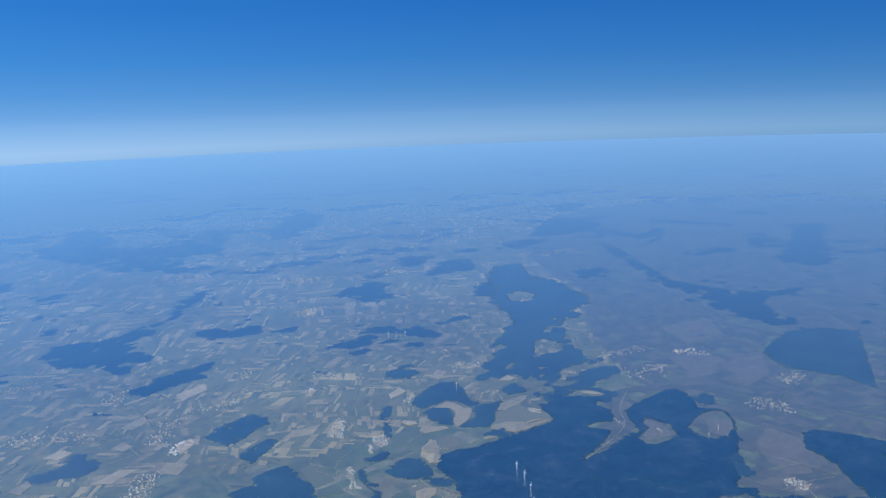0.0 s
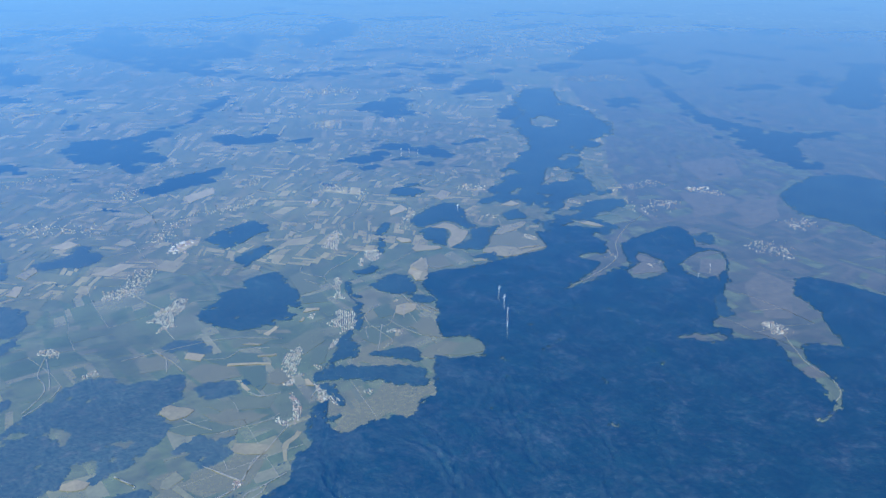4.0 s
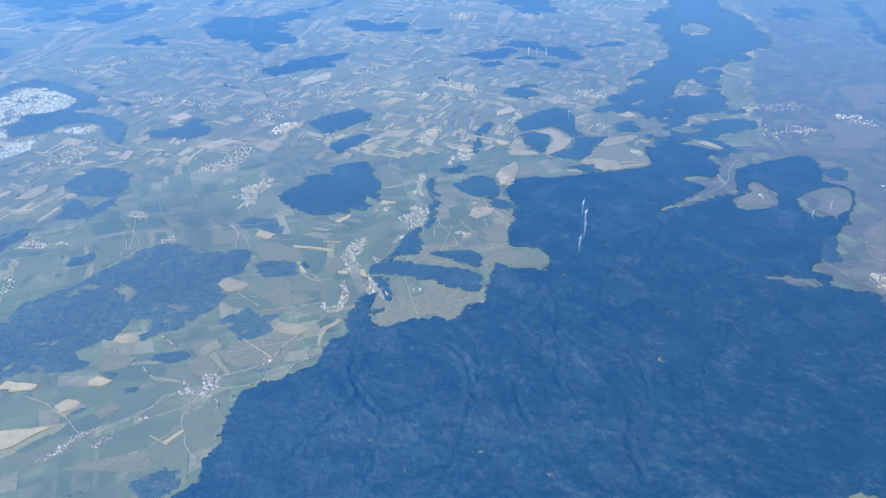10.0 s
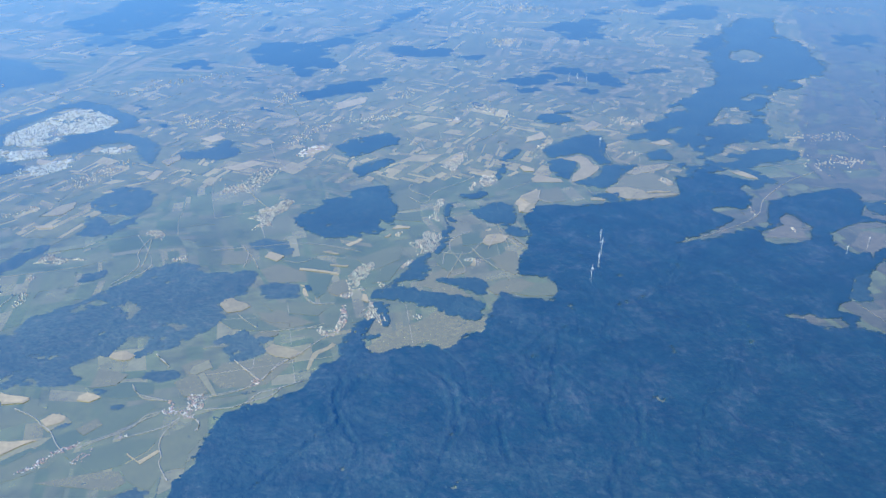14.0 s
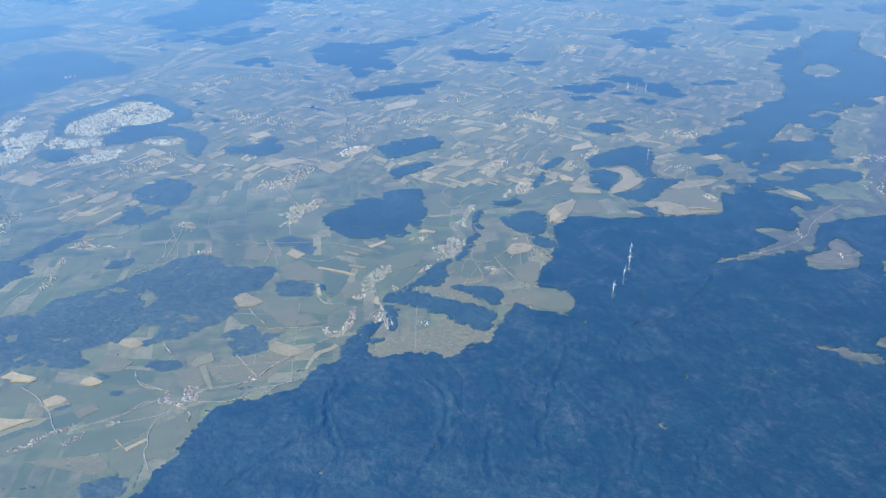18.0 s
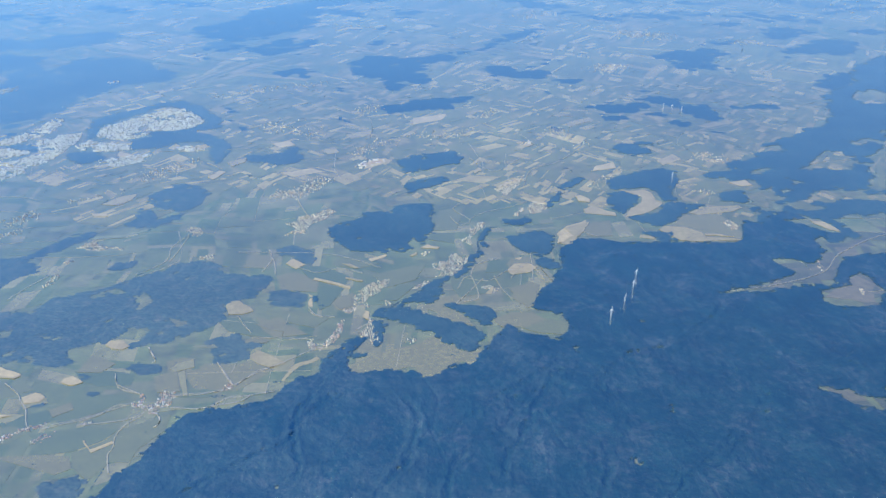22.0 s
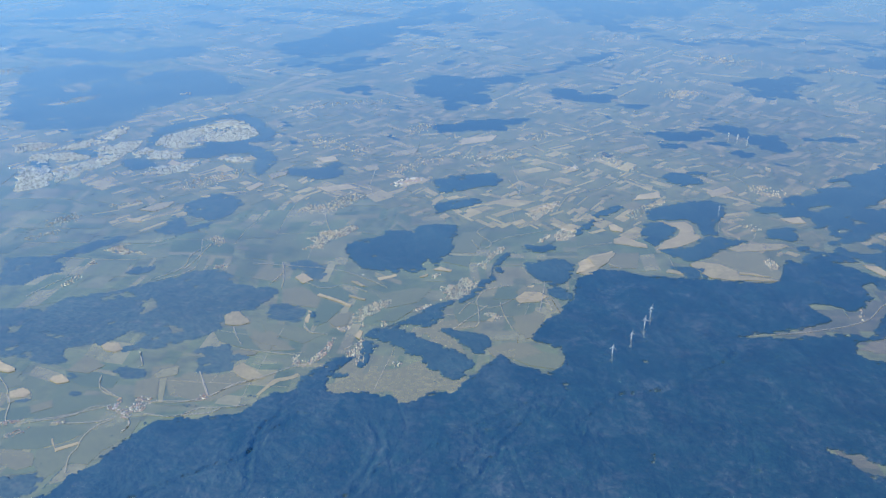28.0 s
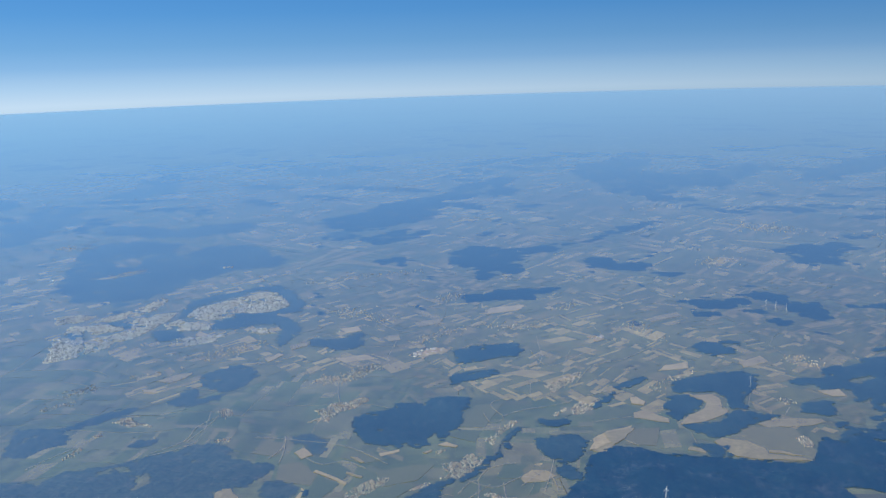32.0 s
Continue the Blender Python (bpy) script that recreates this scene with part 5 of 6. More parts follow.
QUARTERS.append([(-154.2, 496.7), (-143.3, 505.6), (-122.8, 503.8), (-127.2, 489.2), (-142.3, 481.8)])
WORKS = []
WORKS.append((26, 4, [(131.1, 444), (135.3, 452.5), (144, 455.4)]))
WORKS.append((14, 2.2, [(497.8, 366.1), (511.3, 361.3)]))
WORKS.append((16, 34.7, [(714.3, 991.3), (787.7, 1043.5)]))
WORKS.append((8, 1.7, [(236.8, 485.8), (241.7, 487.4)]))
WORKS.append((6, 3.1, [(-91.6, 653.5), (-85.9, 652.1)]))
TURBINES = [(244.4, 261.3), (253.3, 272.8), (260.3, 285), (264.4, 295.3), (359.3, 566.2), (371, 557.7), (365, 562.6), (320.7, 420), (375.3, 253.1), (391.9, 258.1)]
CREEK = [(123.2, 225.2), (125.7, 228.6), (129.2, 235.8), (136.4, 244.9), (145, 254.5), (143.3, 261.4), (147.7, 270.1), (157.5, 281.1), (164.7, 287.9), (176.9, 299.9), (187.3, 313.1), (193.5, 324.7), (194.3, 337.7), (199.6, 350.8), (213, 356.3), (225.5, 369.9), (240.1, 390), (257, 403.6)]
RIDES = []
RIDES.append([(126.5, 222.8), (118.7, 193.6), (121.5, 177.6), (117, 164.9), (107.4, 147.7)])
RIDES.append([(135.5, 212.9), (121.2, 196.1)])
RIDES.append([(225.4, 232.7), (219.8, 218.7), (203.9, 210.8), (194.7, 198)])
RIDES.append([(226.5, 232.8), (231.9, 221.4)])
RIDES.append([(292.5, 261.7), (266.8, 240.2), (249.4, 235), (223.5, 212.7)])
RIDES.append([(162, 224.9), (168.6, 207.5), (165.4, 189.6), (169.6, 174.4)])
RIDES.append([(305.8, 240.3), (288.2, 218.8), (282.6, 190.1)])
RIDES.append([(193.6, 184.2), (204.1, 198.9), (209.7, 180.6)])
GULLIES = []
GULLIES.append([(221, 230.3), (198.9, 214.8), (185.3, 202.9), (163.6, 184), (153.3, 169.9), (138.6, 150.1), (122.3, 145.2)])
GULLIES.append([(131.6, 231.2), (122.8, 212.8), (117.8, 193.2), (121.5, 177.6), (120.5, 169.4), (113.3, 155.7), (106.5, 145.7)])
GULLIES.append([(129.4, 210.2), (121.8, 199.2), (117.8, 193.2)])
GULLIES.append([(89.6, 163.8), (99.9, 173.7), (110.4, 181.8), (118.3, 189.6)])
GULLIES.append([(196, 208.4), (194.4, 200.4), (189.9, 190.7)])
GULLIES.append([(283.4, 195.8), (267.4, 184.1), (252.9, 169.8), (237.3, 164)])
GULLIES.append([(299.2, 272.3), (281.6, 254.2), (261.2, 237.8), (241.9, 229.9), (225.5, 209)])
GULLIES.append([(156.6, 207.9), (161.3, 192.7), (156.6, 176.1)])
GULLIES.append([(215, 222.3), (202.6, 202.3), (195.4, 184.6), (187.1, 168.9)])
GULLIES.append([(226.5, 183.9), (216.2, 157.9), (198.3, 139.5), (193, 119.4)])
GULLIES.append([(191.1, 190.1), (173.4, 175.4), (168.6, 157.8)])
GULLIES.append([(289.4, 208.5), (270.1, 180.3), (244.2, 162.5), (227.8, 136.1)])
ROADS = []
ROADS.append([(32.4, 197.3), (39.1, 199.9), (44.3, 201.5), (49.9, 204.7), (53.3, 209), (58.1, 209.7)])
ROADS.append([(43.5, 198.7), (54.7, 200.1), (61, 201.8), (64.8, 205)])
ROADS.append([(64.4, 203.4), (60.2, 198.7), (58.6, 192.7), (59.5, 186.9), (59.1, 182.8), (61.9, 174.8)])
ROADS.append([(67.8, 205), (70.8, 201.9), (71.3, 198.8), (70, 196.7)])
ROADS.append([(70.8, 214.2), (80, 214.3), (86.8, 215.8), (88.6, 216.8)])
ROADS.append([(73, 207.3), (82.4, 206.2), (87.1, 207.5), (92, 211.9), (96.9, 212.6), (108.6, 215.5)])
ROADS.append([(82.5, 205.9), (89, 207.9), (93.8, 208.9), (97.5, 210.3), (99.9, 213)])
ROADS.append([(93.6, 219.3), (96.4, 223.2), (100.6, 228.4), (106.4, 231.4), (119, 241.2), (123.2, 243.3)])
ROADS.append([(85.9, 231.1), (89.9, 223.8), (92.7, 219.7)])
ROADS.append([(47.5, 226.8), (50.6, 221.4), (58.7, 216.4)])
ROADS.append([(54.8, 246.1), (56.6, 242.1), (59.5, 237.5)])
ROADS.append([(85.8, 268.3), (89.3, 261.6), (93.5, 255.2)])
ROADS.append([(114.9, 274.5), (119, 268), (127, 266.3)])
ROADS.append([(94.3, 251.8), (108.4, 250.4), (117.6, 249.7)])
ROADS.append([(180.8, 288.5), (184, 297.4), (187.5, 300.1), (189, 292.2), (189.3, 279.7), (182.3, 277.2)])
ROADS.append([(187.5, 300.1), (191.1, 311.3), (202.2, 317.3)])
ROADS.append([(46, 349.8), (41, 335.2), (42.2, 325.8), (41.1, 318.6), (35.5, 310.9), (31.5, 306.8)])
ROADS.append([(90.3, 330), (92, 323.8), (92.3, 317.9), (89.7, 308)])
ROADS.append([(-17.7, 285.6), (-13.8, 296.1), (-8.4, 307.1)])
ROADS.append([(206.1, 297.8), (215.3, 311.8), (219.8, 303.5), (221.5, 295.5)])
ROADS.append([(255.5, 356.8), (250.7, 346.4), (256.8, 340)])
ROADS.append([(179.6, 302), (194.9, 295.4), (207.3, 305.8), (222.5, 299.1)])
ROADS.append([(216.1, 294), (218.8, 323), (216.5, 342.7)])
ROADS.append([(104.7, 312.7), (115.8, 306.3), (126.2, 310.1), (137, 304.9)])
ROADS.append([(94.4, 401.7), (99.5, 384), (104.8, 370.6)])
ROADS.append([(181.6, 366.9), (186.6, 356.8), (192.2, 362.9), (184, 378.1), (194.3, 390.7)])
ROADS.append([(89.4, 331), (94.4, 316.2), (96.3, 304.8)])
ROADS.append([(199.4, 458.7), (210, 435.2), (220.3, 440.9), (235, 462.1)])
ROADS.append([(192.2, 364.3), (200.9, 372.3), (219.1, 381.5), (235, 394.6), (258, 408.9)])
ROADS.append([(227.7, 410.2), (237.2, 437.8), (255, 449), (275.3, 476.4)])
ROADS.append([(71.1, 528.8), (102.5, 493.6), (123.4, 483.9)])
ROADS.append([(301.6, 281.2), (331.2, 288), (356.3, 298.9), (371.9, 315.9), (399.9, 334), (426, 343.8)])
ROADS.append([(298.4, 129.7), (319.4, 134.5), (333.2, 138.6), (341.1, 149.9), (342.3, 160.6), (352, 176.2), (358.4, 185.5)])
ROADS.append([(75, 328.6), (96.3, 327.5), (122.2, 324.2), (145.4, 310)])

ROADS.append([(19.2, 212.3), (22.3, 208.4), (25.4, 201.2), (27.9, 197.2)])
ROADS.append([(8.1, 224.3), (15.7, 217.4), (18.8, 212.3)])
ROADS.append([(34.5, 199.2), (38.8, 200.5), (47.3, 203.7), (53, 207), (57.3, 209)])
ROADS.append([(69.7, 203.4), (71.3, 199.7), (70.6, 196.7)])
ROADS.append([(47.2, 228.5), (51.2, 219.7), (60, 215.7)])
ROADS.append([(54.4, 246.1), (59.5, 237.4), (58.8, 235.5)])
ROADS.append([(83.8, 234.8), (92.5, 220.3)])
ROADS.append([(93.1, 219.6), (99.9, 226.8), (106.4, 231.4)])
ROADS.append([(74.7, 214.9), (81.8, 215.3), (87.8, 216.1)])
ROADS.append([(31.2, 304), (43, 312.7), (48.6, 321)])
ROADS.append([(136.4, 255.9), (141.8, 261.2)])
ROADS.append([(115.3, 272.1), (118.3, 268), (121.6, 266.6)])
ROADS.append([(43.5, 319.7), (44.9, 328.9), (46.4, 348.4)])
ROADS.append([(177.3, 272.3), (185, 284.5), (193.1, 297.5)])
ROADS.append([(198.5, 300.3), (200.4, 289.9), (204.5, 277.5)])


def in_wood(x, y):
    hit = np.zeros(np.shape(x), bool)
    for step, line in WOODS:
        hit |= inside(x, y, line)
    for line in CLEARINGS:
        hit &= ~inside(x, y, line)
    return hit


# ---- ground ----
ring = [0, 60, 140, 240, 360, 520, 760, 1100, 1600, 2300, 3300, 4800]
gv, gf, sides = [(120.0, 150.0, 0.0)], [], 72
for r in ring[1:]:
    gv += [(120 + r * math.cos(2 * math.pi * k / sides), 150 + r * math.sin(2 * math.pi * k / sides), 0.0) for k in range(sides)]
gf += [(0, 1 + k, 1 + (k + 1) % sides) for k in range(sides)]
for j in range(len(ring) - 2):
    a = 1 + j * sides
    gf += [(a + k, a + sides + k, a + sides + (k + 1) % sides, a + (k + 1) % sides) for k in range(sides)]
ground = tagged(new("ground", mesh_of("ground", gv, gf, M_GROUND)), "wide farmed plain of green and tan fields under haze", "farmland", kind="structure")


# ---- woods ----
def canopy(lines, step, before, height, hills, mat, skirt=1.0):
    xs, ys = [p[0] for line in lines for p in line], [p[1] for line in lines for p in line]
    nx, ny = int((max(xs) - min(xs) + 8 * step) / step), int((max(ys) - min(ys) + 8 * step) / step)
    vx = min(xs) - 4 * step + step * np.arange(nx + 1)
    vy = min(ys) - 4 * step + step * np.arange(ny + 1)
    cx, cy = np.meshgrid(vx[:-1] + step / 2, vy[:-1] + step / 2, indexing="ij")
    wx, wy = wobble(cx, cy, step)
    keep = np.zeros(wx.shape, bool)
    for line in lines:
        keep |= inside(wx, wy, line)
    if len(lines) > 1:  # neighbouring stands close up
        c = np.pad(keep, 9)
        for _ in range(6):
            c[1:-1, 1:-1] |= c[:-2, 1:-1] | c[2:, 1:-1] | c[1:-1, :-2] | c[1:-1, 2:]
        for _ in range(6):
            c[1:-1, 1:-1] &= c[:-2, 1:-1] & c[2:, 1:-1] & c[1:-1, :-2] & c[1:-1, 2:]
        keep |= c[9:-9, 9:-9]
    x0, x1, y0, y1 = vx[0], vx[-1], vy[0], vy[-1]
    if not hills:  # the edge frays into the fields
        soft = keep.astype(float)
        for _ in range(3 if step < 1 else 5 if step < 2 else 7):
            c = np.pad(soft, 1)
            soft = (c[1:-1, 1:-1] + c[:-2, 1:-1] + c[2:, 1:-1] + c[1:-1, :-2] + c[1:-1, 2:]) / 5
        fray = 0.6 * value_noise(cx, cy, 4 * step, 71) + 0.55 * value_noise(cx, cy, 1.7 * step, 72)
        keep = soft + (0.3 if step < 1 else 0.45 if step < 2 else 0.62) * fray > 0.5
    for other in before:
        if min(p[0] for p in other) > x1 or max(p[0] for p in other) < x0 or min(p[1] for p in other) > y1 or max(p[1] for p in other) < y0:
            continue
        keep &= ~inside(wx, wy, other)
    for other in CLEARINGS:
        keep &= ~inside(wx, wy, other)
    if step < 3:  # ragged edges: bays bitten out, single trees before them
        core = keep.copy()
        for _ in range(2):
            c = np.pad(core, 1)
            core = core & c[:-2, 1:-1] & c[2:, 1:-1] & c[1:-1, :-2] & c[1:-1, 2:]
        rough = value_noise(cx, cy, 2.6 * step, 16) + 0.5 * value_noise(cx, cy, 1.2 * step, 17)
        c = np.pad(keep, 1)
        halo = c[:-2, 1:-1] | c[2:, 1:-1] | c[1:-1, :-2] | c[1:-1, 2:]
        keep = (keep & (core | (rough > -0.85))) | (halo & (rough > 1.0))
        # straight notches and outliers where fields meet the wood, clearings within
        t = 0.55 + 0.5 * value_noise(np.array([x0]), np.array([y0]), 40, 18)[0]
        u, w = cx * math.cos(t) + cy * math.sin(t), cy * math.cos(t) - cx * math.sin(t)
        lot = value_noise(np.floor(u / (5.5 * step)) * 7, np.floor(w / (3.2 * step)) * 7, 1.0, 19)
        deep, wide = keep.copy(), keep.copy()
        for _ in range(3):
            c = np.pad(deep, 1)
            deep = deep & c[:-2, 1:-1] & c[2:, 1:-1] & c[1:-1, :-2] & c[1:-1, 2:]
        for _ in range(2):
            c = np.pad(wide, 1)
            wide = wide | c[:-2, 1:-1] | c[2:, 1:-1] | c[1:-1, :-2] | c[1:-1, 2:]
        keep = (keep & (deep | (lot > -0.72)) & (hills | (lot < 0.985))) | (wide & ~keep & (lot > 0.66) & (lot < 0.9))
    if step > 3:  # far woods are broken up by fields
        lot = value_noise(np.floor((cx + 0.5 * cy) / (5 * step)) * 7, np.floor((cy - 0.5 * cx) / (2 * step)) * 7, 1.0, 20)
        keep &= (value_noise(cx, cy, 4 * step, 14) + 0.6 * value_noise(cx, cy, 1.7 * step, 15) > -0.5) & (lot > -0.7)
    if not hills:  # no lone squares
        c = np.pad(keep, 1).astype(int)
        keep &= c[:-2, 1:-1] + c[2:, 1:-1] + c[1:-1, :-2] + c[1:-1, 2:] > 1
    if not keep.any():
        return None
    gx, gy = np.meshgrid(vx, vy, indexing="ij")
    px = gx + step * 0.3 * value_noise(gx, gy, step * 1.3, 8)
    py = gy + step * 0.3 * value_noise(gx, gy, step * 1.3, 9)
    pz = height * (1 + (0.34 if hills else 0.3) * value_noise(gx, gy, step * 1.6, 10) + 0.15 * value_noise(gx, gy, 6 * step, 11))
    pad = np.pad(keep, 1)
    if hills:  # the ground rises gently from the forest's edge
        core, depth = keep.copy(), np.zeros(keep.shape)
        for _ in range(30):
            depth += core
            c = np.pad(core, 1)
            core = core & c[:-2, 1:-1] & c[2:, 1:-1] & c[1:-1, :-2] & c[1:-1, 2:]
        d = np.pad(depth, 1)
        rise = np.minimum(np.minimum(d[:-1, :-1], d[1:, :-1]), np.minimum(d[:-1, 1:], d[1:, 1:])) / 30
        pz = pz + relief(gx, gy) * rise
        for ride in RIDES:  # cut for tracks and power lines
            for (ax, ay), (bx, by) in zip(ride, ride[1:]):
                t = np.clip(((gx - ax) * (bx - ax) + (gy - ay) * (by - ay)) / ((bx - ax) ** 2 + (by - ay) ** 2), 0, 1)
                off = np.hypot(gx - ax - t * (bx - ax), gy - ay - t * (by - ay))
                pz = np.where(off < 0.85, np.maximum(pz - 0.3 * (1 - off / 0.85), 0.34), pz)
        ux, uy = gx + 1.6 * value_noise(gx, gy, 6, 65) + 0.6 * value_noise(gx, gy, 2, 66), gy + 1.6 * value_noise(gx, gy, 6, 67) + 0.6 * value_noise(gx, gy, 2, 68)
        for gully in GULLIES:  # stream valleys under the trees
            off = np.full(gx.shape, 99.0)
            way = smooth_line(gully, 5)
            for (ax, ay), (bx, by) in zip(way, way[1:]):
                t = np.clip(((ux - ax) * (bx - ax) + (uy - ay) * (by - ay)) / ((bx - ax) ** 2 + (by - ay) ** 2 + 1e-9), 0, 1)
                off = np.minimum(off, np.hypot(ux - ax - t * (bx - ax), uy - ay - t * (by - ay)))
            pz = np.maximum(pz - 0.5 * np.exp(-(off / 1.1) ** 2) * rise + 0.25 * np.exp(-((off - 2.2) / 0.8) ** 2) * rise, 0.34)
    rim = np.zeros((nx + 1, ny + 1), bool)  # corners that touch open land
    near = np.stack([pad[:-1, :-1], pad[1:, :-1], pad[:-1, 1:], pad[1:, 1:]])
    rim = near.any(0) & ~near.all(0)
    pz = np.where(rim, height * 0.85, pz)
    used = near.any(0)
    index = -np.ones(used.shape, np.int64)
    index[used] = np.arange(used.sum())
    verts = np.stack([px[used], py[used], pz[used]], 1).tolist()
    i, j = np.nonzero(keep)
    faces = np.stack([index[i, j], index[i + 1, j], index[i + 1, j + 1], index[i, j + 1]], 1).tolist()
    base, lean = {}, {}

    def foot(k, di, dj):
        """The foot of the wood's sloping edge under corner k."""
        if k not in base:
            base[k], lean[k] = len(verts), np.zeros(2)
            verts.append([verts[k][0], verts[k][1], -0.02])
        lean[k] += (di, dj)
        return base[k]

    for di, dj, a, b in ((-1, 0, (0, 1), (0, 0)), (1, 0, (1, 0), (1, 1)), (0, -1, (0, 0), (1, 0)), (0, 1, (1, 1), (0, 1))):
        open_side = keep & ~pad[1 + di:1 + di + nx, 1 + dj:1 + dj + ny]
        for p, q in zip(*np.nonzero(open_side)):
            u, w = int(index[p + a[0], q + a[1]]), int(index[p + b[0], q + b[1]])
            faces.append((u, w, foot(w, di, dj), foot(u, di, dj)))
    for k, f in base.items():
        way = lean[k] / (np.linalg.norm(lean[k]) + 1e-6) * max(skirt, 0.6 * step)
        verts[f][0] += way[0]
        verts[f][1] += way[1]
    return mesh_of("wood", verts, faces, mat)


done = [line for step, line in WOODS[:5]]
forest = new("forest", canopy(done, 0.55, [], 0.42, True, M_FOREST, 0.4))
forest.data.materials.append(M_LEAFLESS)  # lighter deciduous stands, mostly in the west
mid = np.empty(3 * len(forest.data.polygons))
forest.data.polygons.foreach_get("center", mid)
mx, my = mid.reshape(-1, 3)[:, 0], mid.reshape(-1, 3)[:, 1]
ux, uy = mx + 1.6 * value_noise(mx, my, 6, 65) + 0.6 * value_noise(mx, my, 2, 66), my + 1.6 * value_noise(mx, my, 6, 67) + 0.6 * value_noise(mx, my, 2, 68)
stand = (185 - mx) / 75 + 0.8 * value_noise(mx, my, 22, 61) + 0.7 * value_noise(mx, my, 8, 62) + 0.55 * value_noise(mx, my, 2.6, 63) + 0.3 * value_noise(mx, my, 1.2, 64)
for gully in GULLIES:  # darker canopy along the streams, lighter canopy on the slopes beside them
    off = np.full(mx.shape, 99.0)
    way = smooth_line(gully, 4)
    for (ax, ay), (bx, by) in zip(way, way[1:]):
        s = np.clip(((ux - ax) * (bx - ax) + (uy - ay) * (by - ay)) / ((bx - ax) ** 2 + (by - ay) ** 2 + 1e-9), 0, 1)
        off = np.minimum(off, np.hypot(ux - ax - s * (bx - ax), uy - ay - s * (by - ay)))
    stand += 0.6 * np.exp(-((off - 2.6) / 1.6) ** 2) - 1.3 * np.exp(-(off / 0.8) ** 2)
forest.data.polygons.foreach_set("material_index", (stand > 0.45).astype(np.int32))
tagged(forest, "dense dark forest canopy with low ridges and gullies", "forest", kind="stuff")
for k, (step, line) in enumerate(WOODS[5:]):  # no two tops in one plane
    # western woods take the haze-paled canopy, low distant ones the shade-darkened one
    me = canopy([line], step, done, ((0.3 if np.mean([p[0] for p in line]) > 110 else 0.16) if step < 2 else 0.09) * (1 + 0.012 * (k % 37)), False, M_WOOD if step < 2 and np.mean([p[0] for p in line]) > 110 else M_HAZEWOOD if step < 2 or np.mean([p[0] for p in line]) < 0 else M_SHADEWOOD, 0.35)
    done.append(line)
    if me:
        tagged(new("wood", me), "dark wood standing among the fields" if step < 2 else "distant dark wood in the haze", "wood", "woods in the plain", "stuff")

# copses strewn over the far plain
strewn = []
for k in range(360):
    r, a = 900 + 2300 * rng.random() ** 1.3, radians(rng.uniform(-15, 150))
    x, y = 140 + r * math.cos(a), 60 + r * math.sin(a)
    w, l, t = r * rng.uniform(0.006, 0.02), r * rng.uniform(0.02, 0.075), rng.normal(2.6, 0.5)
    strewn.append((r, [(x + l * math.cos(t) * math.cos(q) - w * math.sin(t) * math.sin(q), y + l * math.sin(t) * math.cos(q) + w * math.cos(t) * math.sin(q)) for q in np.linspace(0, 2 * math.pi, 9)[:-1]]))
for k in range(110):
    r, a = rng.uniform(470, 900), radians(rng.uniform(0, 140))
    x, y = 140 + r * math.cos(a), 60 + r * math.sin(a)
    w, l, t = rng.uniform(0.9, 2.6), rng.uniform(3, 12), rng.normal(2.7, 0.5)
    strewn.append((r, [(x + l * math.cos(t) * math.cos(q) - w * math.sin(t) * math.sin(q), y + l * math.sin(t) * math.cos(q) + w * math.cos(t) * math.sin(q)) for q in np.linspace(0, 2 * math.pi, 7)[:-1]]))
for lo, hi, step in ((470, 900, 1.1), (900, 1500, 4.0), (1500, 3300, 9.0)):
    group = [line for r, line in strewn if lo <= r < hi]
    verts, faces = [], []
    for k, line in enumerate(group):
        me = canopy([line], step, done, 0.055 * (1 + 0.011 * (k % 41)), False, M_SHADEWOOD)
        done.append(line)
        if me:
            faces += [tuple(v + len(verts) for v in p.vertices) for p in me.polygons]
            verts += [tuple(v.co) for v in me.vertices]
            bpy.data.meshes.remove(me)
    tagged(new("copses", mesh_of("copses", verts, faces, M_SHADEWOOD)), "scattered small dark copses in the hazy plain", "copses", kind="stuff")

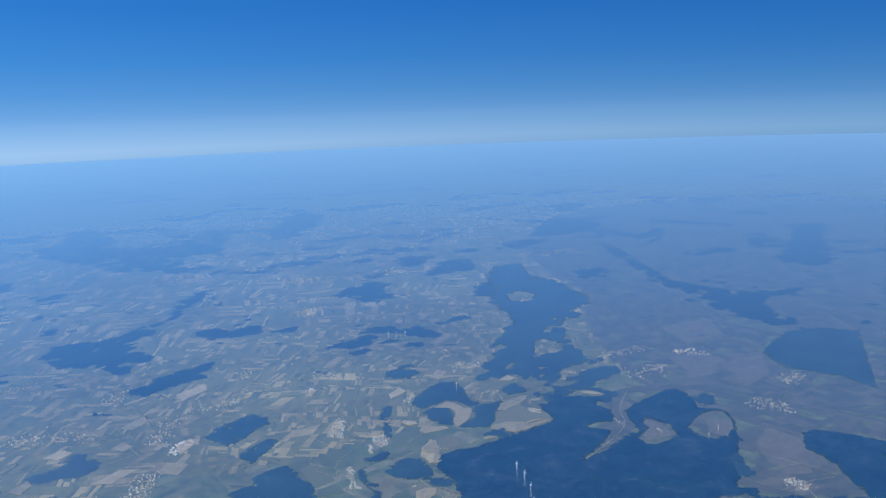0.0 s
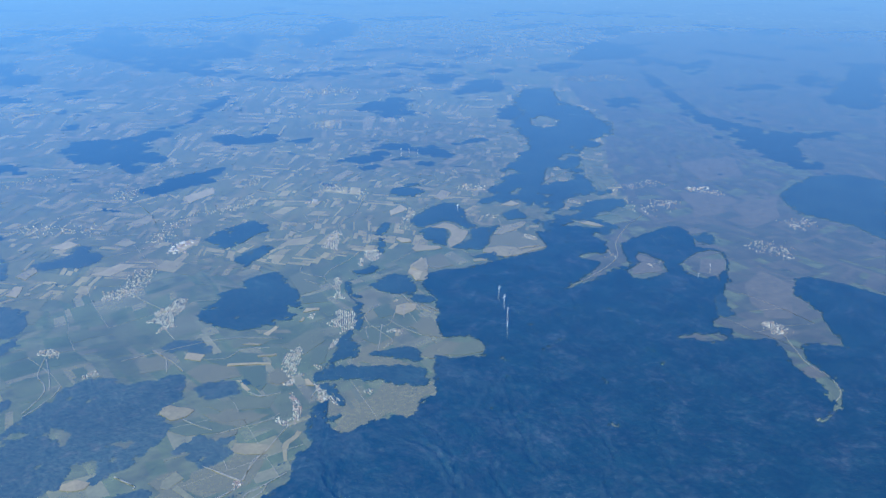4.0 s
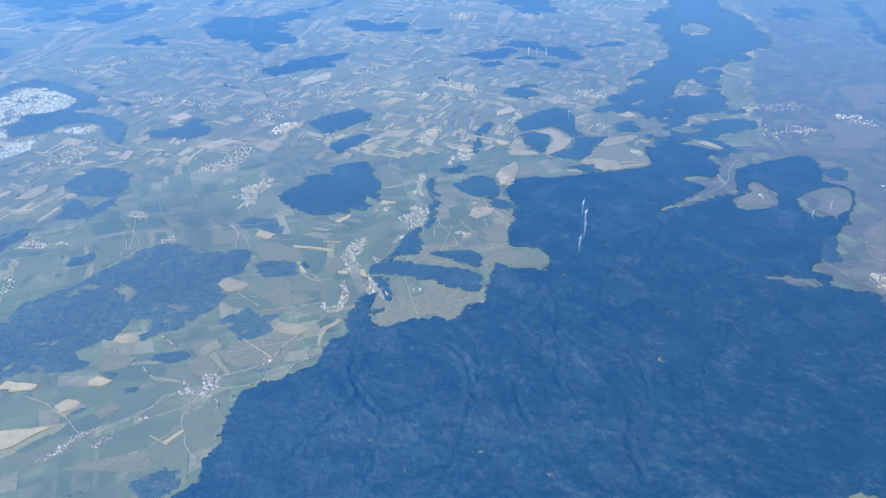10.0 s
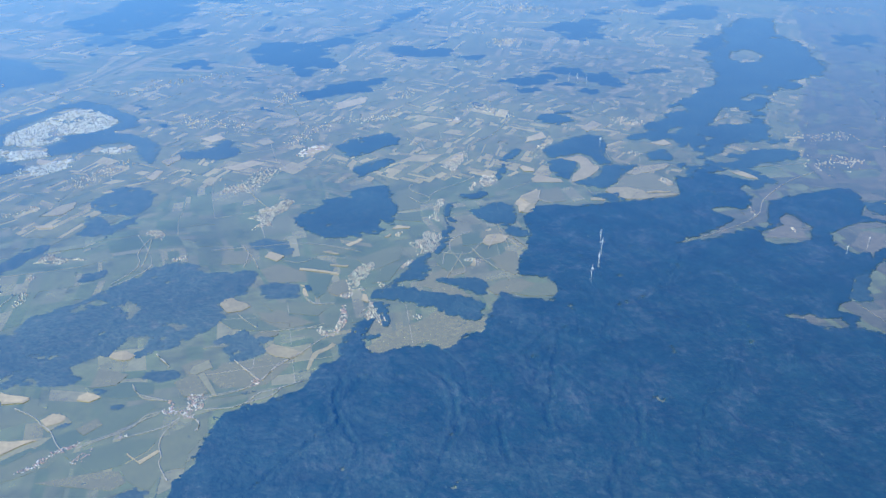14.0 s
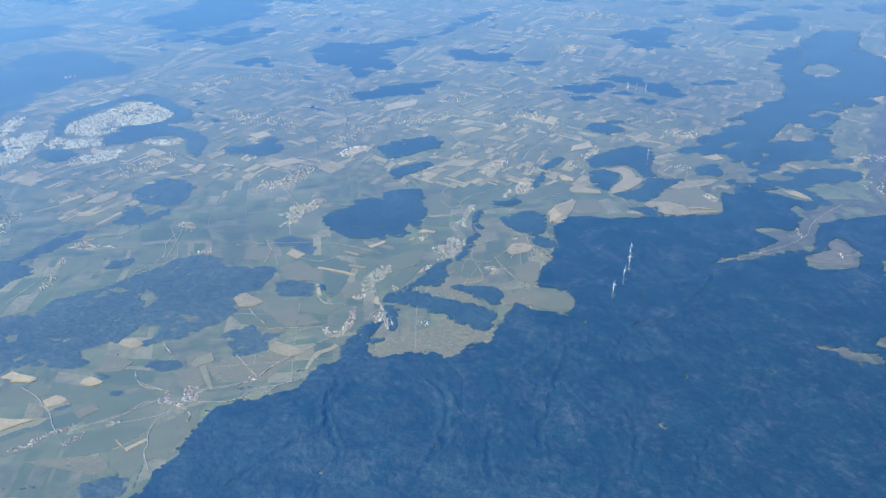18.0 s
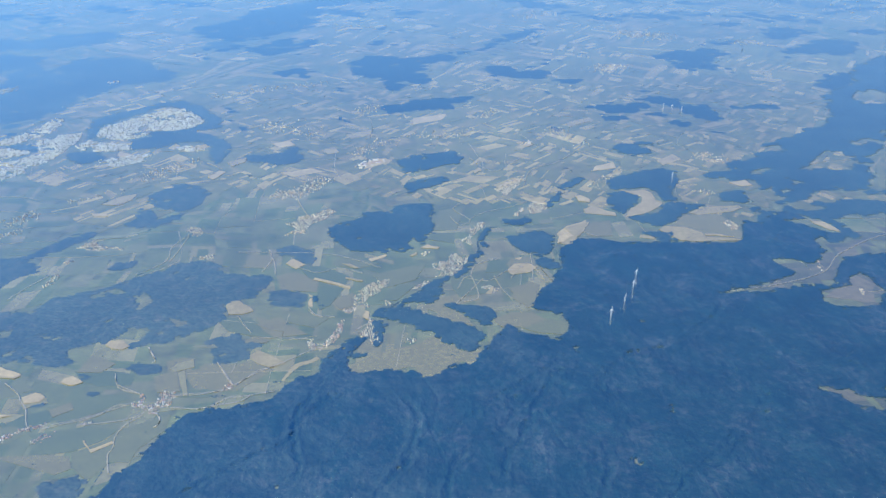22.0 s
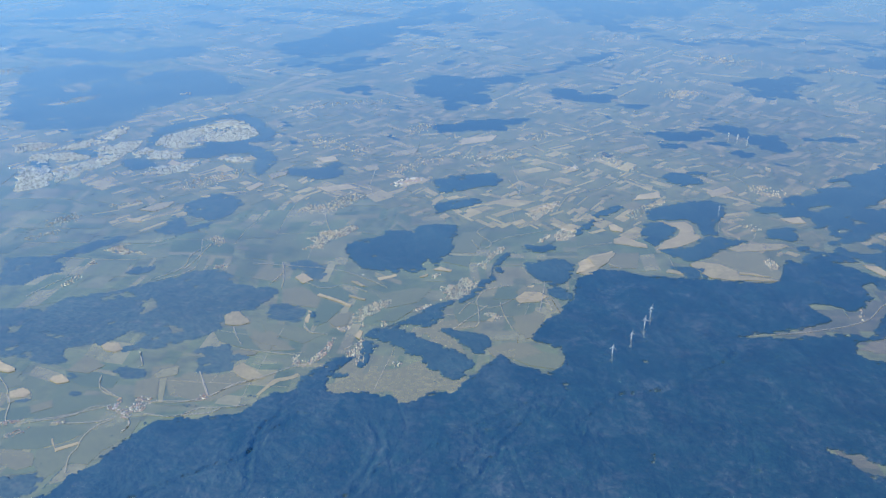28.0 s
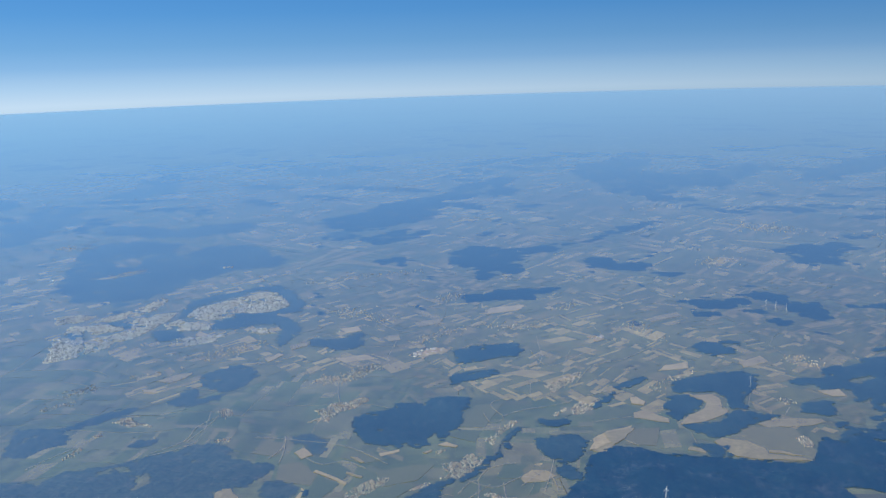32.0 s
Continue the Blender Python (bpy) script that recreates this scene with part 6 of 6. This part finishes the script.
# ---- farmed parcels ----
def parcels(block, x0, x1, y0, y1, warp, cut, angle=0.0, cross=0.5):
    """Blocks of land cut into long lots: angle turns the lie of the land, cross is the share of blocks cut the other way."""
    nx, ny = int((x1 - x0) / block), int((y1 - y0) / block)
    gx, gy = np.meshgrid(x0 + block * np.arange(nx + 1), y0 + block * np.arange(ny + 1), indexing="ij")
    turn = 0.5 * value_noise(gx, gy, 9 * block, 31)
    wx = gx + warp * value_noise(gx, gy, 2.2 * block, 32) + block * turn
    wy = gy + warp * value_noise(gx, gy, 2.2 * block, 33) - block * turn
    quads = []
    for i in range(nx):
        for j in range(ny):
            c = [np.array((wx[a, b], wy[a, b])) for a, b in ((i, j), (i + 1, j), (i + 1, j + 1), (i, j + 1))]
            if rng.random() < cross:
                c = c[1:] + c[:1]
            n = int(rng.integers(3, cut + 1))
            s = np.concatenate([[0], np.sort(rng.random(n - 1)) * 0.6 + np.arange(1, n) / n * 0.4, [1]])
            for u, w in zip(s[:-1], s[1:]):
                strip = [c[0] + (c[1] - c[0]) * u, c[0] + (c[1] - c[0]) * w, c[3] + (c[2] - c[3]) * w, c[3] + (c[2] - c[3]) * u]
                if rng.random() < 0.45:
                    h = rng.uniform(0.3, 0.7)
                    m0, m1 = strip[0] + (strip[3] - strip[0]) * h, strip[1] + (strip[2] - strip[1]) * h
                    quads += [[strip[0], strip[1], m1, m0], [m0, m1, strip[2], strip[3]]]
                else:
                    quads.append(strip)
    q = np.array(quads)
    hub = np.array(((x0 + x1) / 2, (y0 + y1) / 2))
    q = hub + (q - hub) @ np.array([[math.cos(angle), math.sin(angle)], [-math.sin(angle), math.cos(angle)]])
    mid = q.mean(1)
    free = ~in_wood(mid[:, 0], mid[:, 1]) & (rng.random(len(q)) < 0.9)
    return q[free], mid[free]


def sheet(name, quads, mat, z):
    v = np.concatenate([quads.reshape(-1, 2), np.repeat(np.broadcast_to(z, len(quads)), 4)[:, None]], 1).tolist()
    return mesh_of(name, v, (np.arange(len(quads) * 4).reshape(-1, 4)).tolist(), mat)


near_q, near_m = parcels(18, -260, 620, 150, 640, 10, 5)
small_q, small_m = parcels(13, -400, 760, -50, 1030, 9, 6, -0.72, 0.25)
near = (small_m[:, 0] > -260) & (small_m[:, 0] < 620) & (small_m[:, 1] > 320) & (small_m[:, 1] < 640)
small_q, small_m = small_q[near], small_m[near]
near_s, small_s = (m[:, 1] + 70 * value_noise(m[:, 0], m[:, 1], 110, 46) > 390 for m in (near_m, small_m))  # small strips beyond the calm meadows
near_q, near_m = np.concatenate([near_q[~near_s], small_q[small_s]]), np.concatenate([near_m[~near_s], small_m[small_s]])
far_q, far_m = parcels(27, -2000, 2400, -700, 2700, 14, 10, -0.6, 0.3)
lot = (near_m[:, 0] > 20) & (near_m[:, 0] < 330) & (near_m[:, 1] < 330)
pick = np.nonzero(lot)[0][:260]
rest = np.ones(len(near_q), bool)
rest[pick] = False
reach_out = np.hypot(far_m[:, 0] - 140, far_m[:, 1] - 60)
outside = (far_m[:, 1] > 100) & (reach_out < 1500 + 700 * rng.random(len(far_m))) & ~((far_m[:, 0] > -255) & (far_m[:, 0] < 615) & (far_m[:, 1] < 635))
near_b, far_b = (inside(m[:, 0] + 8 * value_noise(m[:, 0], m[:, 1], 20, 45), m[:, 1], PLOUGHED[-1]) | inside(m[:, 0], m[:, 1], BROWN_PLAIN) for m in (near_m, far_m))
near_s = near_m[:, 1] + 70 * value_noise(near_m[:, 0], near_m[:, 1], 110, 46) > 390
brown = np.concatenate([near_q[rest & near_b], far_q[outside & far_b]])
level = np.concatenate([np.where(near_s[rest & near_b], 0.037, 0.03), np.full((outside & far_b).sum(), 0.012)])
tagged(new("brown_field_patchwork", sheet("brown_field_patchwork", brown, M_BROWN, level)), "patchwork of brown ploughed fields and dry meadows", "fields", kind="stuff")
calm = value_noise(far_m[:, 0], far_m[:, 1], 210, 47) > 0.15
tagged(new("field_patchwork", sheet("field_patchwork", near_q[rest & ~near_b & ~near_s], M_PARCEL, 0.03)), "patchwork of green and tan crop fields", "fields", kind="stuff")
tagged(new("ripe_field_patchwork", sheet("ripe_field_patchwork", near_q[rest & ~near_b & near_s], M_STRIP, 0.037)), "patchwork of ripe tan and green strip fields", "fields", kind="stuff")
tagged(new("distant_field_patchwork", sheet("distant_field_patchwork", far_q[outside & ~far_b & calm], M_FAR, 0.012)), "distant patchwork of pale crop fields in the haze", "fields", kind="stuff")
tagged(new("distant_strip_fields", sheet("distant_strip_fields", far_q[outside & ~far_b & ~calm], M_STRIP, 0.012)), "distant tan and green strip fields in the haze", "fields", kind="stuff")

# bright harvested fields
for row, line in enumerate(BRIGHT_FIELDS):
    pts = []
    for (ax, ay), (bx, by) in zip(line, line[1:] + line[:1]):
        for s in (0, 0.33, 0.67):
            x, y = ax + (bx - ax) * s, ay + (by - ay) * s
            pts.append((x + 0.6 * float(value_noise(x, y, 3, 41)), y + 0.6 * float(value_noise(x, y, 3, 42)), 0.045 + 0.004 * row))
    broad = abs(sum(ax * by - bx * ay for (ax, ay), (bx, by) in zip(line, line[1:] + line[:1]))) > 1200
    tagged(new("harvested_field", mesh_of("harvested_field", pts, [tuple(range(len(pts)))], M_TAN if broad else M_STUBBLE)), "broad dry field beside the forest" if broad else "pale tan harvested field", "field", "harvested fields", "structure")


for row, line in enumerate(PLOUGHED[:-1]):
    pts = []
    for (ax, ay), (bx, by) in zip(line, line[1:] + line[:1]):
        for s in np.linspace(0, 1, 9)[:-1]:
            x, y = ax + (bx - ax) * s, ay + (by - ay) * s
            pts.append((x + 5 * float(value_noise(x, y, 14, 43)), y + 5 * float(value_noise(x, y, 14, 44)), 0.042))
    tagged(new("ploughed_field", mesh_of("ploughed_field", pts, [tuple(range(len(pts)))], M_TAN if row < 4 else M_PLOUGH)), "broad dry field beside the forest" if row < 4 else "broad reddish brown ploughed field", "field", "ploughed fields", "structure")


# ---- roads ----
for line in ROADS:
    c = smooth_line(line)
    d = np.gradient(c, axis=0)
    d /= np.linalg.norm(d, axis=1, keepdims=True) + 1e-9
    side = np.stack([-d[:, 1], d[:, 0]], 1) * 0.11
    v = [(*p, 0.27) for p in c + side] + [(*p, 0.27) for p in c - side]
    n = len(c)
    tagged(new("road", mesh_of("road", v, [(k, n + k, n + k + 1, k + 1) for k in range(n - 1)], M_ROAD)), "narrow pale country road between fields", "road", "country roads", "structure")


# farm tracks along the lots' edges
def lot_corner(i, j, block=18, x0=-260, y0=150, warp=10):
    x, y = x0 + block * i, y0 + block * j
    turn = 0.5 * float(value_noise(x, y, 9 * block, 31))
    return np.array((x + warp * float(value_noise(x, y, 2.2 * block, 32)) + block * turn, y + warp * float(value_noise(x, y, 2.2 * block, 33)) - block * turn))


v, f = [], []
for k in range(130):
    i, j, di = int(rng.integers(8, 38)), int(rng.integers(0, 20)), int(rng.integers(0, 2))
    way = [lot_corner(i + n * di, j + n * (1 - di)) for n in range(int(rng.integers(2, 5)))]
    pts = np.concatenate([a + (c - a) * np.linspace(0, 1, 9)[:, None] for a, c in zip(way, way[1:])])
    wood = in_wood(pts[:, 0], pts[:, 1])
    width = rng.uniform(0.045, 0.09)
    for a, c, w in zip(pts, pts[1:], wood[1:] | wood[:-1]):
        if w or np.linalg.norm(c - a) < 0.1:
            continue
        s = np.array((a[1] - c[1], c[0] - a[0])) / np.linalg.norm(c - a) * width
        n = len(v)
        v += [(*(a + s), 0.08), (*(c + s), 0.08), (*(c - s), 0.08), (*(a - s), 0.08)]
        f.append((n, n + 1, n + 2, n + 3))
tagged(new("farm_tracks", mesh_of("farm_tracks", v, f, M_ROAD)), "thin pale farm tracks between fields", "tracks", kind="stuff")


# ---- villages ----
def house_boxes(x, y, turn, w, l, h):
    """Corners and faces of one gabled house."""
    c, s = math.cos(turn), math.sin(turn)
    pts = [(-w, -l, -0.1), (w, -l, -0.1), (w, l, -0.1), (-w, l, -0.1), (-w, -l, h), (w, -l, h), (w, l, h), (-w, l, h), (0, -l, h * 1.7), (0, l, h * 1.7)]
    return [(x + a * c - b * s, y + a * s + b * c, z) for a, b, z in pts], [(0, 1, 5, 4), (1, 2, 6, 5), (2, 3, 7, 6), (3, 0, 4, 7), (4, 5, 8), (6, 7, 9), (5, 6, 9, 8), (7, 4, 8, 9)]


def make_house(w, l, h):
    root = tagged(new("house"), "small white rendered house with a pitched clay roof", "house", "village houses")
    bm = bmesh.new()
    v = [bm.verts.new(p) for p in [(-w, -l, -0.1), (w, -l, -0.1), (w, l, -0.1), (-w, l, -0.1), (-w, -l, h), (w, -l, h), (w, l, h), (-w, l, h), (0, -l, h * 1.6), (0, l, h * 1.6)]]
    for f in [(0, 1, 5, 8, 4), (1, 2, 6, 5), (2, 3, 7, 9, 6), (3, 0, 4, 7)]:
        bm.faces.new([v[k] for k in f])
    part("wall", bm, M_WALL, root)
    bm = bmesh.new()
    o, e, r = 0.05, h - 0.03, h * 1.7
    for sx in (-1, 1):
        q = [(sx * (w + o), -l - o, e), (sx * (w + o), l + o, e), (0, l + o, r), (0, -l - o, r)]
        lowq = [(a, b, z - 0.04) for a, b, z in q]
        vv = [bm.verts.new(p) for p in q + lowq]
        for f in [(0, 1, 2, 3), (7, 6, 5, 4), (0, 4, 5, 1), (1, 5, 6, 2), (3, 2, 6, 7), (0, 3, 7, 4)]:
            bm.faces.new([vv[k] for k in f])
    part("roof", bm, M_ROOF, root)
    return root


def sites(n, spread, line, gap=0.95, loose=False):
    """Places of houses along a street and its lanes, apart from one another."""
    c = smooth_line(line, 12)
    got = []
    for _ in range(n * 12):
        if len(got) >= n:
            break
        k = int(rng.integers(0, len(c) - 1))
        d = c[k + 1] - c[k]
        d = d / (np.linalg.norm(d) + 1e-9)
        off = (rng.normal(0, 0.7) if loose else rng.uniform(-0.7, 0.7) + rng.uniform(-0.7, 0.7)) * spread
        p = c[k] + d * rng.uniform(-1, 1) * (1.5 + 0.5 * spread if loose else 0.8 + 0.25 * spread) + np.array((-d[1], d[0])) * off
        if all((p[0] - q[0]) ** 2 + (p[1] - q[1]) ** 2 > gap * gap for q in got[-60:]):
            got.append((p[0], p[1], math.atan2(d[1], d[0]) + rng.choice((0, math.pi / 2)) + rng.normal(0, 0.2)))
    return got


kinds = [make_house(0.13, 0.22, 0.14), make_house(0.12, 0.19, 0.13), make_house(0.14, 0.32, 0.16), make_house(0.17, 0.24, 0.16)]
fresh, single, gardens = list(kinds), 0, []
for alone, line in HAMLETS:  # houses in close uneven rows along lanes
    (ax, ay), (bx, by) = max(((p, q) for p in line for q in line), key=lambda e: math.dist(*e))
    way = math.atan2(by - ay, bx - ax)
    c, s = math.cos(way), math.sin(way)
    step = 0.76 if alone else 0.84
    gu, gw = np.meshgrid(np.arange(-45, 45, step * 0.85), np.arange(-45, 45, step * 1.25), indexing="ij")
    gu, gw = gu.ravel() + rng.uniform(-0.22, 0.22, gu.size), gw.ravel() + rng.uniform(-0.25, 0.25, gu.size)
    gx, gy = (ax + bx) / 2 + gu * c - gw * s, (ay + by) / 2 + gu * s + gw * c
    keep = inside(gx + 0.5 * value_noise(gx, gy, 2, 57), gy + 0.5 * value_noise(gx, gy, 2, 58), line) & (rng.random(gx.size) < 0.84) & (value_noise(gx, gy, 3.5, 59) > -0.75)
    v, f = [], []
    for x, y in zip(gx[keep], gy[keep]):
        turn = way + rng.choice((0, math.pi / 2)) + rng.normal(0, 0.22)
        if rng.random() < 0.35:
            gardens.append((x, y))
        if alone and single < 296:
            m = pose(x, y, 0, 0, 0, math.degrees(turn)) @ Matrix.Scale(rng.uniform(0.8, 1.2), 4)
            if fresh:
                fresh.pop().matrix_basis = m
            else:
                copy_thing(kinds[int(rng.integers(0, 4))], m)
            single += 1
            continue
        pv, pf = house_boxes(x, y, turn, rng.uniform(0.11, 0.18), rng.uniform(0.18, 0.32), rng.uniform(0.14, 0.21))
        f += [tuple(k + len(v) for k in q) for q in pf]
        v += pv
    if v:
        tagged(new("village", mesh_of("village", v, f, M_VILLAGE)), "close rows of small pale village houses", "village", "villages in the plain", "stuff")
for n, spread, reach, line in VILLAGES:
    spots = sites(n, spread, line, {"near": 0.5, "mid": 0.55, "far": 0.95}[reach], reach == "far")
    if reach in ("near", "mid"):
        gardens += [(x, y) for x, y, a in spots]
    if reach == "near" and single + n <= 298:
        for x, y, a in spots:
            m = pose(x, y, 0, 0, 0, math.degrees(a))
            if fresh:
                fresh.pop().matrix_basis = m
            else:
                copy_thing(kinds[int(rng.integers(0, 4))], m)
            single += 1
        continue
    v, f = [], []
    grow = {"near": 0.6, "mid": 0.66, "far": 0.85}[reach]
    for x, y, a in spots:
        w, l = rng.uniform(0.16, 0.26) * grow, rng.uniform(0.28, 0.55) * grow
        pv, pf = house_boxes(x, y, a, w, l, rng.uniform(0.14, 0.24) )
        f += [tuple(k + len(v) for k in q) for q in pf]
        v += pv
    tagged(new("village", mesh_of("village", v, f, M_VILLAGE)), "cluster of small pale village houses", "village", "villages in the plain", "stuff")

for line in QUARTERS:  # the town: rows of close-set buildings, broken by streets and yards
    gx, gy = np.meshgrid(np.arange(min(p[0] for p in line), max(p[0] for p in line), 1.15), np.arange(min(p[1] for p in line), max(p[1] for p in line), 1.5), indexing="ij")
    gx, gy = gx.ravel() + rng.uniform(-0.3, 0.3, gx.size), gy.ravel() + rng.uniform(-0.3, 0.3, gx.size)
    keep = inside(gx + 1.5 * value_noise(gx, gy, 5, 51), gy + 1.5 * value_noise(gx, gy, 5, 52), line) & (value_noise(gx, gy, 7, 53) + 0.7 * value_noise(gx, gy, 3, 54) > -0.55)
    v, f = [], []
    for x, y in zip(gx[keep], gy[keep]):
        grow = 1.9 if rng.random() < 0.07 else 1.0
        pv, pf = house_boxes(x, y, 0.5 * float(value_noise(x, y, 25, 55)) + rng.choice((0, math.pi / 2)), rng.uniform(0.25, 0.4) * grow, rng.uniform(0.35, 0.62) * grow, rng.uniform(0.2, 0.34))
        f += [tuple(k + len(v) for k in q) for q in pf]
        v += pv
    tagged(new("town_quarter", mesh_of("town_quarter", v, f, M_TOWN)), "quarter of a pale town with close-set buildings", "town", "town quarters", "stuff")

for n, spread, line in WORKS:
    v, f = [], []
    for x, y, a in sites(n, spread, line, 1.7, True):
        pv, pf = house_boxes(x, y, a, rng.uniform(0.35, 0.8), rng.uniform(0.6, 1.6), 0.25)
        f += [tuple(k + len(v) for k in q) for q in pf]
        v += pv
    tagged(new("works", mesh_of("works", v, f, M_VILLAGE)), "group of large pale works halls", "works halls", "works in the plain", "stuff")


# ---- hedges and single trees ----
def clumps(name, spots, label, flat=0.55):
    v, f = [], []
    for x, y, r in spots:
        k = len(v)
        turn = rng.uniform(0, 6)
        v += [(x + r * math.cos(turn + a), y + r * math.sin(turn + a), 0.0) for a in (0, 1.26, 2.51, 3.77, 5.03)]
        v += [(x + 1.05 * r * math.cos(turn + 0.6 + a), y + 1.05 * r * math.sin(turn + 0.6 + a), flat * r * rng.uniform(0.5, 0.8)) for a in (0, 1.26, 2.51, 3.77, 5.03)]
        v.append((x, y, flat * r * rng.uniform(1.0, 1.4)))
        for j in range(5):
            n = (j + 1) % 5
            f += [(k + j, k + n, k + 5 + j), (k + n, k + 5 + n, k + 5 + j), (k + 5 + j, k + 5 + n, k + 10)]
    tagged(new(name, mesh_of(name, v, f, M_WOOD)), label, "trees", kind="stuff")


rows = []
for q in near_q[rng.random(len(near_q)) < 0.1]:
    j = int(rng.integers(0, 4))
    a, c = q[j], q[(j + 1) % 4]
    lo = rng.uniform(0, 0.5)
    for s in np.arange(lo, min(1, lo + rng.uniform(0.2, 0.6)), 0.45 / np.linalg.norm(c - a)):
        if rng.random() < 0.75:
            p = a + (c - a) * s + rng.normal(0, 0.1, 2)
            rows.append((p[0], p[1], rng.uniform(0.12, 0.26)))
hit = in_wood(np.array([p[0] for p in rows]), np.array([p[1] for p in rows]))
clumps("hedgerows", [p for p, h in zip(rows, hit) if not h], "dark hedges and tree rows along field edges")
clumps("village_trees", [(x + rng.normal(0, 0.8), y + rng.normal(0, 0.8), rng.uniform(0.13, 0.27)) for x, y in gardens], "small dark garden trees among village houses")
spread = []
for q in far_q[outside & (rng.random(len(far_q)) < 0.06) & (np.hypot(far_m[:, 0] - 140, far_m[:, 1] - 60) < 1300)]:
    j = int(rng.integers(0, 4))
    a, c = q[j], q[(j + 1) % 4]
    for s in np.arange(rng.uniform(0, 0.4), rng.uniform(0.5, 1), 1.3 / np.linalg.norm(c - a)):
        p = a + (c - a) * s + rng.normal(0, 0.4, 2)
        spread.append((p[0], p[1], rng.uniform(0.4, 0.9)))
clumps("distant_hedgerows", spread, "distant dark hedges and tree rows between fields", 0.18)
bank = smooth_line(CREEK, 40)
bank = np.concatenate([bank + rng.normal(0, 0.3, bank.shape) for _ in range(2)])
bank = bank[value_noise(bank[:, 0], bank[:, 1], 4, 56) > -0.35]
clumps("creek_trees", [(x, y, rng.uniform(0.14, 0.36)) for x, y in bank], "winding line of dark trees along a creek")
lone = np.stack([rng.uniform(-60, 400, 900), rng.uniform(160, 520, 900)], 1)
lone = lone[~in_wood(lone[:, 0], lone[:, 1])]
clumps("field_trees", [(x, y, rng.uniform(0.12, 0.3)) for x, y in lone], "single dark trees standing in the fields")


thickets = []
for q in near_q[rng.choice(len(near_q), 260, replace=False)]:
    j = int(rng.integers(0, 4))
    a, c = q[j], q[(j + 1) % 4]
    p, d = a + (c - a) * rng.random(), (c - a) / (np.linalg.norm(c - a) + 1e-6)
    long, wide = rng.uniform(0.4, 2.0), rng.uniform(0.2, 0.7)
    for _ in range(int(5 + 7 * long * wide)):
        e = p + d * rng.normal(0, long) + np.array((-d[1], d[0])) * rng.normal(0, wide)
        thickets.append((e[0], e[1], rng.uniform(0.2, 0.42)))
hit = in_wood(np.array([p[0] for p in thickets]), np.array([p[1] for p in thickets]))
clumps("thickets", [p for p, h in zip(thickets, hit) if not h], "small dark thickets at field corners")


# ---- wind turbines ----
def make_turbine(hub, blade):
    root = tagged(new("wind_turbine"), "slim white wind turbine with three blades above the trees", "wind turbine", "wind turbines")
    bm = bmesh.new()
    bmesh.ops.create_cone(bm, cap_ends=True, segments=14, radius1=0.12, radius2=0.07, depth=hub + 0.3, matrix=Matrix.Translation((0, 0, hub / 2 - 0.15)))
    part("tower", bm, M_STEEL, root)
    bm = bmesh.new()
    bmesh.ops.create_cube(bm, size=1, matrix=Matrix.Translation((0, 0.12, hub + 0.08)) @ Matrix.Diagonal((0.2, 0.55, 0.2, 1)))
    bmesh.ops.bevel(bm, geom=bm.edges[:], offset=0.05, segments=2, affect="EDGES")
    part("nacelle", bm, M_STEEL, root)
    bm = bmesh.new()
    bmesh.ops.create_uvsphere(bm, u_segments=12, v_segments=8, radius=0.1, matrix=Matrix.Translation((0, -0.22, hub + 0.08)) @ Matrix.Diagonal((1, 1.4, 1, 1)))
    rotor = part("hub", bm, M_STEEL, root)
    for k in range(3):
        bm = bmesh.new()
        prof = [(0.0, 0.08, 0.06), (0.12, 0.17, 0.055), (0.3, 0.15, 0.045), (0.65, 0.10, 0.03), (1.0, 0.04, 0.012)]
        ringv = []
        for s, w, t in prof:
            ringv.append([bm.verts.new(p) for p in ((-w * 0.4, -0.22 - t, s * blade), (w * 0.9, -0.22, s * blade), (-w * 0.4, -0.22 + t, s * blade), (-w * 0.7, -0.22, s * blade))])
        for a, b in zip(ringv, ringv[1:]):
            for q in range(4):
                bm.faces.new((a[q], a[(q + 1) % 4], b[(q + 1) % 4], b[q]))
        bm.faces.new(ringv[-1])
        bmesh.ops.transform(bm, matrix=Matrix.Translation((0, 0, hub + 0.08)) @ Matrix.Rotation(radians(120 * k + 8), 4, "Y"), verts=bm.verts)
        part("blade", bm, M_STEEL, rotor)
    return root


first = make_turbine(4.1, 1.95)
for k, (x, y) in enumerate(TURBINES):
    m = pose(x, y, 0, 0, 0, (20, 38, 12, 27)[k % 4])
    if k in (4, 5, 6, 7):  # the older, smaller machines on the hill
        m = m @ Matrix.Scale(0.72, 4)
    if k > 7:
        m = m @ Matrix.Scale(0.6, 4)
    if k == 0:
        first.matrix_basis = m
    else:
        copy_thing(first, m)

# ---- single crop fields near the forest, pieces of the ground ----
GROWTH = {"L": (0.335, 0.295, 0.115), "M": (0.262, 0.230, 0.084), "P": (0.222, 0.216, 0.074), "G": (0.185, 0.196, 0.066), "D": (0.160, 0.180, 0.062)}
GROWTH = {k: material("growth_" + k.lower(), [tuple(v * s for v in c) for s in (0.9, 1.0, 1.08)], size=9, bump_size=1.4, speck=0.12, stretch=(0.5, 1.3, 1)) for k, c in GROWTH.items()}
for row, (growth, line) in enumerate(LOTS):
    ob = new("field", mesh_of("field", [(x, y, 0.042 + 0.002 * row) for x, y in line], [tuple(range(len(line)))], GROWTH[growth]))
    ob.parent = ground
for q in near_q[pick]:
    ob = new("field", sheet("field", q[None], M_FIELD, 0.03))
    ob.parent = ground
